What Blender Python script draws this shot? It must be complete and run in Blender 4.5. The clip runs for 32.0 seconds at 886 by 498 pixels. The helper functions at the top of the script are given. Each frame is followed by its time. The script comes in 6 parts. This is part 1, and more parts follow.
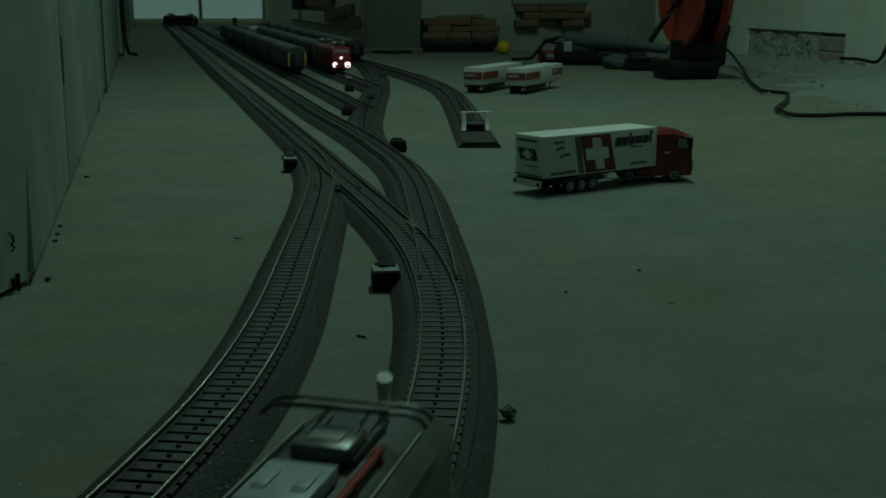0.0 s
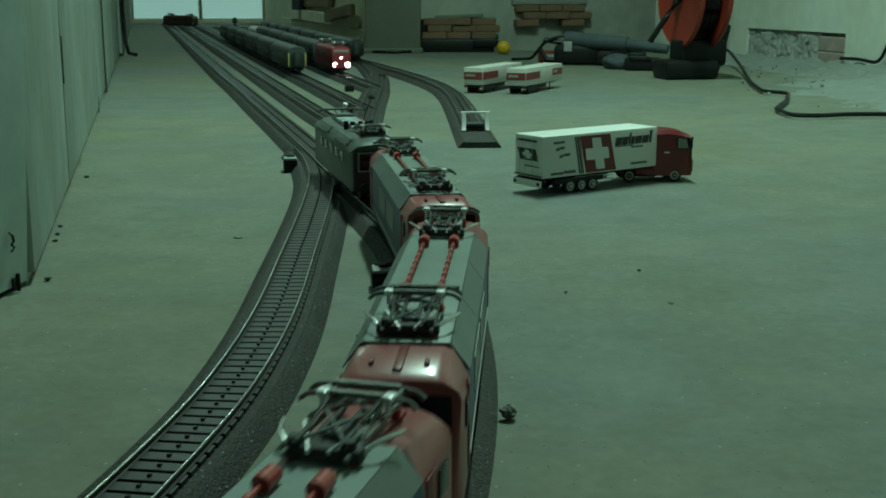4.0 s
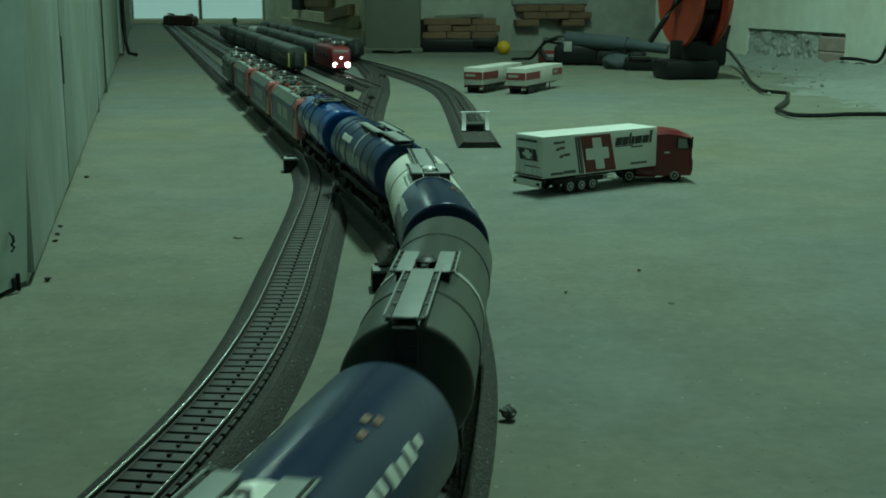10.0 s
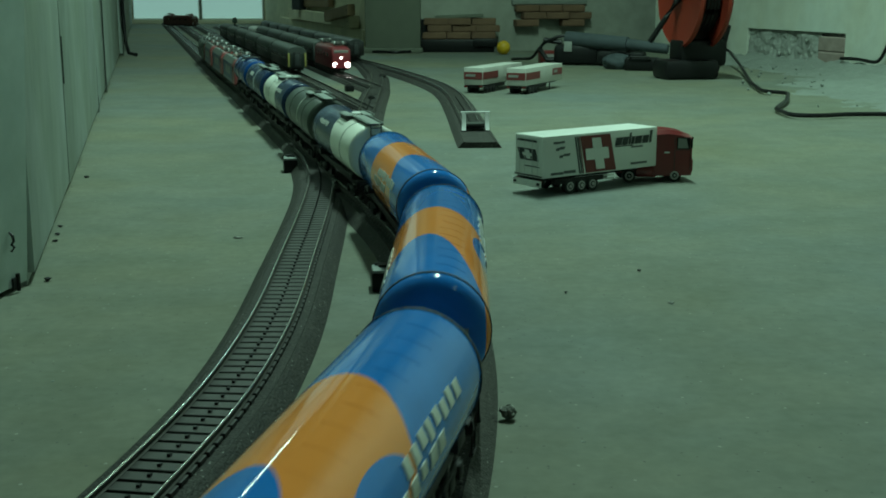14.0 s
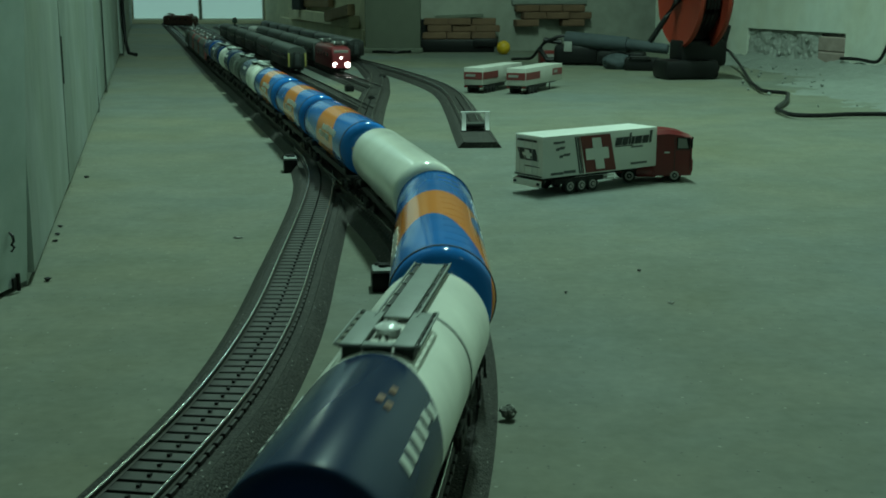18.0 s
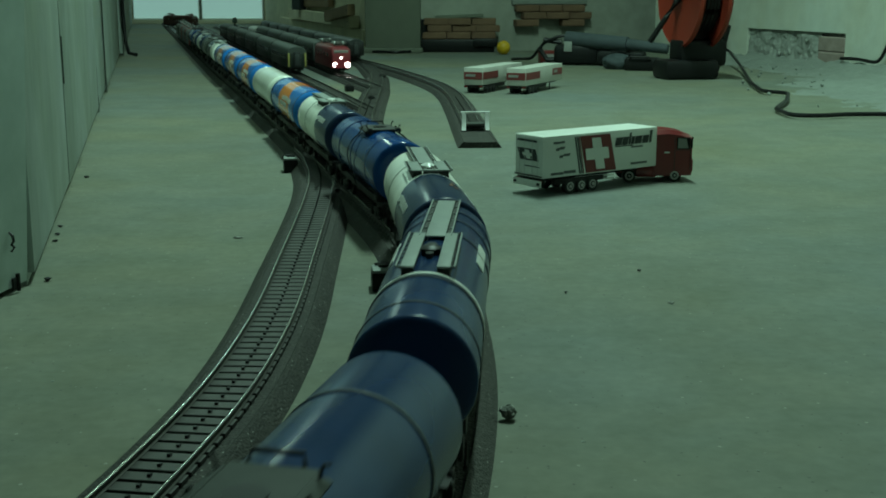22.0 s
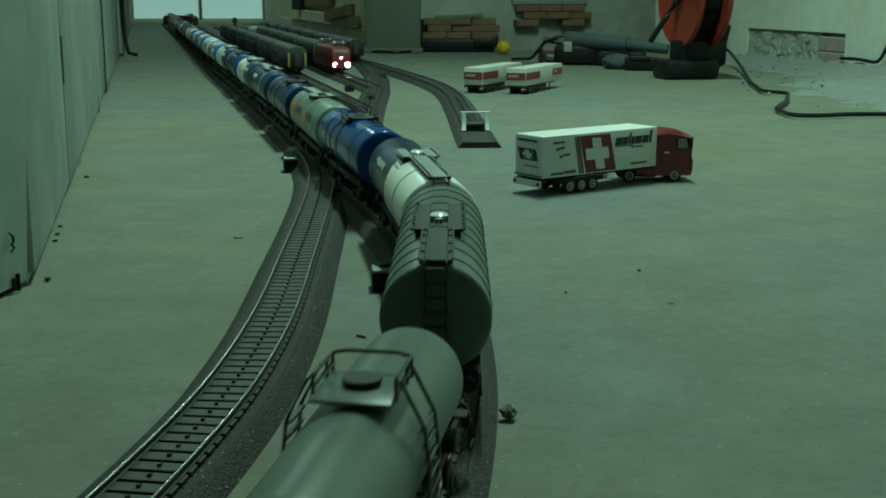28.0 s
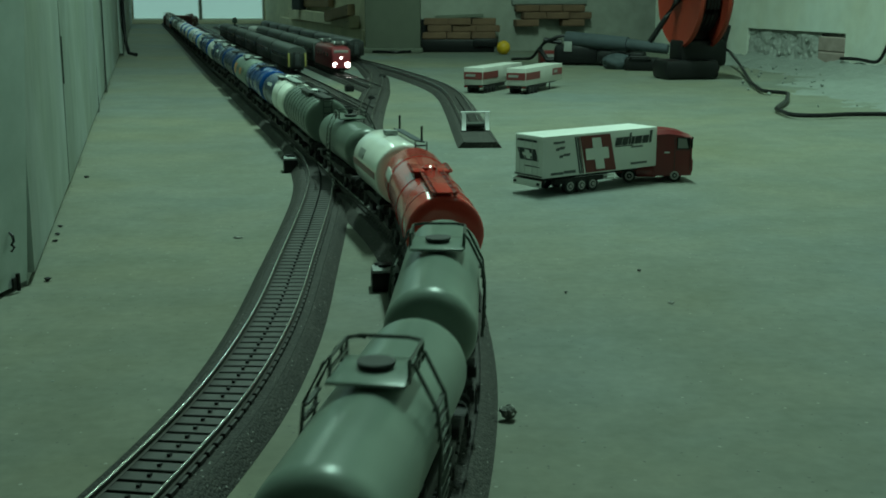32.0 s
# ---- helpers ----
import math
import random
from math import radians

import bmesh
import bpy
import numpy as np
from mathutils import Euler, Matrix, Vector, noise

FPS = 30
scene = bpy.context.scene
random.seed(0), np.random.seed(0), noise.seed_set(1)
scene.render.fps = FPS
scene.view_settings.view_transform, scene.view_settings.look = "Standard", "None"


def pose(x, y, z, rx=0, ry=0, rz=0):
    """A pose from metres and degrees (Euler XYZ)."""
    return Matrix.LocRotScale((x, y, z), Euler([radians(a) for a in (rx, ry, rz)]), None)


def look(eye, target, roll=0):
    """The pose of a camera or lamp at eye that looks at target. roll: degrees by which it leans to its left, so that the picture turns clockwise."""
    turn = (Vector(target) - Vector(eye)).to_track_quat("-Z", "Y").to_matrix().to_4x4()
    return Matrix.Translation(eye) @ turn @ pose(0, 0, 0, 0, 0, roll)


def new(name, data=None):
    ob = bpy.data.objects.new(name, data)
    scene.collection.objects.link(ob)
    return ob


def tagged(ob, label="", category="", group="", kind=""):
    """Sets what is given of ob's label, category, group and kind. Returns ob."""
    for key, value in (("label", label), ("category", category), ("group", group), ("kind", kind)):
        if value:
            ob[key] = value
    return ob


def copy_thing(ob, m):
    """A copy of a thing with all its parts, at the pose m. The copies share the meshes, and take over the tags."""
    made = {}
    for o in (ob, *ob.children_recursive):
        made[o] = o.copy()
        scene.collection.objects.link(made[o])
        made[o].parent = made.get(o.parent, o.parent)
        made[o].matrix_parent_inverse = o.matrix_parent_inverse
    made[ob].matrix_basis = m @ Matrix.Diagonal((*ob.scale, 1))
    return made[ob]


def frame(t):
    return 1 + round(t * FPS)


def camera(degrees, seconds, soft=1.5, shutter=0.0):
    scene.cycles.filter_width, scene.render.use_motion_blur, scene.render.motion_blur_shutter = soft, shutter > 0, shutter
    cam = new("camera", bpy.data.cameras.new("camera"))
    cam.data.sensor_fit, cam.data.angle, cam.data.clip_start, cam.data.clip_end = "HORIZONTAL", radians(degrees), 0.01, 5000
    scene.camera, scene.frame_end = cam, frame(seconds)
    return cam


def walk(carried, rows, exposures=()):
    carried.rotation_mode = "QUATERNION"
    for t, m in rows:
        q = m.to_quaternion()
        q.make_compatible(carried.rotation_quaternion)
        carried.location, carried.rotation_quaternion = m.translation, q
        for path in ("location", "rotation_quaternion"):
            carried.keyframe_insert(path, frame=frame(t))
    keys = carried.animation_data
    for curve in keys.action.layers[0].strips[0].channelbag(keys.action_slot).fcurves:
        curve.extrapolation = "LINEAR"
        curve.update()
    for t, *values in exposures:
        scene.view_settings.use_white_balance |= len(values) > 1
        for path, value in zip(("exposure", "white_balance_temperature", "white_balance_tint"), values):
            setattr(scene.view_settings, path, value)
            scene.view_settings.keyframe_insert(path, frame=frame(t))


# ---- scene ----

# ================= camera and its walk =================
EYE = (0.0, 0.0, 0.1435)
cam = camera(40.89, 32.0, soft=1.8, shutter=0.5)
STAND = pose(*EYE, 90 - 12.155, 0, 0)
walk(cam, [(0.0, STAND), (32.0, STAND)],
     exposures=[(0.0, -1.75), (0.1, -1.4), (0.2, -1.03), (0.3, -0.7), (0.4, -0.48), (0.5, -0.32), (0.6, -0.2), (0.8, -0.06), (1.0, 0.0), (16.5, 0.0), (18.0, -0.09), (20.0, -0.1), (22.5, -0.03), (24.5, 0.06), (32.0, 0.06)])

# ================= world and lamps =================
world = bpy.data.worlds.new("cellar_dark")
scene.world = world
world.use_nodes = True
world.node_tree.nodes["Background"].inputs[0].default_value = (0.55, 1.0, 0.75, 1)
world.node_tree.nodes["Background"].inputs[1].default_value = 0.006


def area_lamp(name, eye, target, size_x, size_y, watts, colour):
    data = bpy.data.lights.new(name, "AREA")
    data.shape, data.size, data.size_y, data.energy, data.color = "RECTANGLE", size_x, size_y, watts, colour
    ob = new(name, data)
    ob.matrix_world = look(eye, target)
    return ob


TUBE_GREEN = (0.59, 1.0, 0.80)
area_lamp("ceiling_tube_light", (0.16, 1.30, 1.50), (0.16, 1.28, 0.0), 0.035, 0.6, 23.6, TUBE_GREEN)
# added fill behind the camera, no known fixture: lifts lorry side and right flanks
area_lamp("rear_fill_light", (1.05, -0.45, 1.75), (1.05, -0.44, 0.0), 0.040, 1.1, 1.3, TUBE_GREEN)
area_lamp("hall_tube_light", (-0.92, 4.2, 1.50), (-0.92, 4.19, 0.0), 0.040, 1.1, 5.0, TUBE_GREEN)

# ================= materials =================


def mat(name, colour, rough=0.5, metal=0.0, vary=0.15, grain=60.0, stain=8.0, bump=0.0, spec=0.5, coat=0.0, rnd=0.0, run=None):
    """Procedural surface: base colour broken up at two scales, with a fine relief."""
    m = bpy.data.materials.new(name)
    m.use_nodes = True
    nt = m.node_tree
    b = nt.nodes["Principled BSDF"]
    b.inputs["Roughness"].default_value = rough
    b.inputs["Metallic"].default_value = metal
    b.inputs["Specular IOR Level"].default_value = spec
    b.inputs["Coat Weight"].default_value = coat
    b.inputs["Coat Roughness"].default_value = 0.12
    co = nt.nodes.new("ShaderNodeTexCoord")
    n1 = nt.nodes.new("ShaderNodeTexNoise")
    n1.inputs["Scale"].default_value, n1.inputs["Detail"].default_value = grain, 6
    n2 = nt.nodes.new("ShaderNodeTexNoise")
    n2.inputs["Scale"].default_value, n2.inputs["Detail"].default_value = stain, 4
    coords = co.outputs["Object"]
    if run:
        mp = nt.nodes.new("ShaderNodeMapping")
        mp.inputs["Scale"].default_value = run
        nt.links.new(coords, mp.inputs["Vector"])
        coords = mp.outputs[0]
    for n in (n1, n2):
        nt.links.new(coords, n.inputs["Vector"])
    add = nt.nodes.new("ShaderNodeMath")
    add.operation = "ADD"
    nt.links.new(n1.outputs["Fac"], add.inputs[0])
    nt.links.new(n2.outputs["Fac"], add.inputs[1])
    src = add.outputs[0]
    if rnd:
        oi = nt.nodes.new("ShaderNodeObjectInfo")
        k = nt.nodes.new("ShaderNodeMath")
        k.operation = "MULTIPLY_ADD"
        k.inputs[1].default_value = rnd
        nt.links.new(oi.outputs["Random"], k.inputs[0])
        nt.links.new(src, k.inputs[2])
        src = k.outputs[0]
    ramp = nt.nodes.new("ShaderNodeMapRange")
    ramp.inputs["From Min"].default_value, ramp.inputs["From Max"].default_value = 0.6, 1.4 + rnd
    ramp.inputs["To Min"].default_value, ramp.inputs["To Max"].default_value = 1 - vary, 1 + vary
    nt.links.new(src, ramp.inputs["Value"])
    mix = nt.nodes.new("ShaderNodeVectorMath")
    mix.operation = "SCALE"
    mix.inputs[0].default_value = colour
    nt.links.new(ramp.outputs[0], mix.inputs["Scale"])
    nt.links.new(mix.outputs[0], b.inputs["Base Color"])
    rr = nt.nodes.new("ShaderNodeMapRange")
    rr.inputs["To Min"].default_value, rr.inputs["To Max"].default_value = max(0.03, rough - 0.08), min(1, rough + 0.08)
    nt.links.new(n2.outputs["Fac"], rr.inputs["Value"])
    nt.links.new(rr.outputs[0], b.inputs["Roughness"])
    if bump:
        bp = nt.nodes.new("ShaderNodeBump")
        bp.inputs["Strength"].default_value, bp.inputs["Distance"].default_value = 1.0, bump
        nt.links.new(n1.outputs["Fac"], bp.inputs["Height"])
        nt.links.new(bp.outputs[0], b.inputs["Normal"])
    return m


def glow(name, colour, strength):
    m = bpy.data.materials.new(name)
    m.use_nodes = True
    b = m.node_tree.nodes["Principled BSDF"]
    b.inputs["Base Color"].default_value = (*colour, 1)
    b.inputs["Emission Color"].default_value = (*colour, 1)
    b.inputs["Emission Strength"].default_value = strength
    return m


def wave_paint(name, base, second, first_edge, last_edge, flare, blob=None, lean=0.0, **kw):
    """Two paints on one tank: a second colour between two borders along the tank, the last one swept back down the flanks."""
    m = mat(name, base, **kw)
    nt = m.node_tree
    b = nt.nodes["Principled BSDF"]
    base_out = b.inputs["Base Color"].links[0].from_socket
    co = nt.nodes.new("ShaderNodeTexCoord")
    sep = nt.nodes.new("ShaderNodeSeparateXYZ")
    nt.links.new(co.outputs["Object"], sep.inputs[0])

    def math(op, a, c, third=None):
        n = nt.nodes.new("ShaderNodeMath")
        n.operation = op
        for i, v in enumerate((a, c, third)):
            if v is None:
                continue
            if isinstance(v, (int, float)):
                n.inputs[i].default_value = v
            else:
                nt.links.new(v, n.inputs[i])
        return n.outputs[0]
    x, y, z = sep.outputs
    xl = math("ADD", x, lean)
    xx = math("MULTIPLY", xl, xl)
    front = math("LESS_THAN", math("MULTIPLY_ADD", xx, 40.0, y), first_edge)
    rear = math("GREATER_THAN", math("MULTIPLY_ADD", xx, flare, y), last_edge)
    mask = math("MULTIPLY", front, rear)
    if blob:
        by, bz, ry, rz = blob
        dy = math("DIVIDE", math("SUBTRACT", y, by), ry)
        dz = math("DIVIDE", math("SUBTRACT", z, bz), rz)
        out = math("GREATER_THAN", math("ADD", math("MULTIPLY", dy, dy), math("MULTIPLY", dz, dz)), 1.0)
        side = math("LESS_THAN", x, 0.0)
        mask = math("MULTIPLY", mask, math("MAXIMUM", out, side))
    mix = nt.nodes.new("ShaderNodeMix")
    mix.data_type = "RGBA"
    nt.links.new(mask, mix.inputs["Factor"])
    nt.links.new(base_out, mix.inputs["A"])
    mix.inputs["B"].default_value = (*second, 1)
    nt.links.new(mix.outputs["Result"], b.inputs["Base Color"])
    return m


M = dict(
    concrete=mat("worn_concrete", (0.170, 0.178, 0.153), 0.75, vary=0.17, grain=170, stain=2.0, bump=0.00008, spec=0.22),
    wall=mat("whitewashed_boards", (0.36, 0.40, 0.385), 0.65, vary=0.17, grain=22, stain=5.0, bump=0.0022, run=(1, 1, 0.22)),
    wall_dark=mat("painted_door_leaf", (0.40, 0.465, 0.44), 0.65, vary=0.16, grain=14, stain=2.0, bump=0.001),
    plaster=mat("old_plaster", (0.60, 0.635, 0.575), 0.9, vary=0.12, grain=30, stain=3, bump=0.002),
    plaster_hall=mat("yellowed_plaster", (0.58, 0.56, 0.42), 0.9, vary=0.2, grain=30, stain=4, bump=0.002),
    # plaster darkened for the back wall and to cut bounce off unseen walls
    plaster_dim=mat("dimmed_plaster", (0.265, 0.275, 0.235), 0.9, vary=0.22, grain=30, stain=4, bump=0.002),
    ceiling=mat("cellar_ceiling", (0.24, 0.24, 0.22), 0.9, vary=0.08, grain=12, stain=1.5),
    white_door=mat("white_lacquered_door", (0.72, 0.76, 0.74), 0.45, vary=0.05, grain=6, stain=1.5),
    roadbed=mat("grey_ballast_plastic", (0.030, 0.028, 0.024), 0.8, vary=0.5, grain=900, stain=40, bump=0.0005),
    sleeper=mat("dark_sleeper_plastic", (0.036, 0.034, 0.031), 0.5, vary=0.25, grain=500, stain=40, rnd=0.5),
    # near-black that stands for the shade in gaps between sleepers
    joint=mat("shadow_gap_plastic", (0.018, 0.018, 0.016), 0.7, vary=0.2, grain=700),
    rail=mat("bright_nickel_rail", (0.92, 0.91, 0.87), 0.22, 0.95, vary=0.2, grain=120, stain=30),
    rail_web=mat("tarnished_rail_foot", (0.045, 0.040, 0.036), 0.55, 0.3, vary=0.2, grain=200),
    black=mat("black_plastic", (0.008, 0.008, 0.0085), 0.45, vary=0.3, grain=200, spec=0.28),
    under=mat("dusty_black_chassis", (0.012, 0.011, 0.0105), 0.6, vary=0.4, grain=300, stain=60, spec=0.3),
    wheel=mat("dark_wheel_steel", (0.09, 0.085, 0.08), 0.4, 0.8, vary=0.2, grain=200),
    chrome=mat("bright_chrome", (0.8, 0.8, 0.8), 0.12, 1.0, vary=0.05),
    # near-white, hardly metallic: the bright metal's glints put into its colour
    bright_metal=mat("glint_white_metal", (0.94, 0.95, 0.95), 0.25, 0.1, vary=0.1, grain=200),
    grey=mat("platform_grey_plastic", (0.25, 0.28, 0.265), 0.55, vary=0.12, grain=250, stain=40),
    grating=mat("dark_grating_plastic", (0.035, 0.038, 0.035), 0.75, vary=0.2, grain=300),
    blue=mat("bright_blue_gloss", (0.008, 0.058, 0.22), 0.15, vary=0.16, grain=60, stain=25, spec=0.22),
    navy=mat("navy_blue_gloss", (0.015, 0.038, 0.105), 0.24, vary=0.2, grain=60, stain=25, spec=0.2),
    white=mat("cream_white_tank", (0.90, 0.92, 0.84), 0.16, vary=0.08, grain=50, stain=18, coat=0.2),
    olive=mat("grey_green_tank", (0.052, 0.064, 0.053), 0.34, vary=0.16, grain=60, stain=22),
    sage=mat("light_grey_green_tank", (0.168, 0.218, 0.183), 0.32, vary=0.16, grain=60, stain=22, spec=0.35),
    sage_dark=mat("dull_grey_green_tank", (0.118, 0.150, 0.124), 0.34, vary=0.16, grain=60, stain=22, spec=0.35),
    tank_red=mat("orange_red_tank", (0.58, 0.058, 0.042), 0.14, vary=0.12, grain=50, stain=20, coat=0.2),
    orange=mat("orange_print", (0.70, 0.25, 0.04), 0.4, vary=0.1, grain=80),
    loco_red=mat("loco_red_paint", (0.30, 0.074, 0.073), 0.35, vary=0.12, grain=70, stain=20, coat=0.2),
    loco_roof=mat("loco_roof_grey", (0.20, 0.245, 0.225), 0.45, vary=0.14, grain=90, stain=30),
    loco_side=mat("loco_side_blue", (0.045, 0.075, 0.13), 0.42, vary=0.12, grain=70, stain=20),
    loco_green=mat("old_loco_green", (0.035, 0.055, 0.040), 0.42, vary=0.18, grain=70, stain=25),
    roof_green=mat("old_loco_roof", (0.070, 0.086, 0.074), 0.5, vary=0.16, grain=90, stain=30),
    dark_red=mat("dark_red_paint", (0.16, 0.018, 0.016), 0.4, vary=0.15, grain=60),
    insulator=mat("red_insulator", (0.38, 0.045, 0.035), 0.35, vary=0.15, grain=100),
    panto=mat("pantograph_metal", (0.14, 0.155, 0.145), 0.35, 0.6, vary=0.2, grain=200),
    panto_head=mat("pantograph_contact_strip", (0.62, 0.64, 0.62), 0.25, 0.9, vary=0.1),
    glass=mat("smoked_window", (0.008, 0.009, 0.009), 0.12, vary=0.1, spec=0.6),
    hatch_white=mat("bright_white_cap", (0.74, 0.76, 0.74), 0.22, vary=0.06, grain=90),
    print_white=mat("white_print", (0.6, 0.62, 0.58), 0.5, vary=0.08),
    print_grey=mat("grey_print", (0.28, 0.29, 0.27), 0.5, vary=0.12),
    print_dim=mat("dim_print", (0.10, 0.11, 0.11), 0.5, vary=0.2, grain=300),
    print_dark=mat("dark_print", (0.03, 0.035, 0.035), 0.5, vary=0.1),
    trailer_white=mat("trailer_white", (0.74, 0.76, 0.72), 0.42, vary=0.06, grain=50),
    trailer_red=mat("trailer_red_print", (0.17, 0.020, 0.018), 0.45, vary=0.1, grain=60),
    truck_red=mat("truck_dark_red", (0.19, 0.014, 0.016), 0.3, vary=0.12, grain=50, coat=0.3),
    rubber=mat("black_rubber", (0.012, 0.012, 0.012), 0.7, vary=0.2, grain=200),
    rim=mat("silver_wheel_rim", (0.5, 0.5, 0.48), 0.35, 0.6, vary=0.1),
    yellow=mat("yellow_door_paint", (0.30, 0.26, 0.08), 0.45, vary=0.1),
    yellow_ball=mat("yellow_rubber", (0.55, 0.33, 0.01), 0.5, vary=0.12, grain=40),
    coach=mat("coach_dark_green", (0.012, 0.017, 0.014), 0.4, vary=0.15, grain=70),
    coach_roof=mat("coach_grey_roof", (0.048, 0.056, 0.052), 0.55, vary=0.15, grain=60),
    wood=mat("weathered_timber", (0.20, 0.135, 0.075), 0.75, vary=0.25, grain=22, stain=6, bump=0.001),
    wood_pale=mat("pale_timber", (0.62, 0.58, 0.44), 0.75, vary=0.18, grain=22, stain=6, bump=0.001),
    brick=mat("old_brick_red", (0.14, 0.080, 0.048), 0.9, vary=0.28, grain=40, stain=16, bump=0.002, rnd=0.25),
    mortar=mat("grey_mortar_rubble", (0.30, 0.315, 0.29), 0.95, vary=0.38, grain=90, stain=30, bump=0.003),
    dust=mat("plaster_dust", (0.208, 0.228, 0.206), 0.95, vary=0.14, grain=60, stain=6, bump=0.003),
    reel_orange=mat("cable_reel_orange", (0.25, 0.026, 0.011), 0.5, vary=0.1, grain=20, stain=6),
    tool_blue=mat("tool_blue_grey", (0.045, 0.058, 0.066), 0.75, vary=0.25, grain=40, stain=12),
    static_red=mat("dusty_dark_red", (0.20, 0.022, 0.030), 0.4, vary=0.15, grain=60),
    grey_post=mat("grey_green_post", (0.120, 0.130, 0.100), 0.8, vary=0.15, grain=16, stain=4, bump=0.001),
    stone=mat("crumb_of_mortar", (0.14, 0.15, 0.13), 0.9, vary=0.5, grain=300, bump=0.0008),
    loco_shoulder=mat("loco_shoulder_grey", (0.13, 0.15, 0.14), 0.45, vary=0.16, grain=90, stain=30),
    faded_orange=mat("faded_orange_print", (0.20, 0.10, 0.06), 0.5, vary=0.3, grain=400),
    brick_pale=mat("pale_pink_brick", (0.34, 0.27, 0.24), 0.9, vary=0.3, grain=60, stain=20, bump=0.002, rnd=0.4),
    trailer_grey=mat("dusty_trailer_white", (0.50, 0.50, 0.46), 0.5, vary=0.12, grain=60),
    trailer_pink=mat("faded_trailer_red", (0.20, 0.035, 0.035), 0.5, vary=0.15, grain=60),
    crack=mat("dark_board_crack", (0.06, 0.07, 0.06), 0.8, vary=0.3, grain=40),
    foot_dirt=mat("brown_wall_foot_dirt", (0.12, 0.125, 0.095), 0.95, vary=0.4, grain=120, stain=20),
    roof_gear=mat("blue_grey_roof_gear", (0.36, 0.42, 0.43), 0.45, vary=0.14, grain=120, stain=40),
    loco_face=mat("dull_brown_red_face", (0.045, 0.016, 0.013), 0.4, vary=0.2, grain=80, stain=30),
    frosted=glow("frosted_daylight_pane", (0.42, 0.72, 0.66), 0.42),
    lamp_dim=glow("dim_marker_light", (1.0, 0.6, 0.3), 0.7),
    lamp_warm=glow("warm_tail_lamp", (1.0, 0.72, 0.35), 6.0),
    lamp_white=glow("white_headlight", (1.0, 0.93, 0.90), 9.0),
)


def add_specks(m, scale, size, amount, tint):
    """Scattered fine flecks over a surface's own colour."""
    nt = m.node_tree
    b = nt.nodes["Principled BSDF"]
    src = b.inputs["Base Color"].links[0].from_socket
    co = nt.nodes.new("ShaderNodeTexCoord")
    vo = nt.nodes.new("ShaderNodeTexVoronoi")
    vo.inputs["Scale"].default_value = scale
    nt.links.new(co.outputs["Object"], vo.inputs["Vector"])
    near = nt.nodes.new("ShaderNodeMath")
    near.operation = "LESS_THAN"
    near.inputs[1].default_value = size
    nt.links.new(vo.outputs["Distance"], near.inputs[0])
    sep = nt.nodes.new("ShaderNodeSeparateColor")
    nt.links.new(vo.outputs["Color"], sep.inputs[0])
    some = nt.nodes.new("ShaderNodeMath")
    some.operation = "LESS_THAN"
    some.inputs[1].default_value = amount
    nt.links.new(sep.outputs[0], some.inputs[0])
    both = nt.nodes.new("ShaderNodeMath")
    both.operation = "MULTIPLY"
    nt.links.new(near.outputs[0], both.inputs[0])
    nt.links.new(some.outputs[0], both.inputs[1])
    mix = nt.nodes.new("ShaderNodeMix")
    mix.data_type = "RGBA"
    nt.links.new(both.outputs[0], mix.inputs["Factor"])
    nt.links.new(src, mix.inputs["A"])
    mix.inputs["B"].default_value = (*tint, 1)
    nt.links.new(mix.outputs["Result"], b.inputs["Base Color"])


def add_grains(m, scale, depth):
    """A relief of close-packed grains."""
    nt = m.node_tree
    b = nt.nodes["Principled BSDF"]
    co = nt.nodes.new("ShaderNodeTexCoord")
    vo = nt.nodes.new("ShaderNodeTexVoronoi")
    vo.inputs["Scale"].default_value = scale
    nt.links.new(co.outputs["Object"], vo.inputs["Vector"])
    bp = nt.nodes.new("ShaderNodeBump")
    bp.invert = True
    bp.inputs["Strength"].default_value, bp.inputs["Distance"].default_value = 1.0, depth
    nt.links.new(vo.outputs["Distance"], bp.inputs["Height"])
    nt.links.new(bp.outputs[0], b.inputs["Normal"])
    src = b.inputs["Base Color"].links[0].from_socket
    sep = nt.nodes.new("ShaderNodeSeparateColor")
    nt.links.new(vo.outputs["Color"], sep.inputs[0])
    ramp = nt.nodes.new("ShaderNodeMapRange")
    ramp.inputs["To Min"].default_value, ramp.inputs["To Max"].default_value = 0.55, 1.5
    nt.links.new(sep.outputs[0], ramp.inputs["Value"])
    mul = nt.nodes.new("ShaderNodeVectorMath")
    mul.operation = "SCALE"
    nt.links.new(src, mul.inputs[0])
    nt.links.new(ramp.outputs[0], mul.inputs["Scale"])
    nt.links.new(mul.outputs[0], b.inputs["Base Color"])


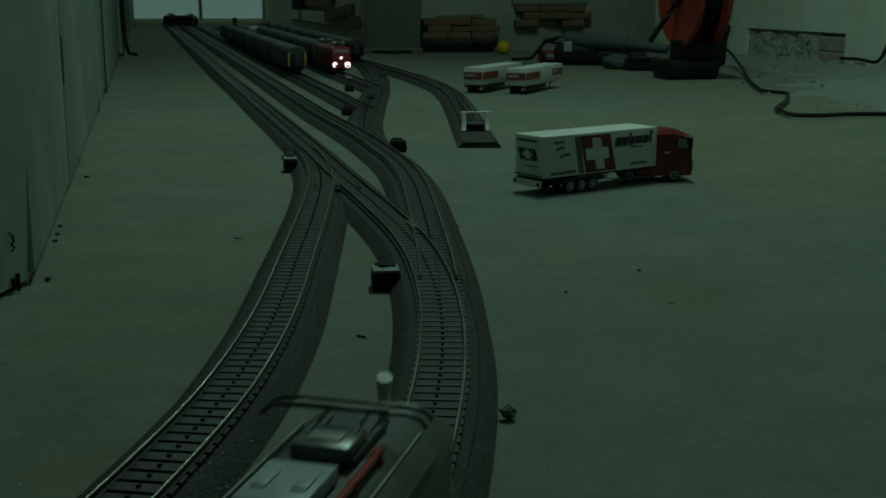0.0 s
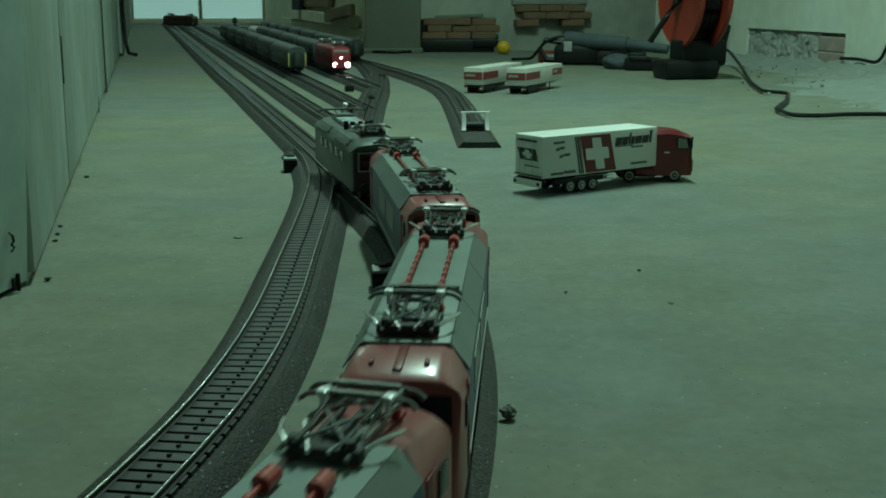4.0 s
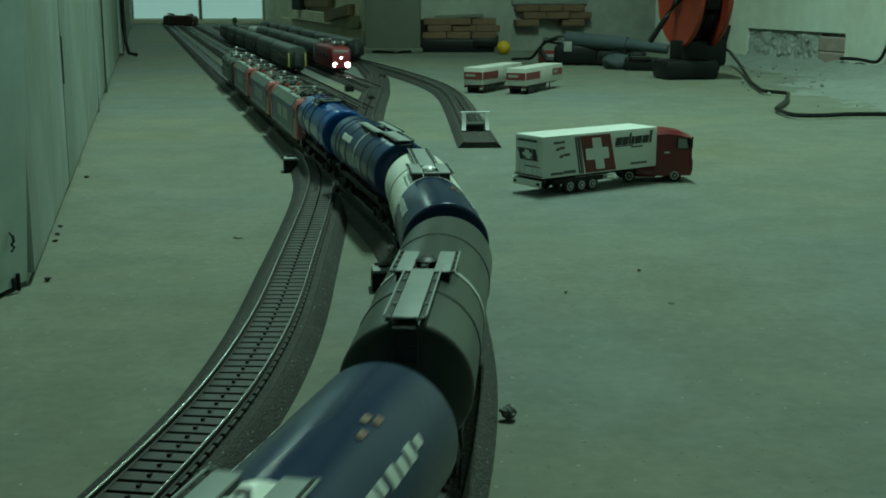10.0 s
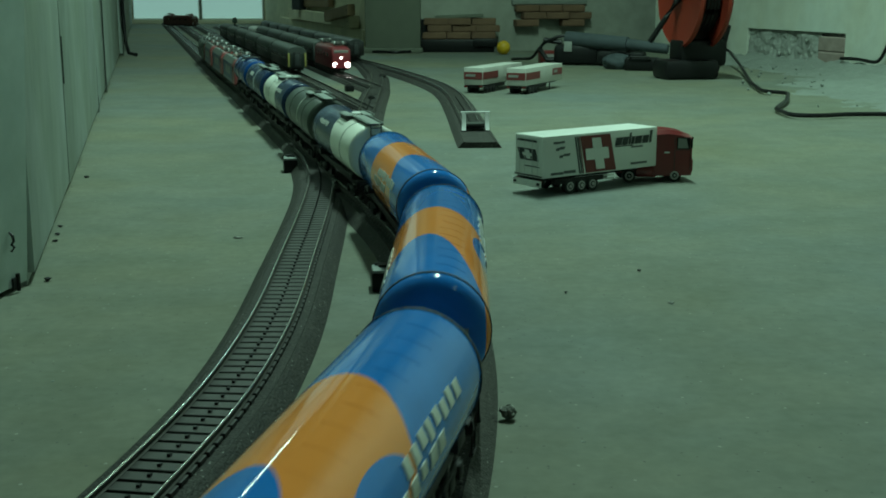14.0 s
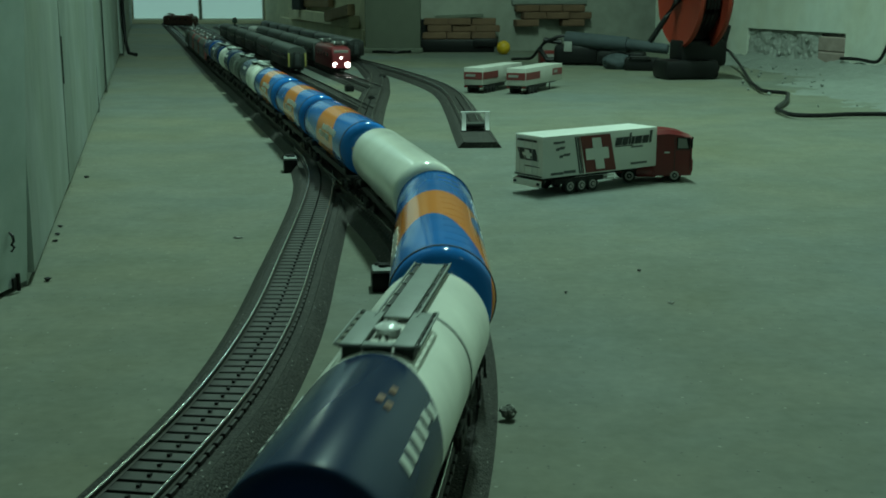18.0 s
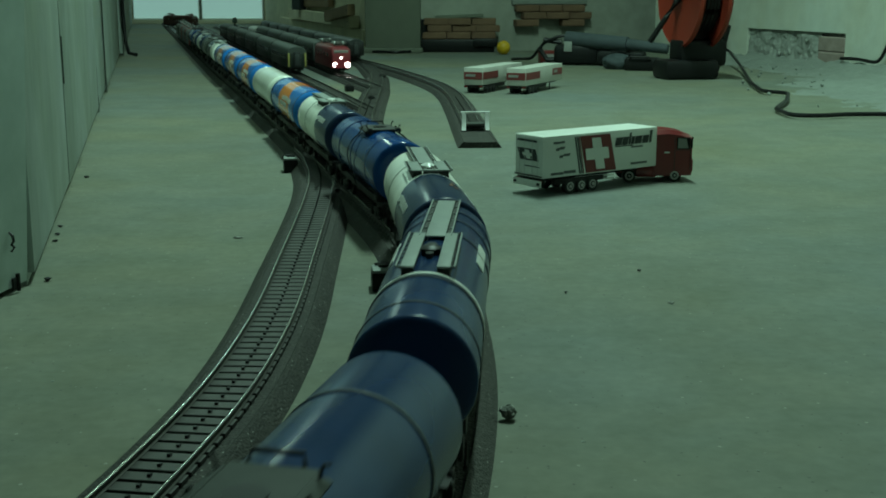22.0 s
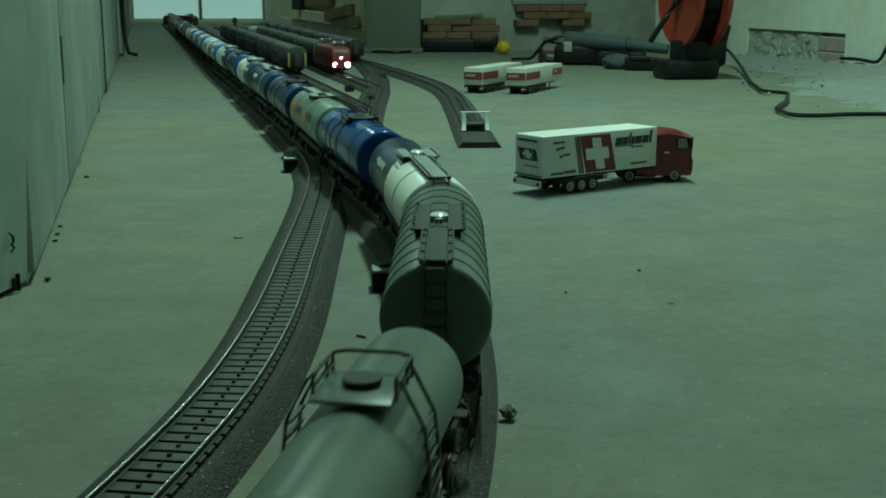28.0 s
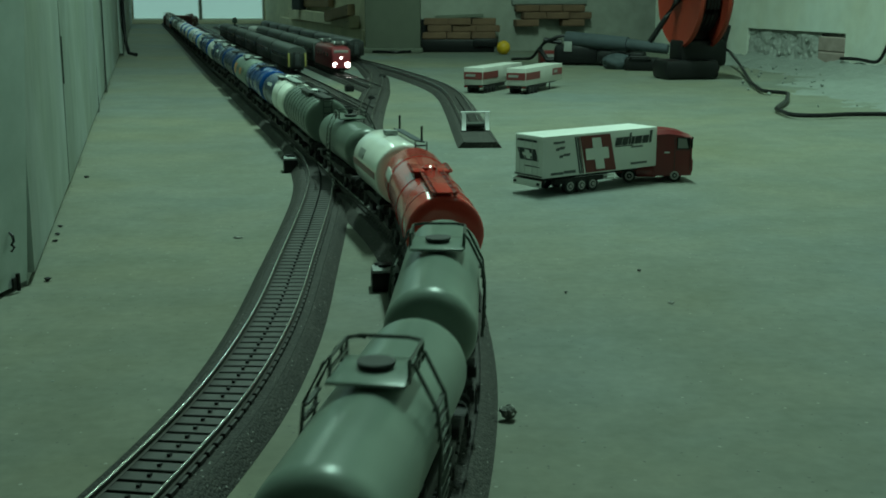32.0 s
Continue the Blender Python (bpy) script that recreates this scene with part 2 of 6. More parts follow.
def add_tint(m, scale, low, high):
    """Slow drift of hue over a surface: old damp and dust."""
    nt = m.node_tree
    b = nt.nodes["Principled BSDF"]
    src = b.inputs["Base Color"].links[0].from_socket
    co = nt.nodes.new("ShaderNodeTexCoord")
    n = nt.nodes.new("ShaderNodeTexNoise")
    n.inputs["Scale"].default_value, n.inputs["Detail"].default_value, n.inputs["Roughness"].default_value = scale, 5, 0.6
    nt.links.new(co.outputs["Object"], n.inputs["Vector"])
    ramp = nt.nodes.new("ShaderNodeMapRange")
    ramp.inputs["From Min"].default_value, ramp.inputs["From Max"].default_value = 0.36, 0.64
    nt.links.new(n.outputs["Fac"], ramp.inputs["Value"])
    tint = nt.nodes.new("ShaderNodeMix")
    tint.data_type = "RGBA"
    nt.links.new(ramp.outputs[0], tint.inputs["Factor"])
    tint.inputs["A"].default_value = (*low, 1)
    tint.inputs["B"].default_value = (*high, 1)
    mul = nt.nodes.new("ShaderNodeVectorMath")
    mul.operation = "MULTIPLY"
    nt.links.new(src, mul.inputs[0])
    nt.links.new(tint.outputs["Result"], mul.inputs[1])
    nt.links.new(mul.outputs[0], b.inputs["Base Color"])


add_tint(M["concrete"], 6.0, (1.00, 0.985, 0.945), (0.97, 1.01, 1.045))
add_tint(M["concrete"], 34.0, (0.93, 0.93, 0.92), (1.06, 1.06, 1.07))
add_tint(M["wall"], 5.0, (0.88, 0.90, 0.80), (1.05, 1.06, 1.08))
add_tint(M["wall"], 24.0, (0.88, 0.90, 0.88), (1.05, 1.05, 1.04))
add_tint(M["wall_dark"], 22.0, (0.86, 0.88, 0.86), (1.06, 1.06, 1.05))
add_tint(M["wall_dark"], 5.0, (0.92, 0.92, 0.86), (1.04, 1.05, 1.06))
add_tint(M["plaster"], 6.0, (0.98, 0.95, 0.88), (1.02, 1.04, 1.05))
add_tint(M["concrete"], 1.7, (1.07, 1.01, 0.84), (0.90, 0.97, 1.08))
add_tint(M["concrete"], 13.0, (0.90, 0.92, 0.90), (1.06, 1.06, 1.05))
add_specks(M["concrete"], 380.0, 0.24, 0.024, (0.27, 0.27, 0.235))
add_specks(M["concrete"], 460.0, 0.24, 0.05, (0.11, 0.11, 0.10))
add_specks(M["stone"], 700.0, 0.45, 0.35, (0.42, 0.42, 0.38))
add_grains(M["roadbed"], 1000.0, 0.0004)
add_specks(M["roadbed"], 800.0, 0.34, 0.035, (0.24, 0.24, 0.22))
add_grains(M["stone"], 600.0, 0.0008)
M["wave"] = wave_paint("blue_orange_wave", (0.020, 0.19, 0.60), (0.86, 0.28, 0.06), 0.030, -0.024, 150.0,
                       blob=(-0.012, 0.0490, 0.020, 0.0056), lean=0.004, rough=0.09, vary=0.12, grain=60, stain=25, spec=0.3)
M["duo_front_white"] = wave_paint("white_front_navy_rear", (0.90, 0.91, 0.83), (0.020, 0.038, 0.085), -0.0100, -0.5, 0.0,
                                  rough=0.24, vary=0.16, grain=60, stain=25, spec=0.2)
M["duo_rear_white"] = wave_paint("navy_front_white_rear", (0.020, 0.038, 0.085), (0.90, 0.91, 0.83), 0.0065, -0.5, 0.0,
                                 rough=0.24, vary=0.16, grain=60, stain=25, spec=0.2)

# ================= mesh helpers =================


def finish(name, bm, material, parent=None, label=""):
    me = bpy.data.meshes.new(name)
    bmesh.ops.recalc_face_normals(bm, faces=bm.faces)
    bm.to_mesh(me)
    bm.free()
    me.materials.append(M[material])
    me.shade_smooth()
    me.set_sharp_from_angle(angle=radians(38))
    ob = new(name, me)
    ob.parent = parent
    if label:
        ob["label"] = label
    return ob


def part(name, bm, material, parent, label=""):
    return finish(name, bm, material, parent, label)


def piece(name, me, parent, m):
    """A small repeat that shares its mesh with its like."""
    ob = new(name, me)
    ob.parent = parent
    ob.matrix_basis = m
    return ob


def thing(name, label, category, group="", kind=""):
    return tagged(new(name), label, category, group, kind)


def box(bm, c, s, bev=0.0, turn=None):
    m = Matrix.Translation(c) @ (turn if turn is not None else Matrix()) @ Matrix.Diagonal((*s, 1))
    r = bmesh.ops.create_cube(bm, size=1, matrix=m)
    if bev:
        edges = {e for v in r["verts"] for e in v.link_edges}
        bmesh.ops.bevel(bm, geom=list(edges), offset=bev, segments=2, affect="EDGES", profile=0.5)
    return bm


def cyl(bm, a, b, r, n=12, r2=None):
    a, b = Vector(a), Vector(b)
    m = Matrix.Translation((a + b) / 2) @ (b - a).to_track_quat("Z", "Y").to_matrix().to_4x4()
    bmesh.ops.create_cone(bm, cap_ends=True, segments=n, radius1=r, radius2=r if r2 is None else r2, depth=(b - a).length, matrix=m)
    return bm


def ring_faces(bm, rings, closed=True, caps=True):
    n = len(rings[0])
    for a, b in zip(rings, rings[1:]):
        for i in range(n if closed else n - 1):
            bm.faces.new((a[i], a[(i + 1) % n], b[(i + 1) % n], b[i]))
    if caps:
        bm.faces.new(list(reversed(rings[0])))
        bm.faces.new(rings[-1])


def lathe(bm, profile, zc, n=40, xc=0.0):
    """A body turned round an axis along y: profile rows are (y, radius)."""
    rings = [[bm.verts.new((xc + r * math.sin(2 * math.pi * i / n), y, zc + r * math.cos(2 * math.pi * i / n))) for i in range(n)]
             for y, r in profile]
    ring_faces(bm, rings)
    return bm


def arc_strip(bm, y0, y1, r, zc, a0, a1, thick=0.0004, n=14):
    """A curved strip that lies on a tank, from angle a0 to a1 (degrees from the top)."""
    rings = []
    for i in range(n + 1):
        a = radians(a0 + (a1 - a0) * i / n)
        s, c = math.sin(a), math.cos(a)
        rings.append([bm.verts.new((q * s, y, zc + q * c)) for q, y in ((r - 0.0003, y0), (r + thick, y0), (r + thick, y1), (r - 0.0003, y1))])
    ring_faces(bm, rings)
    return bm


def tube(bm, pts, r, n=6):
    pts = [Vector(p) for p in pts]
    rings = []
    for i, p in enumerate(pts):
        d = (pts[min(i + 1, len(pts) - 1)] - pts[max(i - 1, 0)]).normalized()
        up = Vector((0, 0, 1)) if abs(d.z) < 0.9 else Vector((1, 0, 0))
        u = d.cross(up).normalized()
        w = u.cross(d)
        rings.append([bm.verts.new(p + r * (math.cos(2 * math.pi * k / n) * u + math.sin(2 * math.pi * k / n) * w)) for k in range(n)])
    ring_faces(bm, rings)
    return bm


def sweep(bm, line, profile, closed=True):
    """Draw a profile of (sideways, z) along a plan line of (x, y)."""
    rings = []
    for i in range(len(line)):
        a, b = line[max(i - 1, 0)], line[min(i + 1, len(line) - 1)]
        dx, dy = b[0] - a[0], b[1] - a[1]
        q = math.hypot(dx, dy) or 1
        nx, ny = dy / q, -dx / q
        rings.append([bm.verts.new((line[i][0] + nx * o, line[i][1] + ny * o, z)) for o, z in profile])
    ring_faces(bm, rings, closed, closed)
    return bm


def smooth_line(knots, step=0.01, sigma=0.03):
    """An even, softened plan line through knots of (x, y)."""
    k = np.array(knots, float)
    d = np.concatenate([[0], np.cumsum(np.hypot(*np.diff(k, axis=0).T))])
    s = np.arange(0, d[-1] + step / 2, step)
    line = np.stack([np.interp(s, d, k[:, 0]), np.interp(s, d, k[:, 1])], 1)
    w = int(3 * sigma / step)
    if w:
        g = np.exp(-0.5 * (np.arange(-w, w + 1) * step / sigma) ** 2)
        g /= g.sum()
        ext = np.concatenate([line[0] - (line[1] - line[0]) * np.arange(w, 0, -1)[:, None], line,
                              line[-1] + (line[-1] - line[-2]) * np.arange(1, w + 1)[:, None]])
        line = np.stack([np.convolve(ext[:, c], g, "valid") for c in (0, 1)], 1)
    return line


# ================= plan lines of the tracks =================
SLANT = -0.2557                      # all long tracks and both walls run this way


def far_line(shift, y0, y1):
    """A straight stretch beside the main line, shifted to its right."""
    return [(0.1553 + shift / 0.969 + SLANT * y, y) for y in np.linspace(y0, y1, 12)]


MAIN = smooth_line([(-2.28, -6.4), (-0.135, -0.10), (-0.092, 0.0), (-0.0560, 0.10), (-0.0272, 0.20), (-0.0187, 0.24), (-0.0102, 0.30), (-0.0046, 0.35), (-0.0010, 0.40),
                    (-0.0002, 0.42), (0.0003, 0.466), (-0.0007, 0.51), (-0.0050, 0.567), (-0.0125, 0.6268), (-0.0195, 0.6656), (-0.0300, 0.7094),
                    (-0.0450, 0.77), (-0.0557, 0.81), (-0.0705, 0.867), (-0.0840, 0.92), (-0.1105, 1.03), (-0.159, 1.22)]
                   + far_line(-0.003, 1.45, 1.75) + far_line(-0.006, 2.05, 5.68))
SIDE = smooth_line([(-0.165, -0.02), (-0.1300, 0.10), (-0.1065, 0.20), (-0.0963, 0.25), (-0.0876, 0.30), (-0.0824, 0.333), (-0.0790, 0.357), (-0.0757, 0.385), (-0.0738, 0.415), (-0.0726, 0.455),
                    (-0.0724, 0.495), (-0.0738, 0.545), (-0.0762, 0.600), (-0.0794, 0.69), (-0.0823, 0.755), (-0.0864, 0.83), (-0.0930, 0.90), (-0.1080, 0.99), (-0.125, 1.06)], sigma=0.02)
SECOND = smooth_line([(-0.0008, 0.50), (-0.0016, 0.55), (-0.0040, 0.611), (-0.0097, 0.70), (-0.0160, 0.796), (-0.0215, 0.8665), (-0.0327, 0.95),
                      (-0.0420, 0.998), (-0.0500, 1.03), (-0.0680, 1.11), (-0.0980, 1.2227)] + far_line(0.0535, 1.36, 5.6), sigma=0.025)
LADDER = smooth_line([(-0.064, 1.10), (-0.080, 1.20), (-0.0885, 1.33), (-0.093, 1.5), (-0.098, 1.75), (-0.113, 2.05), (-0.150, 2.36), (-0.20, 2.62)])
THIRD = smooth_line([(-0.090, 1.42)] + far_line(0.115, 1.62, 5.2), sigma=0.05)
FOURTH = smooth_line([(-0.098, 1.76)] + far_line(0.190, 1.98, 5.1), sigma=0.05)
SIDING = smooth_line([(0.0350, 1.12), (0.0300, 1.25), (0.0255, 1.40), (0.0160, 1.62), (0.004, 1.76), (-0.022, 1.90), (-0.075, 2.12), (-0.140, 2.36)]
                     + far_line(0.285, 2.66, 5.0), sigma=0.05)

RAIL_TOP = 0.0104


def line_at(line, s, step=0.01):
    i = min(max(s / step, 0), len(line) - 1.001)
    k = int(i)
    f = i - k
    return line[k] * (1 - f) + line[k + 1] * f


# ================= room =================
def wall_strip(name, line, z0, z1, thick, material, side=-1, lean=0.0):  # thick: to the left of the line
    """A wall along a plan line, with its thickness on one side; lean: how far its top hangs over."""
    bm = bmesh.new()
    o = side * thick
    sweep(bm, line, [(0, z0), (o, z0), (o + lean, z1), (lean, z1)])
    return tagged(finish(name, bm, material), kind="structure")


HIGH = 2.25
bm = bmesh.new()
bmesh.ops.create_grid(bm, x_segments=60, y_segments=100, size=1, matrix=Matrix.Translation((0, -0.4, 0)) @ Matrix.Diagonal((3.2, 6.4, 1, 1)))
for v in bm.verts:
    v.co.z = 0
floor = tagged(finish("floor", bm, "concrete"), "worn bare concrete cellar floor with dust and stains", "floor", kind="structure")
floor.data.flip_normals()


def left_x(y):
    return -0.0655 - 0.2474 * y


def right_x(y):
    return 1.285 + SLANT * y


wall_strip("wall_left", [(left_x(0.58), 0.58), (left_x(5.85), 5.85)], 0, HIGH, 0.12, "wall")
wall_strip("wall_left_near", [(-0.297, -0.05), (-0.2082, 0.579)], 0.003, HIGH, 0.04, "wall_dark", lean=0.145)
# three unseen walls behind the camera, dark so little light reaches the wagon ends
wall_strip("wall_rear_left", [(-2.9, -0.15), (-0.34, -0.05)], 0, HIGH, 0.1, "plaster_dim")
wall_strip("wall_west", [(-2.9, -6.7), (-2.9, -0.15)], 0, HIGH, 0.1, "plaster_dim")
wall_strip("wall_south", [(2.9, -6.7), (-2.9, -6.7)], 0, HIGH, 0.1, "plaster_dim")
wall_strip("wall_right_rear", [(right_x(2.98), 2.98), (right_x(2.53), 2.53)], 0, HIGH, 0.12, "plaster")
wall_strip("wall_right_front", [(right_x(2.18), 2.18), (right_x(-6.6), -6.6)], 0, HIGH, 0.12, "plaster")
wall_strip("wall_right_over", [(right_x(2.53), 2.53), (right_x(2.18), 2.18)], 0.072, HIGH, 0.12, "plaster")
wall_strip("wall_right_core", [(right_x(2.53) + 0.014, 2.53), (right_x(2.18) + 0.014, 2.18)], 0, 0.072, 0.09, "mortar")
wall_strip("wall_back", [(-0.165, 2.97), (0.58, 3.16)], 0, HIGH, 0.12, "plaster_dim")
wall_strip("wall_hall_right", [(0.625 + SLANT * 5.95, 5.95), (0.625 + SLANT * 3.10, 3.10)], 0, HIGH, 0.12, "plaster_hall")
wall_strip("wall_far", [(-1.85, 5.70), (-0.55, 5.92)], 0, HIGH, 0.12, "plaster")
bm = bmesh.new()
box(bm, (0, -0.4, HIGH + 0.05), (6.4, 12.8, 0.1))
tagged(finish("ceiling", bm, "ceiling"), kind="structure")

# ================= tracks =================
PITCH = 0.0077


def heading(line, s):
    a, b = line_at(line, s - 0.006), line_at(line, s + 0.006)
    return math.atan2(-(b[0] - a[0]), b[1] - a[1])


bm = bmesh.new()
box(bm, (0, 0, 0.0071), (0.0214, 0.0059, 0.0016), 0.0003)
SLEEPER = bpy.data.meshes.new("sleeper")
bm.to_mesh(SLEEPER)
bm.free()
SLEEPER.materials.append(M["sleeper"])


def track(name, label, line, near=None, lower=0.0, first=0.0, rails_from=0.0, bare=0.0):
    """One line of roadbed track: bed, two rails, sleepers and the row of contact studs."""
    t = thing(name, label, "railway track", "model railway tracks")
    h = 1 - lower
    bm = bmesh.new()
    sweep(bm, line, [(-0.0210, 0.0002), (-0.0200, 0.0012), (-0.0166, 0.0056 * h), (-0.0148, 0.0068 * h), (-0.0140, 0.0061 * h),
                     (0.0140, 0.0061 * h), (0.0148, 0.0068 * h), (0.0166, 0.0056 * h), (0.0200, 0.0012), (0.0210, 0.0002)])
    part("roadbed", bm, "roadbed", t)
    # dark sheet under the sleepers: shade of their gaps put into its colour
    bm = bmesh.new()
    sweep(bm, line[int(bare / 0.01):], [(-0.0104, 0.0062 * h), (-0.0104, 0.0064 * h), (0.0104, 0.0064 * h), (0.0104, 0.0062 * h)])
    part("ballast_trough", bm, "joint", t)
    k = int(rails_from / 0.01)
    for side in (-1, 1):
        bm = bmesh.new()
        c = side * 0.0088
        top = RAIL_TOP - lower * 0.004
        sweep(bm, line[k:], [(c - 0.00030, top - 0.0004), (c - 0.00032, top - 0.00016), (c - 0.00020, top - 0.00003), (c, top), (c + 0.00020, top - 0.00003), (c + 0.00032, top - 0.00016), (c + 0.00030, top - 0.0004)])
        rl = part("rail", bm, "rail", t, "bright nickel rail")
        bm = bmesh.new()
        sweep(bm, line[k:], [(c - 0.0009, 0.0078), (c - 0.0002, 0.0083), (c - 0.00022, top - 0.0011), (c - 0.00050, top - 0.0008), (c - 0.00048, top - 0.00026), (c + 0.00048, top - 0.00026), (c + 0.00050, top - 0.0008), (c + 0.00022, top - 0.0011), (c + 0.0002, 0.0083), (c + 0.0009, 0.0078)])
        part("rail_foot", bm, "rail_web", rl, "tarnished rail foot")
    n = int((len(line) - 1) * 0.01 / PITCH)
    far, studs = bmesh.new(), bmesh.new()
    for i in range(n):
        s = first + (i + 0.5) * PITCH
        if s > (len(line) - 2) * 0.01:
            break
        if s < bare:
            continue
        p = line_at(line, s)
        m = Matrix.Translation((p[0], p[1], -lower * 0.006)) @ Matrix.Rotation(heading(line, s), 4, "Z")
        if near and near[0] < p[1] < near[1]:
            piece("sleeper", SLEEPER, t, m)
        elif p[1] > 0.1:
            bmesh.ops.create_cube(far, size=1, matrix=m @ Matrix.Translation((0, 0, 0.0071)) @ Matrix.Diagonal((0.0214, 0.0059, 0.0016, 1)))
        if 0.1 < p[1] < 1.6:
            bmesh.ops.create_cube(studs, size=1, matrix=m @ Matrix.Translation((0, 0, 0.0083)) @ Matrix.Diagonal((0.0011, 0.0015, 0.0010, 1)))
    for nm, b, ma in (("sleeper_strip", far, "sleeper"), ("stud_strip", studs, "black")):
        if len(b.verts):
            tagged(part(nm, b, ma, t), kind="stuff")
        else:
            b.free()
    return t


main_track = track("railway_track", "grey ballasted model railway track under the passing goods train", MAIN, (0.22, 1.15))
track("railway_track", "grey ballasted model railway track curving beside the main line", SIDE, (0.22, 0.93), 0.06)
track("railway_track", "grey ballasted model railway track running on beside the main line", SECOND, (0.68, 1.35), 0.10, rails_from=0.06)
track("railway_track", "grey ballasted model railway track leading to the station sidings", LADDER, None, 0.16)
track("railway_track", "grey ballasted model railway track under the green coaches", THIRD, None, 0.12)
track("railway_track", "grey ballasted model railway track under the red locomotive", FOURTH, None, 0.14)
track("railway_track", "grey ballasted siding track that ends at a buffer stop", SIDING, None, 0.08, rails_from=0.09, bare=0.09)


def cross_x(a, b, y):
    return np.interp(y, a[:, 1], a[:, 0]), np.interp(y, b[:, 1], b[:, 0])


def frog(a, b, y, slope):
    """Bright crossing nose, its wing rails and the guard rails where two lines part."""
    xa, xb = cross_x(a, b, y)
    c = (xa + xb) / 2
    bm = bmesh.new()
    loft_pts = [(-0.0002, -0.010), (0.0002, -0.010), (0.0013, 0.012), (-0.0013, 0.012)]
    lo = [bm.verts.new((c + x + slope * d, y + d, 0.0080)) for x, d in loft_pts]
    hi = [bm.verts.new((c + x + slope * d, y + d, RAIL_TOP + 0.0001)) for x, d in loft_pts]
    ring_faces(bm, [lo, hi])
    part("frog", bm, "rail", main_track, "bright metal crossing nose")
    for s in (-1, 1):
        bm = bmesh.new()
        tube(bm, [(c + s * 0.0030 + slope * 0.010, y + 0.012, RAIL_TOP - 0.0005), (c + s * 0.0016, y - 0.002, RAIL_TOP - 0.0005), (c + s * 0.0014 - slope * 0.012, y - 0.014, RAIL_TOP - 0.0005)], 0.00045, 6)
        part("wing_rail", bm, "rail", main_track)
        bm = bmesh.new()
        g = c + s * 0.0150
        tube(bm, [(g + slope * 0.020 + s * 0.001, y + 0.020, RAIL_TOP - 0.0008), (g + slope * 0.010, y + 0.010, RAIL_TOP - 0.0006), (g - slope * 0.010, y - 0.010, RAIL_TOP - 0.0006), (g - slope * 0.020 + s * 0.001, y - 0.020, RAIL_TOP - 0.0008)], 0.00045, 6)
        part("guard_rail", bm, "rail_web", main_track)
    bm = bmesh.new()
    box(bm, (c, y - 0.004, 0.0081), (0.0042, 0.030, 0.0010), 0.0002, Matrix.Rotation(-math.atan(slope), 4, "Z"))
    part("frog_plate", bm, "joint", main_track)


frog(MAIN, SECOND, 0.690, -0.16)
frog(SIDE, MAIN, 0.846, -0.15)


# ================= rolling stock =================
def wheelset(parent, y, r=0.0055, name="wheelset"):
    bm = bmesh.new()
    zc = RAIL_TOP + r
    cyl(bm, (-0.0098, y, zc), (0.0098, y, zc), 0.0010, 8)
    for x in (-1, 1):
        cyl(bm, (x * 0.0070, y, zc), (x * 0.0092, y, zc), r, 18)
        cyl(bm, (x * 0.0066, y, zc), (x * 0.0071, y, zc), r + 0.0006, 18)
    return part(name, bm, "wheel", parent)


def bogie(parent, y, base=0.0205, r=0.0053):
    bm = bmesh.new()
    z = RAIL_TOP + r
    for x in (-1, 1):
        box(bm, (x * 0.0118, y, z + 0.0012), (0.0016, base + 0.007, 0.0028), 0.0005)
        for q in (-1, 1):
            box(bm, (x * 0.0124, y + q * base / 2, z), (0.0024, 0.0046, 0.0048), 0.0008)
        box(bm, (x * 0.0122, y, z - 0.0004), (0.0018, 0.0070, 0.0040), 0.0006)
    box(bm, (0, y, z + 0.0018), (0.0240, 0.0050, 0.0024), 0.0004)
    b = part("bogie", bm, "under", parent)
    wheelset(b, y - base / 2, r)
    wheelset(b, y + base / 2, r)
    return b


def buffers(parent, half, z=0.0225, x=0.0101):
    for q in (-1, 1):
        for s in (-1, 1):
            bm = bmesh.new()
            cyl(bm, (s * x, q * (half - 0.0075), z), (s * x, q * (half - 0.0020), z), 0.0012, 10)
            cyl(bm, (s * x, q * (half - 0.0020), z), (s * x, q * (half - 0.0010), z), 0.0026, 14)
            part("buffer", bm, "under", parent)
        bm = bmesh.new()
        box(bm, (0, q * (half - 0.0045), z - 0.0052), (0.0034, 0.0120, 0.0022), 0.0005)
        part("coupler", bm, "black", parent)


def ladder(parent, name, material, y, x, z0, z1, wide=0.0062, lean=0.0):
    bm = bmesh.new()
    for s in (-1, 1):
        cyl(bm, (x + s * wide / 2, y, z0), (x + s * wide / 2, y + lean, z1), 0.00038, 6)
    n = max(3, int((z1 - z0) / 0.0042))
    for i in range(n):
        f = (i + 0.5) / n
        box(bm, (x, y + lean * f, z0 + (z1 - z0) * f), (wide, 0.0012, 0.0007))
    return part(name, bm, material, parent)


def rail_hoop(parent, pts, r=0.0004, material="grey"):
    bm = bmesh.new()
    tube(bm, pts, r, 6)
    return part("handrail", bm, material, parent)


def tank_profile(half, r, crown):
    out = []
    for i in range(10):
        a = math.pi / 2 * i / 9
        out.append((half - crown + crown * math.sin(a), r * max(0.02, math.cos(a)) ** 0.42))
    left = [(-y, q) for y, q in reversed(out)]
    return left + [(-half * 0.4, r), (half * 0.4, r)] + out


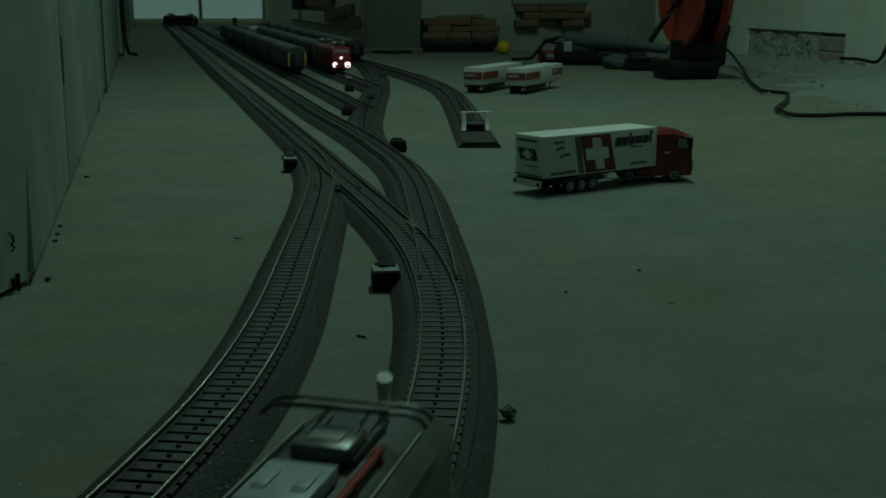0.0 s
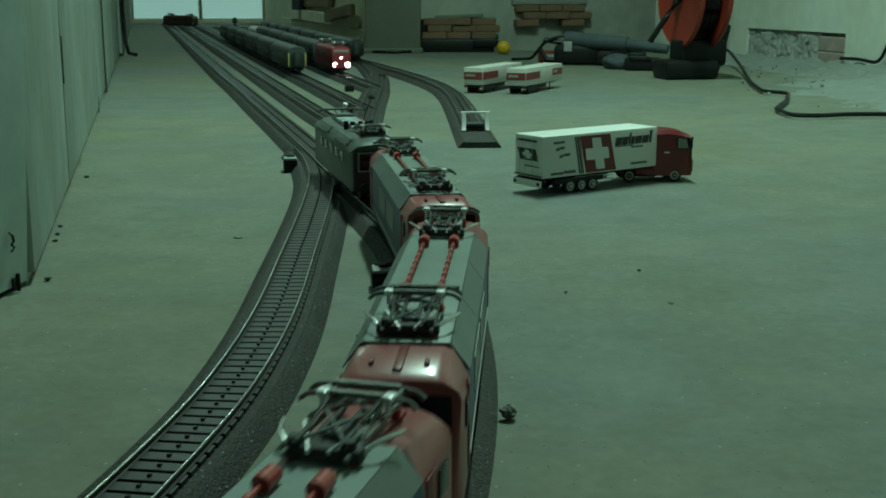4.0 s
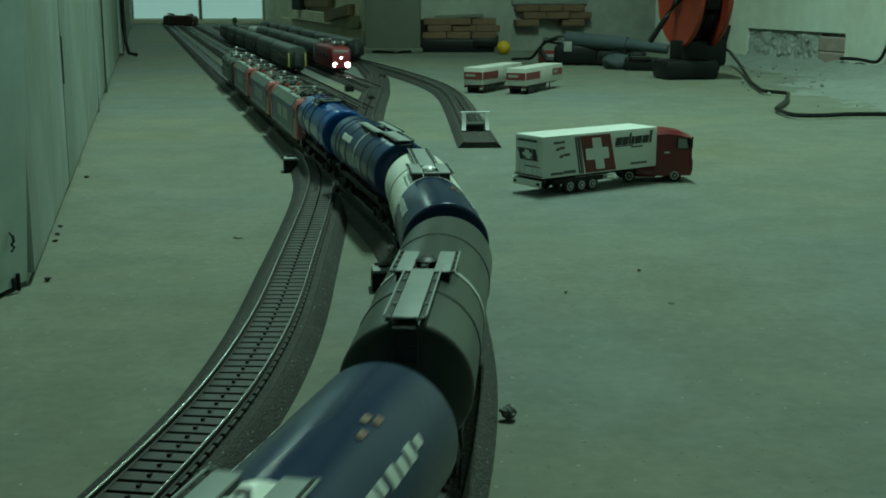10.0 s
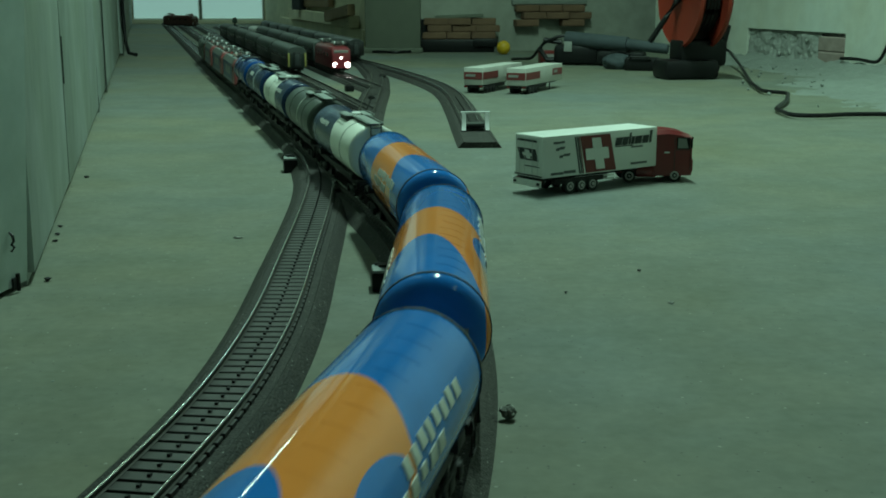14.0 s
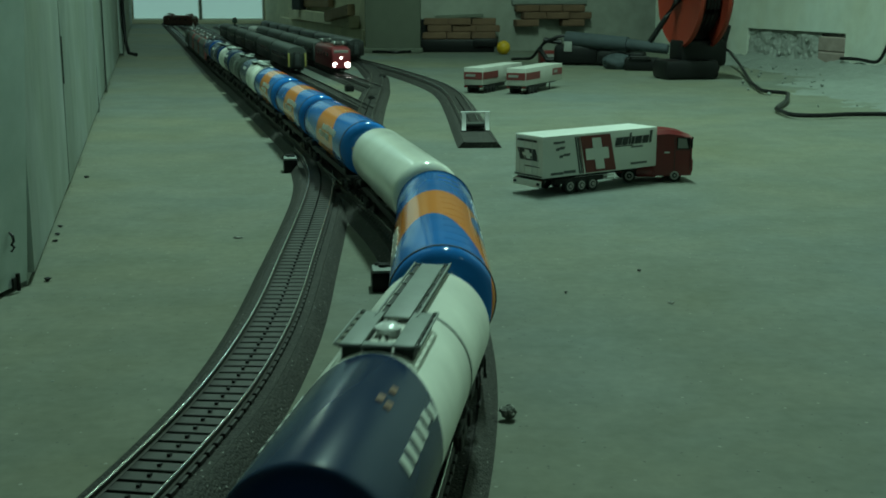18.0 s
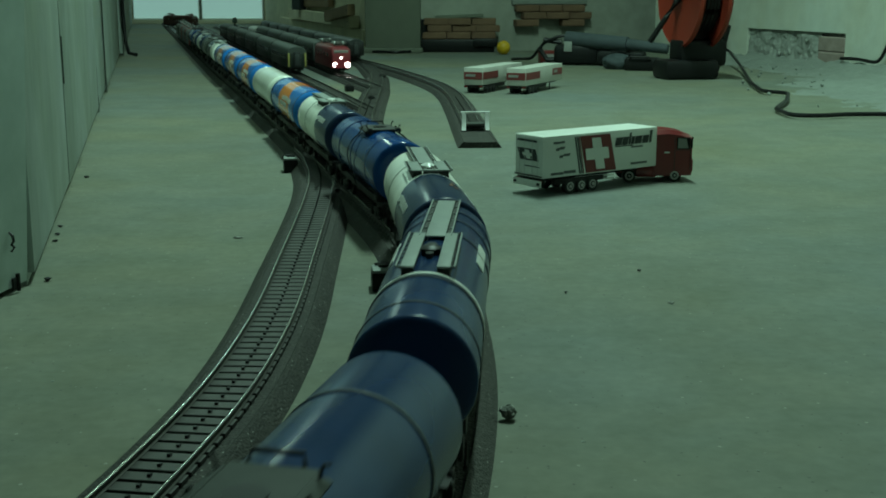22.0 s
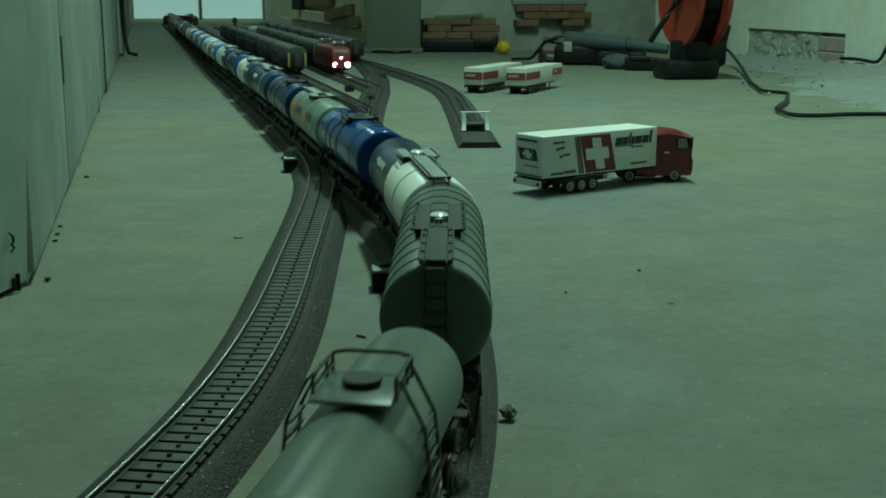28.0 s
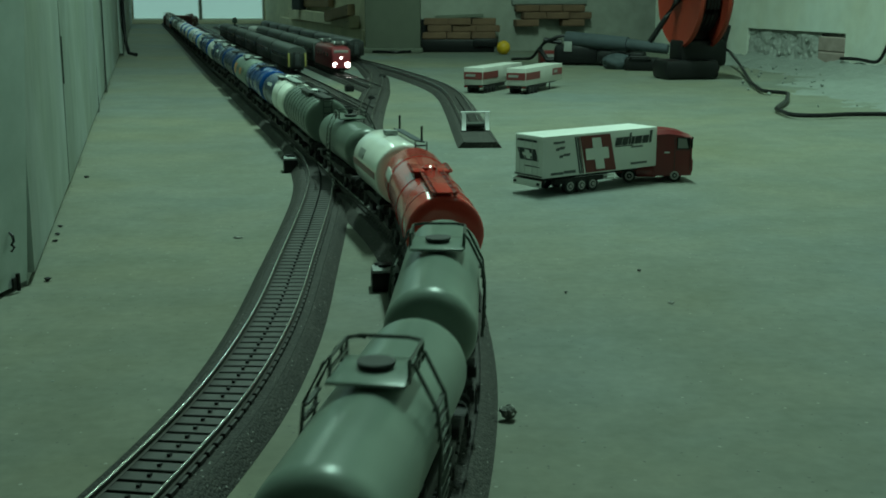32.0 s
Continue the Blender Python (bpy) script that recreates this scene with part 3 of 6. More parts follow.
def tank_wagon(label, length, paint, r=0.0181, zc=0.0419, bands=(), band_paint="print_dark", stripe=None, crown=0.0028, deck=None, deck_len=0.030, deck_paint="grey",
               walk_dir=0, two_axle=False, saddle=None, cage=False, flank_walk=False, ribs=0, logos=(), rim=None, gap=0.026, dome=True,
               end_plates=False, side_stripe=None, longer=0.003, wing=(0.0058, 0.0050), cross=False):
    """A tank wagon; its front looks along +y. bands are places along the tank of thin raised hoops."""
    w = thing("tank_wagon", label, "tank wagon", "goods train vehicles")
    half = length / 2
    th = (length - gap) / 2 + longer
    bm = bmesh.new()
    lathe(bm, tank_profile(th, r, crown), zc, 48)
    tank = part("tank", bm, paint, w)
    for y in bands:
        bm = bmesh.new()
        arc_strip(bm, y - 0.0005, y + 0.0005, r, zc, -112, 112, 0.0003, 24)
        part("hoop", bm, band_paint, tank)
    if stripe is not None:
        bm = bmesh.new()
        arc_strip(bm, stripe - 0.0013, stripe + 0.0013, r, zc, -105, 105, 0.00035, 24)
        part("stripe", bm, "print_white", tank, "white painted ring")
    if rim:
        for q in (-1, 1):
            bm = bmesh.new()
            arc_strip(bm, q * (th - rim) - 0.0006, q * (th - rim) + 0.0006, r, zc, -170, 170, 0.0003, 40)
            part("weld_ring", bm, "print_dark", tank)
        rr = random.Random(5)
        for i in range(9):
            if i == 5:
                continue
            bm = bmesh.new()
            box(bm, (-0.0104 + i * 0.0026, -th - 0.0001, zc + 0.0012), (0.0015 + 0.0006 * rr.random(), 0.0005, 0.0018 + 0.0008 * rr.random()))
            part("lettering", bm, "print_grey", tank)
        bm = bmesh.new()
        box(bm, (0.0052, -th + 0.0001, zc - 0.0098), (0.0160, 0.0008, 0.0026), 0.0002)
        part("stripe", bm, "orange", tank, "orange band across the end")
    for i in range(ribs):
        y = -th + 0.020 + i * (2 * th - 0.040) / max(1, ribs - 1)
        bm = bmesh.new()
        arc_strip(bm, y - 0.0013, y + 0.0013, r, zc, 4, 34, 0.00006, 8)
        part("pressed_rib", bm, paint, tank)
    for y0, y1, a0, a1, ma in logos:
        bm = bmesh.new()
        arc_strip(bm, y0, y1, r, zc, a0, a1, 0.0003, 8)
        part("lettering", bm, ma, tank)
        if a0 < 40:
            continue
        bm = bmesh.new()
        arc_strip(bm, -y1 if walk_dir == 0 else y0, -y0 if walk_dir == 0 else y1, r, zc, -a1, -a0, 0.0003, 8)
        part("lettering", bm, ma, tank)
    if side_stripe:
        for s in (-1, 1):
            bm = bmesh.new()
            arc_strip(bm, -th + 0.004, th - 0.004, r, zc, s * 84, s * 96, 0.0003, 5)
            part("stripe", bm, side_stripe, tank)
    # chassis
    bm = bmesh.new()
    for s in (-1, 1):
        box(bm, (s * 0.0108, 0, 0.0225), (0.0018, length - 0.014, 0.0042), 0.0004)
        for q in (-1, 1):
            box(bm, (s * 0.0120, q * (th - 0.014), 0.0262), (0.0050, 0.010, 0.0040), 0.0006)
    for q in (-1, 1):
        box(bm, (0, q * (half - 0.0085), 0.0225), (0.0280, 0.0022, 0.0046), 0.0004)
        box(bm, (0, q * (th - 0.014), 0.0255), (0.0220, 0.0080, 0.0056), 0.0008)
        box(bm, (0.0, q * (half - 0.011), 0.0250), (0.0270, 0.0060, 0.0008))
    box(bm, (0, 0, 0.0205), (0.0060, length - 0.03, 0.0030), 0.0004)
    box(bm, (0.006, 0.006, 0.0180), (0.0060, 0.0150, 0.0050), 0.0012)
    frame_part = part("underframe", bm, "under", w)
    for q in (-1, 1):
        for s in (-1, 1):
            bm = bmesh.new()
            box(bm, (s * 0.0145, q * (half - 0.012), 0.0165), (0.0012, 0.0050, 0.0010))
            cyl(bm, (s * 0.0145, q * (half - 0.0142), 0.0165), (s * 0.0145, q * (half - 0.0142), 0.0225), 0.0003, 5)
            cyl(bm, (s * 0.0145, q * (half - 0.0098), 0.0165), (s * 0.0145, q * (half - 0.0098), 0.0225), 0.0003, 5)
            part("step", bm, "under", frame_part)
    buffers(w, half)
    if two_axle:
        for q in (-1, 1):
            wheelset(w, q * length * 0.27, 0.0057)
            for s in (-1, 1):
                bm = bmesh.new()
                box(bm, (s * 0.0122, q * length * 0.27, 0.0180), (0.0016, 0.0085, 0.0060), 0.0006)
                box(bm, (s * 0.0126, q * length * 0.27, 0.0160), (0.0022, 0.0040, 0.0038), 0.0006)
                part("axle_guard", bm, "under", w)
    else:
        for q in (-1, 1):
            bogie(w, q * (half - 0.034))
    top = zc + r
    if saddle:
        # one broad dark deck across the crown with hoops that run down both flanks
        bm = bmesh.new()
        box(bm, (0, saddle, top + 0.0006), (0.0170, 0.0290, 0.0010), 0.0004)
        for s in (-1, 1):
            box(bm, (s * 0.0098, saddle, top + 0.0000), (0.0034, 0.0250, 0.0012), 0.0003, Matrix.Rotation(s * radians(28), 4, "Y"))
            box(bm, (s * 0.0088, saddle - 0.0140, top + 0.0006), (0.0030, 0.0040, 0.0030), 0.0005)
        box(bm, (0, saddle, top - 0.0012), (0.0150, 0.0240, 0.0030))
        dk = part("deck", bm, "grating", w)
        bm = bmesh.new()
        cyl(bm, (0, saddle, top + 0.001), (0, saddle, top + 0.0016), 0.0042, 16)
        tube(bm, [(-0.0055, saddle + 0.0150, top + 0.0006), (-0.0050, saddle + 0.0160, top + 0.0030), (0.0050, saddle + 0.0160, top + 0.0030), (0.0055, saddle + 0.0150, top + 0.0006)], 0.0005, 6)
        part("hatch", bm, "black", dk)
        for s in (-1, 1):
            for k in range(2):
                bm = bmesh.new()
                y = saddle - 0.0110 + k * 0.0220
                tube(bm, [(s * 0.0096, y, top + 0.0008), (s * 0.0104, y, top + 0.0034), (s * 0.0112, y + 0.0012, top + 0.0030)], 0.0004, 5)
                part("hook", bm, "black", dk)
        for y in (saddle + 0.0020,):
            for s in (-1, 1):
                pts = [(s * 0.0105, y, top + 0.0014)]
                for a in range(42, 98, 7):
                    rr = r + 0.0016 + 0.0012 * math.sin(radians((a - 42) * 3.0))
                    pts.append((s * rr * math.sin(radians(a)), y, zc + rr * math.cos(radians(a))))
                pts.append((s * 0.0150, y, 0.0245))
                rail_hoop(dk, pts, 0.0006 if s > 0 else 0.0004, "black")
    if deck is not None:
        # raised decks at both sides of the hatch, and a walkway to one end
        hl = deck_len / 2
        wx, ww = wing
        dark = "grating" if deck_paint != "tank_red" else "dark_red"
        for s in (-1, 1):
            bm = bmesh.new()
            box(bm, (s * wx, deck, top + 0.0014), (ww, deck_len, 0.0007), 0.0002)
            dk = part("deck", bm, deck_paint, w)
            for q in (-1, 1):
                bm = bmesh.new()
                box(bm, (s * wx, deck + q * (hl - 0.0010), top - 0.0008), (ww * 0.92, 0.0006, 0.0036))
                part("deck_bracket", bm, dark, dk)
                bm = bmesh.new()
                box(bm, (s * (wx + q * ww * 0.40), deck, top - 0.0006), (0.0005, deck_len * 0.96, 0.0031))
                part("deck_beam", bm, dark, dk)
            n = max(4, int(deck_len / 0.006))
            bm = bmesh.new()
            for i in range(n + 1):
                box(bm, (s * (wx + ww / 2 + 0.0006), deck - hl + 0.0006 + i * (deck_len - 0.0012) / n, top + 0.0013), (0.0016, 0.0008, 0.0005))
            box(bm, (s * (wx + ww / 2 + 0.0001), deck, top + 0.0010), (0.0005, deck_len, 0.0006))
            part("deck_comb", bm, dark, dk)
            x = s * (wx + ww / 2 + 0.0014)
            rail_hoop(dk, [(s * (wx + ww / 2), deck - hl, top + 0.0016), (x, deck - hl, top + 0.0017), (x, deck - hl + 0.001, top + 0.0018), (x, deck + hl - 0.001, top + 0.0018), (x, deck + hl, top + 0.0017), (s * (wx + ww / 2), deck + hl, top + 0.0016)], 0.00035, deck_paint)
        if cross:
            bm = bmesh.new()
            box(bm, (0, deck - hl + 0.0016, top + 0.0013), (2 * wx - ww - 0.0002, 0.0030, 0.0008), 0.0002)
            cp = part("cross_deck", bm, deck_paint, w)
            bm = bmesh.new()
            box(bm, (0, deck - hl + 0.0006, top - 0.0004), (2 * wx - ww - 0.0004, 0.0006, 0.0026))
            part("deck_bracket", bm, dark, cp)
        bm = bmesh.new()
        cyl(bm, (0, deck, top - 0.001), (0, deck, top + 0.0020), 0.0032, 16)
        cyl(bm, (0, deck, top + 0.0020), (0, deck, top + 0.0030), 0.0036, 16, 0.0020)
        part("hatch", bm, deck_paint if deck_paint == "tank_red" else "hatch_white" if dome else "black", w)
        bm = bmesh.new()
        cyl(bm, (0, deck + 0.0065, top - 0.001), (0, deck + 0.0065, top + 0.0022), 0.0016, 10)
        cyl(bm, (0.0, deck - 0.0065, top - 0.001), (0.0, deck - 0.0065, top + 0.0018), 0.0013, 10)
        part("valve", bm, "chrome" if dome else "grating", w)
        if walk_dir:
            e = walk_dir * (th - 0.001)
            s0 = deck + walk_dir * (hl - 0.004)
            bm = bmesh.new()
            box(bm, (0, (s0 + e) / 2, top + 0.0012), (0.0070, abs(e - s0), 0.0007), 0.0002)
            wk = part("walkway", bm, deck_paint, w)
            for s in (-1, 1):
                bm = bmesh.new()
                box(bm, (s * 0.0045, (s0 + e) / 2, top + 0.0006), (0.0014, abs(e - s0) - 0.0004, 0.0010))
                part("walkway_channel", bm, dark, wk)
                bm = bmesh.new()
                box(bm, (s * 0.0055, (s0 + e) / 2, top + 0.0017), (0.0005, abs(e - s0), 0.0006))
                n = max(3, int(abs(e - s0) / 0.012))
                for i in range(n + 1):
                    y = s0 + (e - s0) * i / n
                    box(bm, (s * 0.0046, y, top + 0.0014), (0.0016, 0.0006, 0.0004))
                part("walkway_rail", bm, deck_paint, wk)
            if not end_plates:
                ladder(w, "ladder", dark, e + walk_dir * 0.0018, 0, 0.0235, top + 0.0012, 0.0068)
    if cage:
        # overhanging deck with guard rails on both sides
        bm = bmesh.new()
        box(bm, (0, 0, top + 0.0016), (0.0190, 0.0215, 0.0010), 0.0004)
        dk = part("deck", bm, paint, w)
        bm = bmesh.new()
        cyl(bm, (0, 0.0015, top), (0, 0.0015, top + 0.0030), 0.0040, 18)
        cyl(bm, (0, 0.0015, top + 0.0030), (0, 0.0015, top + 0.0038), 0.0046, 18)
        part("hatch", bm, "grating", dk)
        for s in (-1, 1):
            for y in (-0.0060, 0.0060):
                rail_hoop(dk, [(s * 0.0094, y, top + 0.0010), (s * 0.0094, y, top + 0.0062), (s * 0.0108, y, top + 0.0050), (s * 0.0158, y, top - 0.0050), (s * 0.0168, y, zc + 0.001), (s * 0.0160, y, 0.0245)], 0.0005, "olive")
            for zz in (0.0034, 0.0062):
                rail_hoop(dk, [(s * 0.0094, -0.0060, top + zz), (s * 0.0094, 0.0112, top + zz)], 0.0005, "olive")
            for f in np.linspace(0.05, 1, 8):
                bm = bmesh.new()
                box(bm, (s * (0.0150 + 0.0018 * math.sin(f * 2.6)), 0, top - 0.0040 - f * (top - 0.0285)), (0.0012, 0.0118, 0.0007))
                part("rung", bm, "olive", dk)
            rail_hoop(dk, [(s * 0.0094, 0.0112, top + 0.001), (s * 0.0094, 0.0112, top + 0.0062)], 0.0005, "olive")
        rail_hoop(dk, [(-0.0094, 0.0112, top + 0.0062), (-0.0060, 0.0122, top + 0.0066), (0.0060, 0.0122, top + 0.0066), (0.0094, 0.0112, top + 0.0062)], 0.0005, "olive")
    if flank_walk:
        # narrow deck off the crown on one flank with a tall hoop and an end ladder
        a = radians(26)
        bm = bmesh.new()
        t = Matrix.Rotation(a * 0.35, 4, "Y")
        box(bm, (r * math.sin(a) + 0.0004, -0.006, zc + r * math.cos(a) + 0.0030), (0.0060, 0.0640, 0.0008), 0.0002, t)
        dk = part("walkway", bm, "tool_blue", w, "dark blue-grey side walkway")
        x = r * math.sin(a) + 0.0030
        z = zc + r * math.cos(a) + 0.0028
        for y in (0.026, -0.038):
            rail_hoop(dk, [(x - 0.002, y, z), (x - 0.002, y, z + 0.0085), (x - 0.0005, y + 0.0045, z + 0.0085), (x - 0.0005, y + 0.0045, z)], 0.0004, "black")
        ladder(w, "ladder", "black", -th - 0.0014, r * math.sin(a), 0.0235, z + 0.0005, 0.0066)
        bm = bmesh.new()
        box(bm, (-0.0005, 0.004, top + 0.0016), (0.0082, 0.0032, 0.0030), 0.0006)
        box(bm, (-0.0005, 0.0150, top + 0.0012), (0.0050, 0.0050, 0.0024), 0.0006)
        box(bm, (-0.0005, 0.010, top + 0.0006), (0.0014, 0.0080, 0.0010))
        part("valve", bm, "grey", w)
    if end_plates:
        for s in (-1, 1):
            bm = bmesh.new()
            box(bm, (s * 0.0070, -th - 0.0012, zc - 0.0044), (0.0084, 0.0006, 0.0104), 0.0003)
            part("end_plate", bm, "trailer_white", w, "pale blank plate")
            bm = bmesh.new()
            box(bm, (s * 0.0070, -th - 0.0004, zc - 0.0100), (0.0010, 0.0030, 0.0040))
            part("plate_bracket", bm, "under", w)
    return w


def loft(bm, sections):
    rings = [[bm.verts.new(p) for p in sec] for sec in sections]
    ring_faces(bm, rings)
    return bm


def hull(y, wide, z0, z1, z2, roof, inset=0.0):
    """A cross-section at y: upright sides to z1, a slanted shoulder to z2, roof of half-width roof."""
    w, r = wide - inset, roof - inset
    half = [(w, z0), (w, z1 - 0.0022), (w - 0.0006, z1 - 0.0002), (w + (r - w) * 0.45, z1 + (z2 - z1) * 0.45), (r + (w - r) * 0.15, z2 - (z2 - z1) * 0.12), (r - 0.0020, z2)]
    return [(-x, y, z) for x, z in half] + [(x, y, z) for x, z in reversed(half)]


def pantograph(parent, y, z, up=1, wide=0.0132, strips=2, base_paint="panto", hl=0.0165):
    """A folded scissor pantograph: base frame on insulators, crossed arms, braces, springs and head."""
    bm = bmesh.new()
    for s in (-1, 1):
        box(bm, (s * 0.0066, y, z + 0.0028), (0.0009, 2 * hl + 0.002, 0.0009))
    for q in (-1, 1):
        box(bm, (0, y + q * hl * 0.86, z + 0.0028), (0.0150, 0.0009, 0.0009))
    box(bm, (0, y - 0.2 * hl * up, z + 0.0030), (0.0046, 0.0090, 0.0020), 0.0004)
    box(bm, (0.0040, y + 0.35 * hl * up, z + 0.0034), (0.0024, 0.0060, 0.0022), 0.0004)
    pan = part("pantograph", bm, base_paint, parent)
    for s in (-1, 1):
        for q in (-1, 1):
            bm = bmesh.new()
            cyl(bm, (s * 0.0066, y + q * hl * 0.8, z), (s * 0.0066, y + q * hl * 0.8, z + 0.0026), 0.0012, 8)
            cyl(bm, (s * 0.0066, y + q * hl * 0.8, z + 0.0008), (s * 0.0066, y + q * hl * 0.8, z + 0.0013), 0.0018, 8)
            part("insulator", bm, "insulator", pan)
    zh = z + 0.0068
    for s in (-1, 1):
        bm = bmesh.new()
        tube(bm, [(s * 0.0058, y - hl * 0.5, z + 0.0032), (s * 0.0046, y + hl * 0.95, z + 0.0050), (s * 0.0058, y - hl * 0.35, zh - 0.0006)], 0.00052, 6)
        tube(bm, [(s * 0.0058, y + hl * 0.5, z + 0.0032), (s * 0.0046, y - hl * 0.95, z + 0.0050), (s * 0.0058, y + hl * 0.45 * up, zh - 0.0004)], 0.00052, 6)
        part("arm", bm, base_paint, pan)
        bm = bmesh.new()
        tube(bm, [(s * 0.0058, y - hl * 0.9, z + 0.0042), (-s * 0.0050, y + hl * 0.1, z + 0.0054)], 0.00042, 6)
        tube(bm, [(s * 0.0050, y + hl * 0.9, z + 0.0044), (-s * 0.0050, y + hl * 0.05, z + 0.0058)], 0.00042, 6)
        part("brace", bm, base_paint, pan)
        bm = bmesh.new()
        cyl(bm, (s * 0.0022, y - hl * 0.55, z + 0.0044), (s * 0.0022, y + hl * 0.30, z + 0.0046), 0.0007, 8)
        part("spring", bm, "grating", pan)
    yh = y + 0.62 * hl * up
    for i in range(strips):
        yy = yh + (i - (strips - 1) / 2) * 0.0064
        bm = bmesh.new()
        tube(bm, [(-wide, yy, zh - 0.0018), (-wide * 0.86, yy, zh - 0.0004), (-wide * 0.7, yy, zh), (wide * 0.7, yy, zh), (wide * 0.86, yy, zh - 0.0004), (wide, yy, zh - 0.0018)], 0.00060, 6)
        part("pan_head", bm, base_paint, pan)
        bm = bmesh.new()
        box(bm, (0, yy, zh + 0.0007), (wide * 1.15, 0.0014, 0.0006))
        part("contact_strip", bm, "panto_head", pan)
    bm = bmesh.new()
    for s in (-1, 1):
        box(bm, (s * wide * 0.62, yh, zh - 0.0002), (0.0010, 0.0080, 0.0010))
    part("head_carrier", bm, base_paint, pan)
    for s in (-1, 1):
        bm = bmesh.new()
        box(bm, (s * wide * 0.56, yh - 0.0034, zh + 0.0004), (0.0026, 0.0036, 0.0016), 0.0005)
        box(bm, (s * wide * 0.56, yh - 0.0046, zh - 0.0014), (0.0012, 0.0012, 0.0030), 0.0003)
        part("head_spring_box", bm, "bright_metal", pan, "bright metal spring box")
        bm = bmesh.new()
        tube(bm, [(s * 0.0078, y - hl * 0.75, z + 0.0026), (s * 0.0108, y - hl * 0.55, z + 0.0040), (s * 0.0132, y - hl * 0.10, z + 0.0036)], 0.00050, 6)
        tube(bm, [(s * 0.0020, y - hl * 0.95, z + 0.0030), (s * 0.0068, y - hl * 0.35, z + 0.0050)], 0.00060, 6)
        part("control_rod", bm, "panto_head", pan)
    bm = bmesh.new()
    box(bm, (0, y - hl * 0.80, z + 0.0022), (0.0170, 0.0036, 0.0030), 0.0006)
    for s in (-1, 1):
        cyl(bm, (s * 0.0056, y - hl * 0.80, z + 0.0020), (s * 0.0056, y - hl * 0.80, z + 0.0052), 0.0016, 10)
    part("drive_housing", bm, "grating", pan)
    return pan


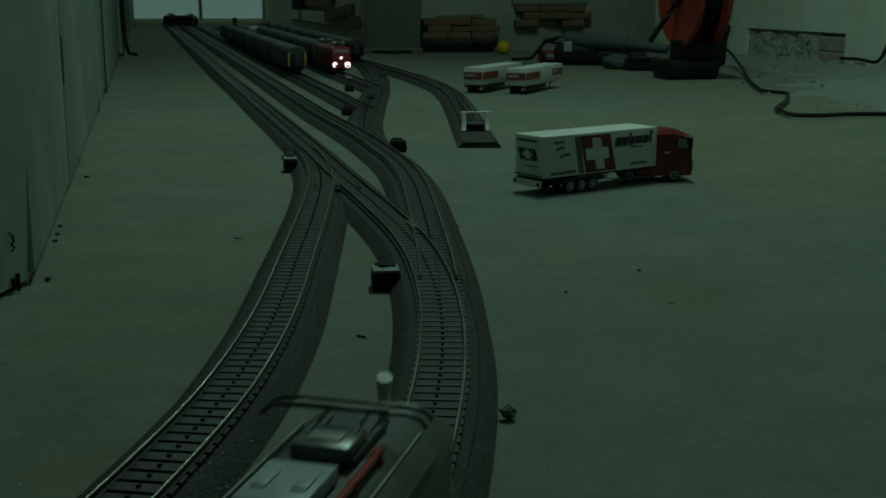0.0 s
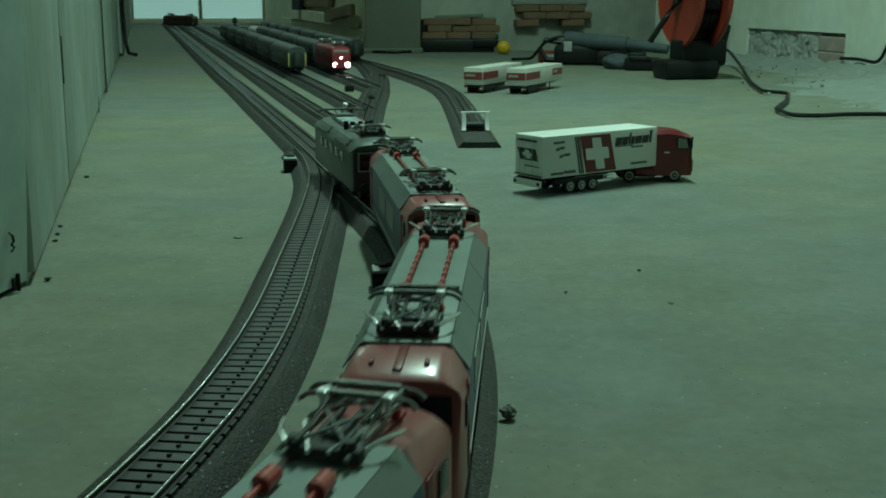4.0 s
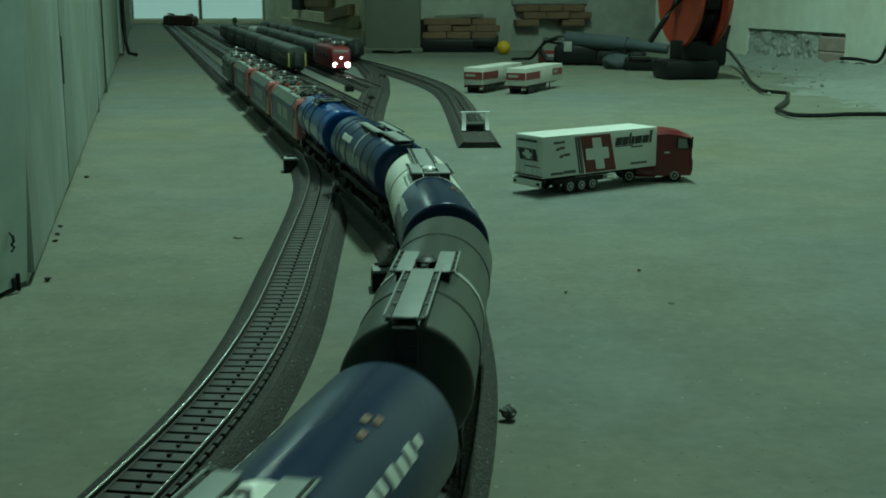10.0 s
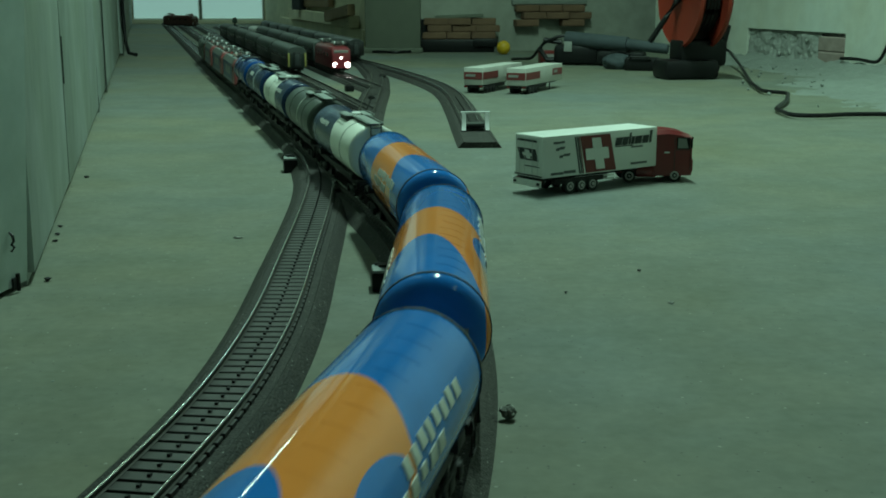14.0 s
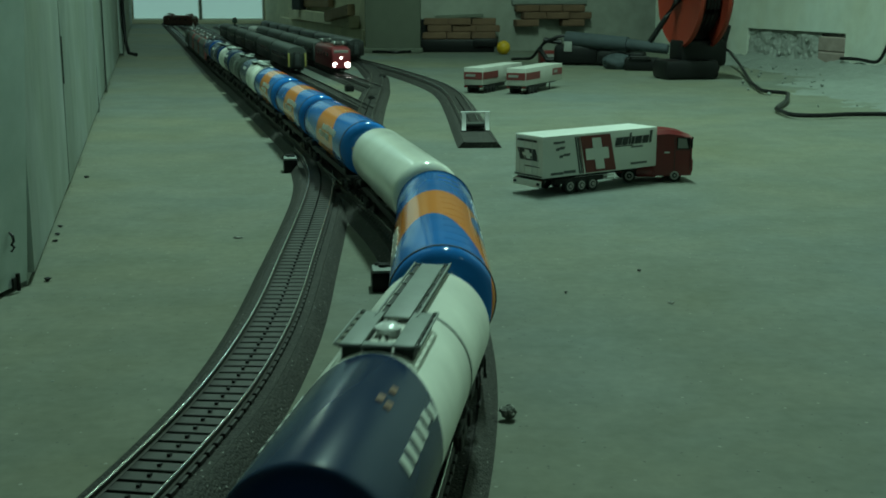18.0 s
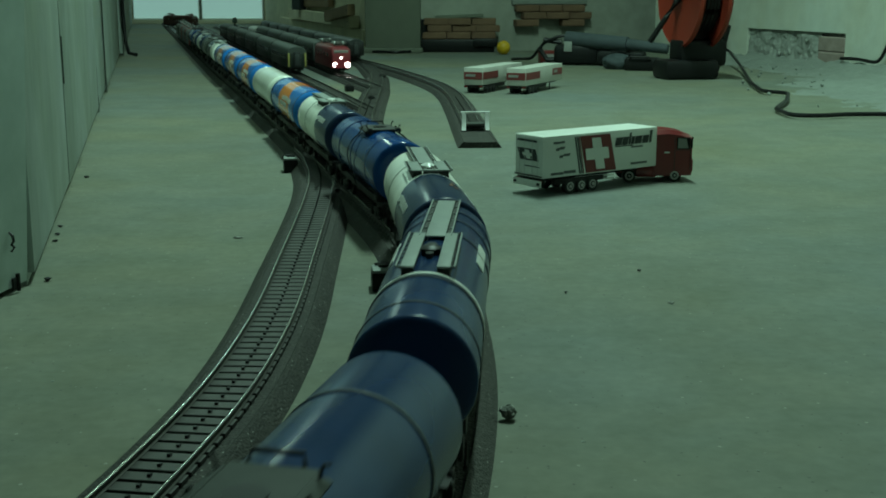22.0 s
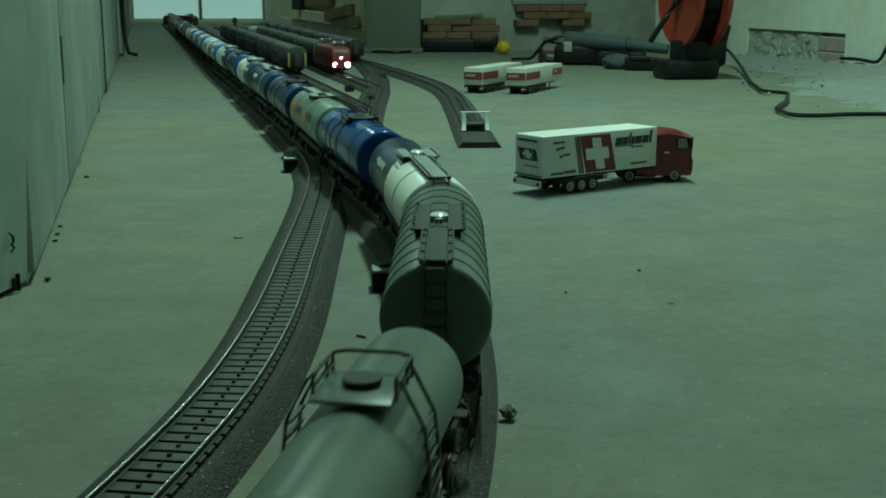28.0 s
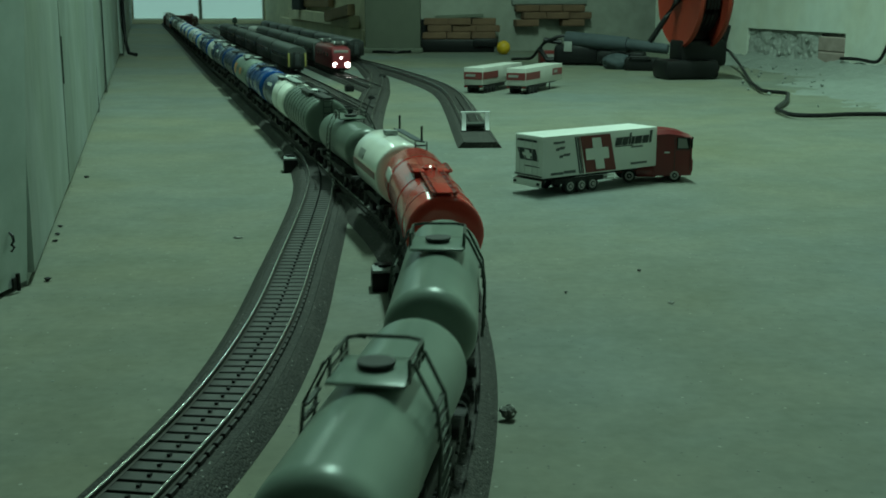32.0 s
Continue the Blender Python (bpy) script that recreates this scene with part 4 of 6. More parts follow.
def modern_loco(label, side_print):
    """A four-axle electric locomotive: red cabs, grey roof, blue-grey flanks."""
    w = thing("electric_locomotive", label, "locomotive", "goods train vehicles")
    z0, z1, z2 = 0.0190, 0.0455, 0.0525
    wd, rf = 0.0170, 0.0118
    bm = bmesh.new()
    loft(bm, [hull(y, wd, z0, z1, z2 - 0.0004, rf) for y in (-0.0745, 0.0745)])
    part("body", bm, "loco_side", w)
    bm = bmesh.new()
    box(bm, (0, 0, z2), (2 * rf, 0.146, 0.0012), 0.0004)
    rp = part("roof", bm, "loco_roof", w)
    for s in (-1, 1):
        bm = bmesh.new()
        for i in range(3):
            box(bm, (s * 0.01445, -0.049 + i * 0.049, 0.0492), (0.0004, 0.0486, 0.0086), 0.0, Matrix.Rotation(-s * radians(36.6), 4, "Y"))
        part("roof_louvre", bm, "loco_shoulder", rp, "darker grey roof shoulder")
        bm = bmesh.new()
        for y0, y1 in side_print:
            box(bm, (s * (wd + 0.0001), (y0 + y1) / 2, 0.0350), (0.0003, abs(y1 - y0), 0.0110))
        part("lettering", bm, "print_grey", w)
        bm = bmesh.new()
        box(bm, (s * (wd + 0.0001), 0, 0.0222), (0.0004, 0.148, 0.0012))
        part("stripe", bm, "print_grey", w)
    for q in (-1, 1):
        bm = bmesh.new()
        loft(bm, [hull(q * y, wd, z0, z1, z2, rf, i) if k < 2 else
                  hull(q * y, wd, z0, zt - 0.001, zt + 0.0016, rf, i)
                  for k, (y, i, zt) in enumerate(((0.0745, 0.0, 0), (0.0962, 0.0004, 0), (0.0984, 0.0008, 0.0492), (0.1008, 0.0018, 0.0340), (0.1020, 0.0030, 0.0240)))])
        cab = part("cab", bm, "loco_red", w, "red cab end")
        bm = bmesh.new()
        loft(bm, [[(x, q * y, z) for x, z in ((-a, z), (a, z), (a, z + 0.0003), (-a, z + 0.0003))] for y, z, a in ((0.1012, 0.0345, 0.0140), (0.0994, 0.0472, 0.0138))])
        part("windscreen", bm, "glass", cab)
        for s in (-1, 1):
            bm = bmesh.new()
            box(bm, (s * (wd + 0.00005), q * 0.0885, 0.0400), (0.0006, 0.0068, 0.0066), 0.0002)
            part("cab_window", bm, "glass", cab)
            bm = bmesh.new()
            box(bm, (s * (wd + 0.0001), q * 0.0790, 0.0330), (0.0003, 0.0066, 0.0240), 0.0001)
            part("cab_door", bm, "dark_red", cab)
            bm = bmesh.new()
            cyl(bm, (s * 0.0105, q * 0.1010, 0.0265), (s * 0.0105, q * 0.1030, 0.0265), 0.0016, 12)
            part("headlight", bm, "print_grey", cab)
            bm = bmesh.new()
            box(bm, (s * 0.0070, q * 0.0905, z2 + 0.0006), (0.0012, 0.0034, 0.0014), 0.0003)
            part("roof_horn", bm, "dark_red", cab)
        bm = bmesh.new()
        box(bm, (0, q * 0.0860, z2 + 0.0004), (0.0024, 0.0200, 0.0008), 0.0003)
        part("roof_cable_duct", bm, "dark_red", cab)
        pantograph(w, 0.0745 if q > 0 else -0.0550, z2 + 0.0005, 1)
        bogie(w, q * 0.0560, 0.0300, 0.0070)
    for s in (-1, 1):
        bm = bmesh.new()
        cyl(bm, (s * 0.0054, -0.0260, z2 + 0.0022), (s * 0.0054, 0.0480, z2 + 0.0022), 0.0006, 8)
        for i in range(8):
            y = -0.022 + i * 0.0086
            cyl(bm, (s * 0.0054, y - 0.0014, z2 + 0.0022), (s * 0.0054, y + 0.0014, z2 + 0.0022), 0.0009, 8)
        for y in (-0.025, 0.047):
            cyl(bm, (s * 0.0054, y, z2), (s * 0.0054, y, z2 + 0.0036), 0.0014, 10)
            cyl(bm, (s * 0.0054, y - 0.003, z2 + 0.0024), (s * 0.0054, y + 0.003, z2 + 0.0024), 0.0020, 10)
        part("roof_busbar", bm, "insulator", w, "red insulated busbar")
    bm = bmesh.new()
    box(bm, (0.000, -0.0165, z2 + 0.0010), (0.0220, 0.0020, 0.0010))
    part("roof_rib", bm, "black", w)
    bm = bmesh.new()
    box(bm, (0, 0, 0.0165), (0.0270, 0.0560, 0.0060), 0.0008)
    box(bm, (0, 0, 0.0200), (0.0300, 0.1960, 0.0030), 0.0004)
    part("underframe", bm, "under", w)
    buffers(w, 0.1085, 0.0225)
    return w


def old_loco():
    """A six-axle veteran: dark green, rounded roof, boxy roof gear and two wide pantographs."""
    w = thing("electric_locomotive", "old dark green electric locomotive with grey roof gear, lamp lit", "locomotive", "goods train vehicles")
    z0 = 0.0190
    bm = bmesh.new()

    def sec(y, wd, zs, zt):
        return [(-wd, y, z0), (-wd, y, zs), (-wd * 0.86, y, zs + (zt - zs) * 0.55), (-wd * 0.55, y, zt - 0.0006), (0, y, zt), (wd * 0.55, y, zt - 0.0006), (wd * 0.86, y, zs + (zt - zs) * 0.55), (wd, y, zs), (wd, y, z0)]
    loft(bm, [sec(-0.0800, 0.0160, 0.0425, 0.0478), sec(-0.0770, 0.0169, 0.0430, 0.0500), sec(0.0770, 0.0169, 0.0430, 0.0500), sec(0.0800, 0.0160, 0.0425, 0.0478)])
    body = part("body", bm, "loco_green", w)
    bm = bmesh.new()

    def cap(y, wd, zs, zt):
        return [p for p in sec(y, wd + 0.0003, zs, zt + 0.0004) if p[2] > z0]
    loft(bm, [cap(-0.0814, 0.0152, 0.0462, 0.0486), cap(-0.0804, 0.0164, 0.0450, 0.0496), cap(-0.0765, 0.0171, 0.0437, 0.0508), cap(-0.0690, 0.0172, 0.0435, 0.0519), cap(0.0690, 0.0172, 0.0435, 0.0519), cap(0.0765, 0.0171, 0.0437, 0.0508), cap(0.0804, 0.0164, 0.0450, 0.0496), cap(0.0814, 0.0152, 0.0462, 0.0486)])
    part("roof", bm, "roof_green", w, "grey-green rounded roof")
    bm = bmesh.new()
    box(bm, (0.0035, -0.0796, 0.0506), (0.0130, 0.0020, 0.0010), 0.0003)
    part("roof_ridge", bm, "trailer_white", w, "pale grey roof strip")
    for y, lg, wd in ((0.022, 0.019, 0.0140), (0.000, 0.019, 0.0140), (-0.0300, 0.006, 0.0140)):
        bm = bmesh.new()
        box(bm, (-0.001, y, 0.0538), (wd, lg, 0.0034), 0.0005)
        for i in (-1, 1):
            box(bm, (-0.001 + i * wd * 0.28, y, 0.0557), (0.0030, lg * 0.4, 0.0006), 0.0002)
        part("roof_box", bm, "roof_gear", w)
    for y, xx in ((-0.0150, 0.0088), (-0.0190, 0.0050), (-0.0190, -0.0004)):
        for s in (-1, 1):
            if s == 1 and xx < 0.004:
                continue
            bm = bmesh.new()
            cyl(bm, (s * xx, y, 0.0515), (s * xx, y, 0.0575), 0.0016, 10)
            cyl(bm, (s * xx, y, 0.0540), (s * xx, y, 0.0546), 0.0022, 10)
            part("insulator", bm, "black", w)
    bm = bmesh.new()
    tube(bm, [(0.0098, 0.048, 0.0530), (0.0098, 0.010, 0.0535), (0.0098, -0.050, 0.0530)], 0.0008, 8)
    for k in range(7):
        cyl(bm, (0.0098, 0.044 - 0.0150 * k, 0.0510), (0.0098, 0.044 - 0.0150 * k, 0.0540), 0.0012, 8)
    part("roof_conduit", bm, "insulator", w, "dull red roof conduit")
    for s in (-1, 1):
        for y in (-0.0375, 0.0400):
            bm = bmesh.new()
            box(bm, (s * 0.0150, y, 0.0480), (0.0050, 0.0480, 0.0014), 0.0003, Matrix.Rotation(s * radians(42), 4, "Y"))
            pn = part("roof_panel", bm, "roof_green", w)
            bm = bmesh.new()
            box(bm, (s * 0.0134, y, 0.0505), (0.0006, 0.0470, 0.0008))
            box(bm, (s * 0.0170, y, 0.0466), (0.0005, 0.0470, 0.0006))
            part("panel_edge", bm, "print_grey", pn, "pale worn edge")
        for i in range(5):
            bm = bmesh.new()
            box(bm, (s * 0.01705, -0.044 + i * 0.022, 0.0375), (0.0004, 0.0120, 0.0062), 0.0001)
            part("engine_room_window", bm, "glass", w)
    bm = bmesh.new()
    box(bm, (0.0, 0.0430, 0.0548), (0.0130, 0.0120, 0.0040), 0.0010)
    for s in (-1, 1):
        box(bm, (s * 0.0062, 0.0500, 0.0535), (0.0012, 0.0230, 0.0010))
        tube(bm, [(s * 0.0050, 0.0400, 0.0560), (s * 0.0042, 0.0600, 0.0580), (s * 0.0050, 0.0530, 0.0592)], 0.0006, 6)
    fp = part("pantograph", bm, "panto", w)
    bm = bmesh.new()
    box(bm, (0.0, 0.0420, 0.0569), (0.0070, 0.0050, 0.0006), 0.0002)
    part("base_plate", bm, "print_grey", fp, "pale plate")
    for y in (0.0515, 0.0560):
        bm = bmesh.new()
        tube(bm, [(-0.0182, y, 0.0568), (-0.0166, y, 0.0584), (-0.0140, y, 0.0593), (0.0140, y, 0.0593), (0.0166, y, 0.0584), (0.0182, y, 0.0568)], 0.00062, 8)
        part("pan_head", bm, "panto", fp)
    bm = bmesh.new()
    box(bm, (0.0, 0.0515, 0.0600), (0.0200, 0.0016, 0.0006))
    part("contact_strip", bm, "panto_head", fp)
    bm = bmesh.new()
    cyl(bm, (0.0045, 0.0660, 0.0505), (0.0045, 0.0660, 0.0600), 0.0014, 10)
    cyl(bm, (0.0045, 0.0660, 0.0600), (0.0050, 0.0650, 0.0622), 0.0018, 10)
    part("roof_insulator", bm, "trailer_white", w, "white roof insulator")
    pantograph(w, -0.0545, 0.0522, -1, 0.0120, 2, hl=0.0115)
    for q in (-1, 1):
        for s in (-1, 1):
            bm = bmesh.new()
            box(bm, (s * 0.0074, q * 0.0808, 0.0378), (0.0104, 0.0012, 0.0110), 0.0003)
            part("cab_window", bm, "glass", body)
            bm = bmesh.new()
            for dz in (-0.0058, 0.0058):
                box(bm, (s * 0.0074, q * 0.0812, 0.0378 + dz), (0.0114, 0.0010, 0.0007))
            for dx in (-0.0054, 0.0054):
                box(bm, (s * 0.0074 + dx, q * 0.0812, 0.0378), (0.0007, 0.0010, 0.0110))
            part("window_frame", bm, "print_grey", body)
            bm = bmesh.new()
            cyl(bm, (s * 0.0096, q * 0.0800, 0.0222), (s * 0.0096, q * 0.0824, 0.0222), 0.0020, 14)
            part("lamp", bm, "lamp_warm" if (q == -1 and s == 1) else "print_grey", body)
        bm = bmesh.new()
        box(bm, (0, q * 0.0803, 0.0315), (0.0310, 0.0008, 0.0240), 0.0002)
        part("front_panel", bm, "loco_face", body, "dull brown-red front")
        bm = bmesh.new()
        for z in (0.0420, 0.0385):
            cyl(bm, (-0.0004, q * 0.0805, z), (-0.0004, q * 0.0813, z), 0.0004, 10)
        part("marker_lights", bm, "lamp_dim" if q < 0 else "print_grey", body)
        bm = bmesh.new()
        tube(bm, [(0.0152, q * 0.0815, 0.0390), (0.0156, q * 0.0822, 0.0300), (0.0150, q * 0.0822, 0.0220), (0.0120, q * 0.0822, 0.0195)], 0.0004, 6)
        part("handrail", bm, "chrome", body)
        bogie(w, q * 0.0450, 0.0340, 0.0070)
    bm = bmesh.new()
    box(bm, (0, 0, 0.0165), (0.0270, 0.0360, 0.0060), 0.0008)
    box(bm, (0, 0, 0.0198), (0.0300, 0.1560, 0.0030), 0.0004)
    part("underframe", bm, "under", w)
    buffers(w, 0.0885, 0.0225)
    return w


V = 0.165                            # metres a second
# when the front and the rear of each body pass the mark
SPAN = [(0.80, 1.78), (2.07, 3.27), (3.48, 4.72), (4.82, 6.06),
        (6.218, 7.094), (7.322, 8.278), (8.528, 9.485), (9.675, 10.575), (10.796, 11.723), (11.918, 12.934), (13.183, 14.245), (14.471, 15.559),
        (15.788, 16.744), (16.927, 18.005), (18.226, 19.158), (19.343, 20.25), (20.49, 21.414), (21.527, 22.536), (22.745, 23.644), (23.872, 24.873),
        (24.974, 25.912), (26.126, 27.112), (27.234, 28.164), (28.494, 29.206), (29.51, 29.965), (30.10, 31.02), (31.19, 31.89), (32.09, 32.76)]
MID = [(a + b) / 2 for a, b in SPAN]
LEN = []
for i, (a, b) in enumerate(SPAN):
    before = SPAN[i - 1][1] if i else a - 0.06
    after = SPAN[i + 1][0] if i + 1 < len(SPAN) else b + 0.2
    LEN.append(V * min(2 * (MID[i] - (before + a) / 2), 2 * ((b + after) / 2 - MID[i])))


def stretch(w, f):
    """Lengthen a vehicle along its run."""
    for o in w.children_recursive:
        o.data.transform(Matrix.Diagonal((1, f, 1, 1)))
    return w


train = [old_loco()]
train.append(stretch(modern_loco("red and blue-grey electric freight locomotive with lowered pantographs", [(-0.045, -0.010), (-0.004, 0.030)]), 0.98))
train.append(stretch(modern_loco("red and blue-grey electric freight locomotive hauling behind another", [(-0.045, -0.010), (-0.004, 0.030)]), 1.02))
train.append(stretch(modern_loco("red and blue-grey electric freight locomotive next to the blue tank wagon", [(-0.045, -0.010), (-0.004, 0.030)]), 1.02))


def wagon(i, label, paint, **kw):
    kw["gap"] = LEN[i] - V * (SPAN[i][1] - SPAN[i][0])
    train.append(tank_wagon(label, LEN[i], paint, **kw))


def word(y0, y1, a0, a1, n, paint, seed):
    """Unreadable lettering as a run of bars along a flank."""
    rr = random.Random(seed)
    out, step = [], (y1 - y0) / n
    for i in range(n):
        out.append((y0 + i * step, y0 + i * step + step * rr.uniform(0.55, 0.8), a0 + rr.choice((0, 0, 2)), a1 - rr.choice((0, 0, 3)), paint))
    return out


FADED = "faded_orange"
DUO_REAR = word(-0.058, -0.020, 52, 64, 6, "print_white", 1) + [(-0.033, -0.029, 24, 29, FADED), (-0.040, -0.036, 19, 24, FADED), (-0.042, -0.038, 26, 31, FADED)]
DUO_FRONT = word(0.018, 0.055, 52, 64, 6, "print_white", 2) + [(0.034, 0.038, 24, 29, FADED), (0.041, 0.045, 19, 24, FADED), (0.043, 0.047, 26, 31, FADED)]
LOGO = [(0.026, 0.040, 52, 66, "print_white"), (0.010, 0.024, 52, 66, "print_white")]
wagon(4, "bright blue tank wagon with a black deck and hoops", "blue", bands=(-0.05, 0.0, 0.045), band_paint="navy", saddle=0.010)
wagon(5, "dark navy tank wagon with white ring and grey walkway", "navy", bands=(-0.058, -0.035, 0.02, 0.045, 0.06), stripe=-0.012, deck_len=0.058, deck=-0.009, walk_dir=-1, logos=LOGO, dome=False, wing=(0.0056, 0.0042))
wagon(6, "white and navy tank wagon with grey deck", "duo_front_white", bands=(0.03,), band_paint="grey", deck=0.006, walk_dir=1, logos=DUO_REAR, wing=(0.0064, 0.0052), cross=True)
wagon(7, "dark grey-green tank wagon with white ring and grey walkway", "olive", bands=(-0.04, 0.04), stripe=-0.010, deck_len=0.028, deck=-0.011, walk_dir=-1, dome=False)
wagon(8, "navy and white tank wagon with grey deck", "duo_rear_white", bands=(-0.045,), band_paint="grey", deck_len=0.030, deck=-0.010, walk_dir=-1, logos=DUO_FRONT, wing=(0.0064, 0.0052))
WAVE_LOGO = word(0.004, 0.062, 60, 74, 8, "print_white", 3) + word(-0.004, 0.040, 78, 90, 5, "print_white", 4)
for i in (9, 10, 11):
    wagon(i, "long glossy blue tank wagon with an orange wave", "wave", r=0.0184, zc=0.0418, crown=0.0066, longer=0.0036, rim=0.0066, ribs=13, logos=WAVE_LOGO)
wagon(12, "smooth white tank wagon with rounded ends", "white", r=0.0181, zc=0.0419, crown=0.008, longer=0.004)
wagon(13, "long glossy blue tank wagon with an orange wave", "wave", r=0.0184, zc=0.0418, crown=0.0066, longer=0.0036, rim=0.0066, ribs=13, logos=WAVE_LOGO)
wagon(14, "white and navy tank wagon with grey deck", "duo_front_white", bands=(0.03,), band_paint="grey", deck=0.006, walk_dir=1, logos=DUO_REAR, wing=(0.0064, 0.0052), cross=True)
wagon(15, "bright blue tank wagon with a black deck and hoops", "blue", bands=(-0.05, 0.0, 0.045), band_paint="navy", saddle=-0.006)
wagon(16, "white and navy tank wagon with grey deck", "duo_front_white", bands=(0.03,), band_paint="grey", deck=0.006, walk_dir=1, logos=DUO_REAR, wing=(0.0064, 0.0052), cross=True)
wagon(17, "dark navy tank wagon with white ring and grey walkway", "navy", bands=(-0.07, -0.04, 0.03, 0.055, 0.072), stripe=-0.036, deck_len=0.052, deck=-0.008, walk_dir=1, logos=LOGO, dome=False, wing=(0.0056, 0.0042))
wagon(18, "navy tank wagon with a dark deck and hoops", "navy", bands=(-0.05, 0.045), saddle=-0.014)
wagon(19, "pale grey-green tank wagon with orange patches and a grey deck", "sage", bands=(-0.03, 0.045), band_paint="grey", deck=0.006, walk_dir=1, dome=False, wing=(0.0064, 0.0052), cross=True,
      logos=[(0.045, 0.072, 58, 98, "orange"), (-0.022, 0.0, 66, 92, "orange"), (0.015, 0.035, 62, 80, "olive"), (-0.05, -0.03, 62, 82, "olive")])
wagon(20, "bright blue tank wagon with a black deck and hoops", "blue", bands=(-0.05, 0.0, 0.045), band_paint="navy", saddle=0.007)
wagon(21, "navy and white tank wagon with grey deck", "duo_rear_white", bands=(-0.045,), band_paint="grey", deck=0.0, walk_dir=-1, logos=DUO_FRONT, wing=(0.0064, 0.0052))
wagon(22, "grey-green tank wagon with dark ribs and black walkway", "sage_dark", bands=tuple(-0.066 + i * 0.0165 for i in range(9)), deck_len=0.052, deck=-0.004, walk_dir=-1, deck_paint="grating")
wagon(23, "short dull grey-green tank wagon with railed deck", "sage_dark", r=0.0148, zc=0.0402, crown=0.0075, longer=0.004, two_axle=True, cage=True)
wagon(24, "short white tank wagon with side walkway and red stripes", "white", crown=0.003, two_axle=True, flank_walk=True, side_stripe="dark_red", logos=[(-0.022, -0.006, 58, 78, "print_grey")])
wagon(25, "orange-red tank wagon with red walkway and pale end plates", "tank_red", r=0.0168, zc=0.0433, longer=0.0055, bands=(-0.06, -0.02, 0.045), band_paint="tank_red", deck_len=0.026, deck=-0.008, deck_paint="tank_red", walk_dir=-1, end_plates=True,
      logos=[(0.040, 0.068, 60, 78, "print_white")])
wagon(26, "short grey-green tank wagon with railed deck", "sage", r=0.0148, zc=0.0402, crown=0.0075, longer=0.004, two_axle=True, cage=True)
wagon(27, "short grey-green tank wagon with railed deck", "sage", r=0.0148, zc=0.0402, crown=0.0075, longer=0.004, two_axle=True, cage=True)


# ================= small gear beside the tracks =================
def turnout_box(label, x, y, wx, wy, wz, rz, lid="grey"):
    t = thing("turnout_motor", label, "turnout motor", "turnout motors")
    bm = bmesh.new()
    box(bm, (0, 0, wz * 0.42 + 0.0003), (wx, wy, wz * 0.84), 0.0006)
    part("housing", bm, "black", t)
    bm = bmesh.new()
    box(bm, (0, 0, wz * 0.92), (wx * 0.94, wy * 0.94, wz * 0.15), 0.0005)
    part("lid", bm, lid, t, "flat plastic lid")
    bm = bmesh.new()
    cyl(bm, (-wx * 0.08, wy * 0.1, wz * 0.98), (-wx * 0.08, wy * 0.1, wz * 1.12), wx * 0.17, 12)
    box(bm, (wx * 0.14, wy * 0.14, wz * 1.04), (wx * 0.46, wy * 0.20, wz * 0.10), 0.0004)
    box(bm, (-wx * 0.02, wy * 0.34, wz * 1.06), (wx * 0.70, wy * 0.14, wz * 0.10), 0.0003)
    part("lever", bm, "black", t)
    bm = bmesh.new()
    box(bm, (wx * 0.55, 0, 0.003), (wx * 0.35, 0.0022, 0.0016), 0.0003)
    part("drive_rod", bm, "rail_web", t)
    t.matrix_basis = pose(x, y, 0, 0, 0, rz)


turnout_box("small black turnout motor with pale lid beside the track", -0.0285, 0.5735, 0.0140, 0.0150, 0.0108, 6)
turnout_box("small black turnout motor at the outer turnout", -0.1255, 0.9690, 0.0110, 0.0180, 0.0120, 10)
turnout_box("small black turnout motor by the second track", -0.0415, 1.0950, 0.0120, 0.0180, 0.0110, 14, "under")
turnout_box("small black turnout motor on the station throat", -0.1150, 1.4300, 0.0125, 0.0180, 0.0095, 12, "under")
turnout_box("small black turnout motor below the red locomotive", -0.1400, 1.7850, 0.0120, 0.0190, 0.0090, 12, "under")
turnout_box("small black turnout motor between the ladder tracks", -0.0950, 1.5800, 0.0085, 0.0130, 0.0095, 12, "under")
turnout_box("small black turnout motor at the ladder's far end", -0.1020, 2.0100, 0.0100, 0.0150, 0.0095, 12, "under")

# buffer stop at the end of the siding
stop = thing("buffer_stop", "bright metal buffer stop on the siding's end", "buffer stop")
for s in (-1, 1):
    bm = bmesh.new()
    loft(bm, [[(s * (x - 0.0021), y, z), (s * (x + 0.0021), y, z), (s * (x + 0.0021), y + 0.0024, z), (s * (x - 0.0021), y + 0.0024, z)]
              for x, y, z in ((0.0122, -0.0060, 0.0070), (0.0119, -0.0038, 0.0110), (0.0117, -0.0022, 0.0160), (0.0118, -0.0012, 0.0215), (0.0121, -0.0008, 0.0246))])
    part("post", bm, "bright_metal", stop, "curved bright metal post")
    bm = bmesh.new()
    box(bm, (s * 0.0104, 0.012, 0.0135), (0.0024, 0.0260, 0.0024), 0.0006, Matrix.Rotation(radians(-24), 4, "X"))
    part("strut", bm, "chrome", stop)
bm = bmesh.new()
box(bm, (0, 0.0010, 0.0248), (0.0300, 0.0030, 0.0018), 0.0004)
part("beam", bm, "bright_metal", stop)
bm = bmesh.new()
box(bm, (0, 0.0012, 0.0098), (0.0190, 0.0030, 0.0028), 0.0005)
part("cross_tie", bm, "black", stop)
bm = bmesh.new()
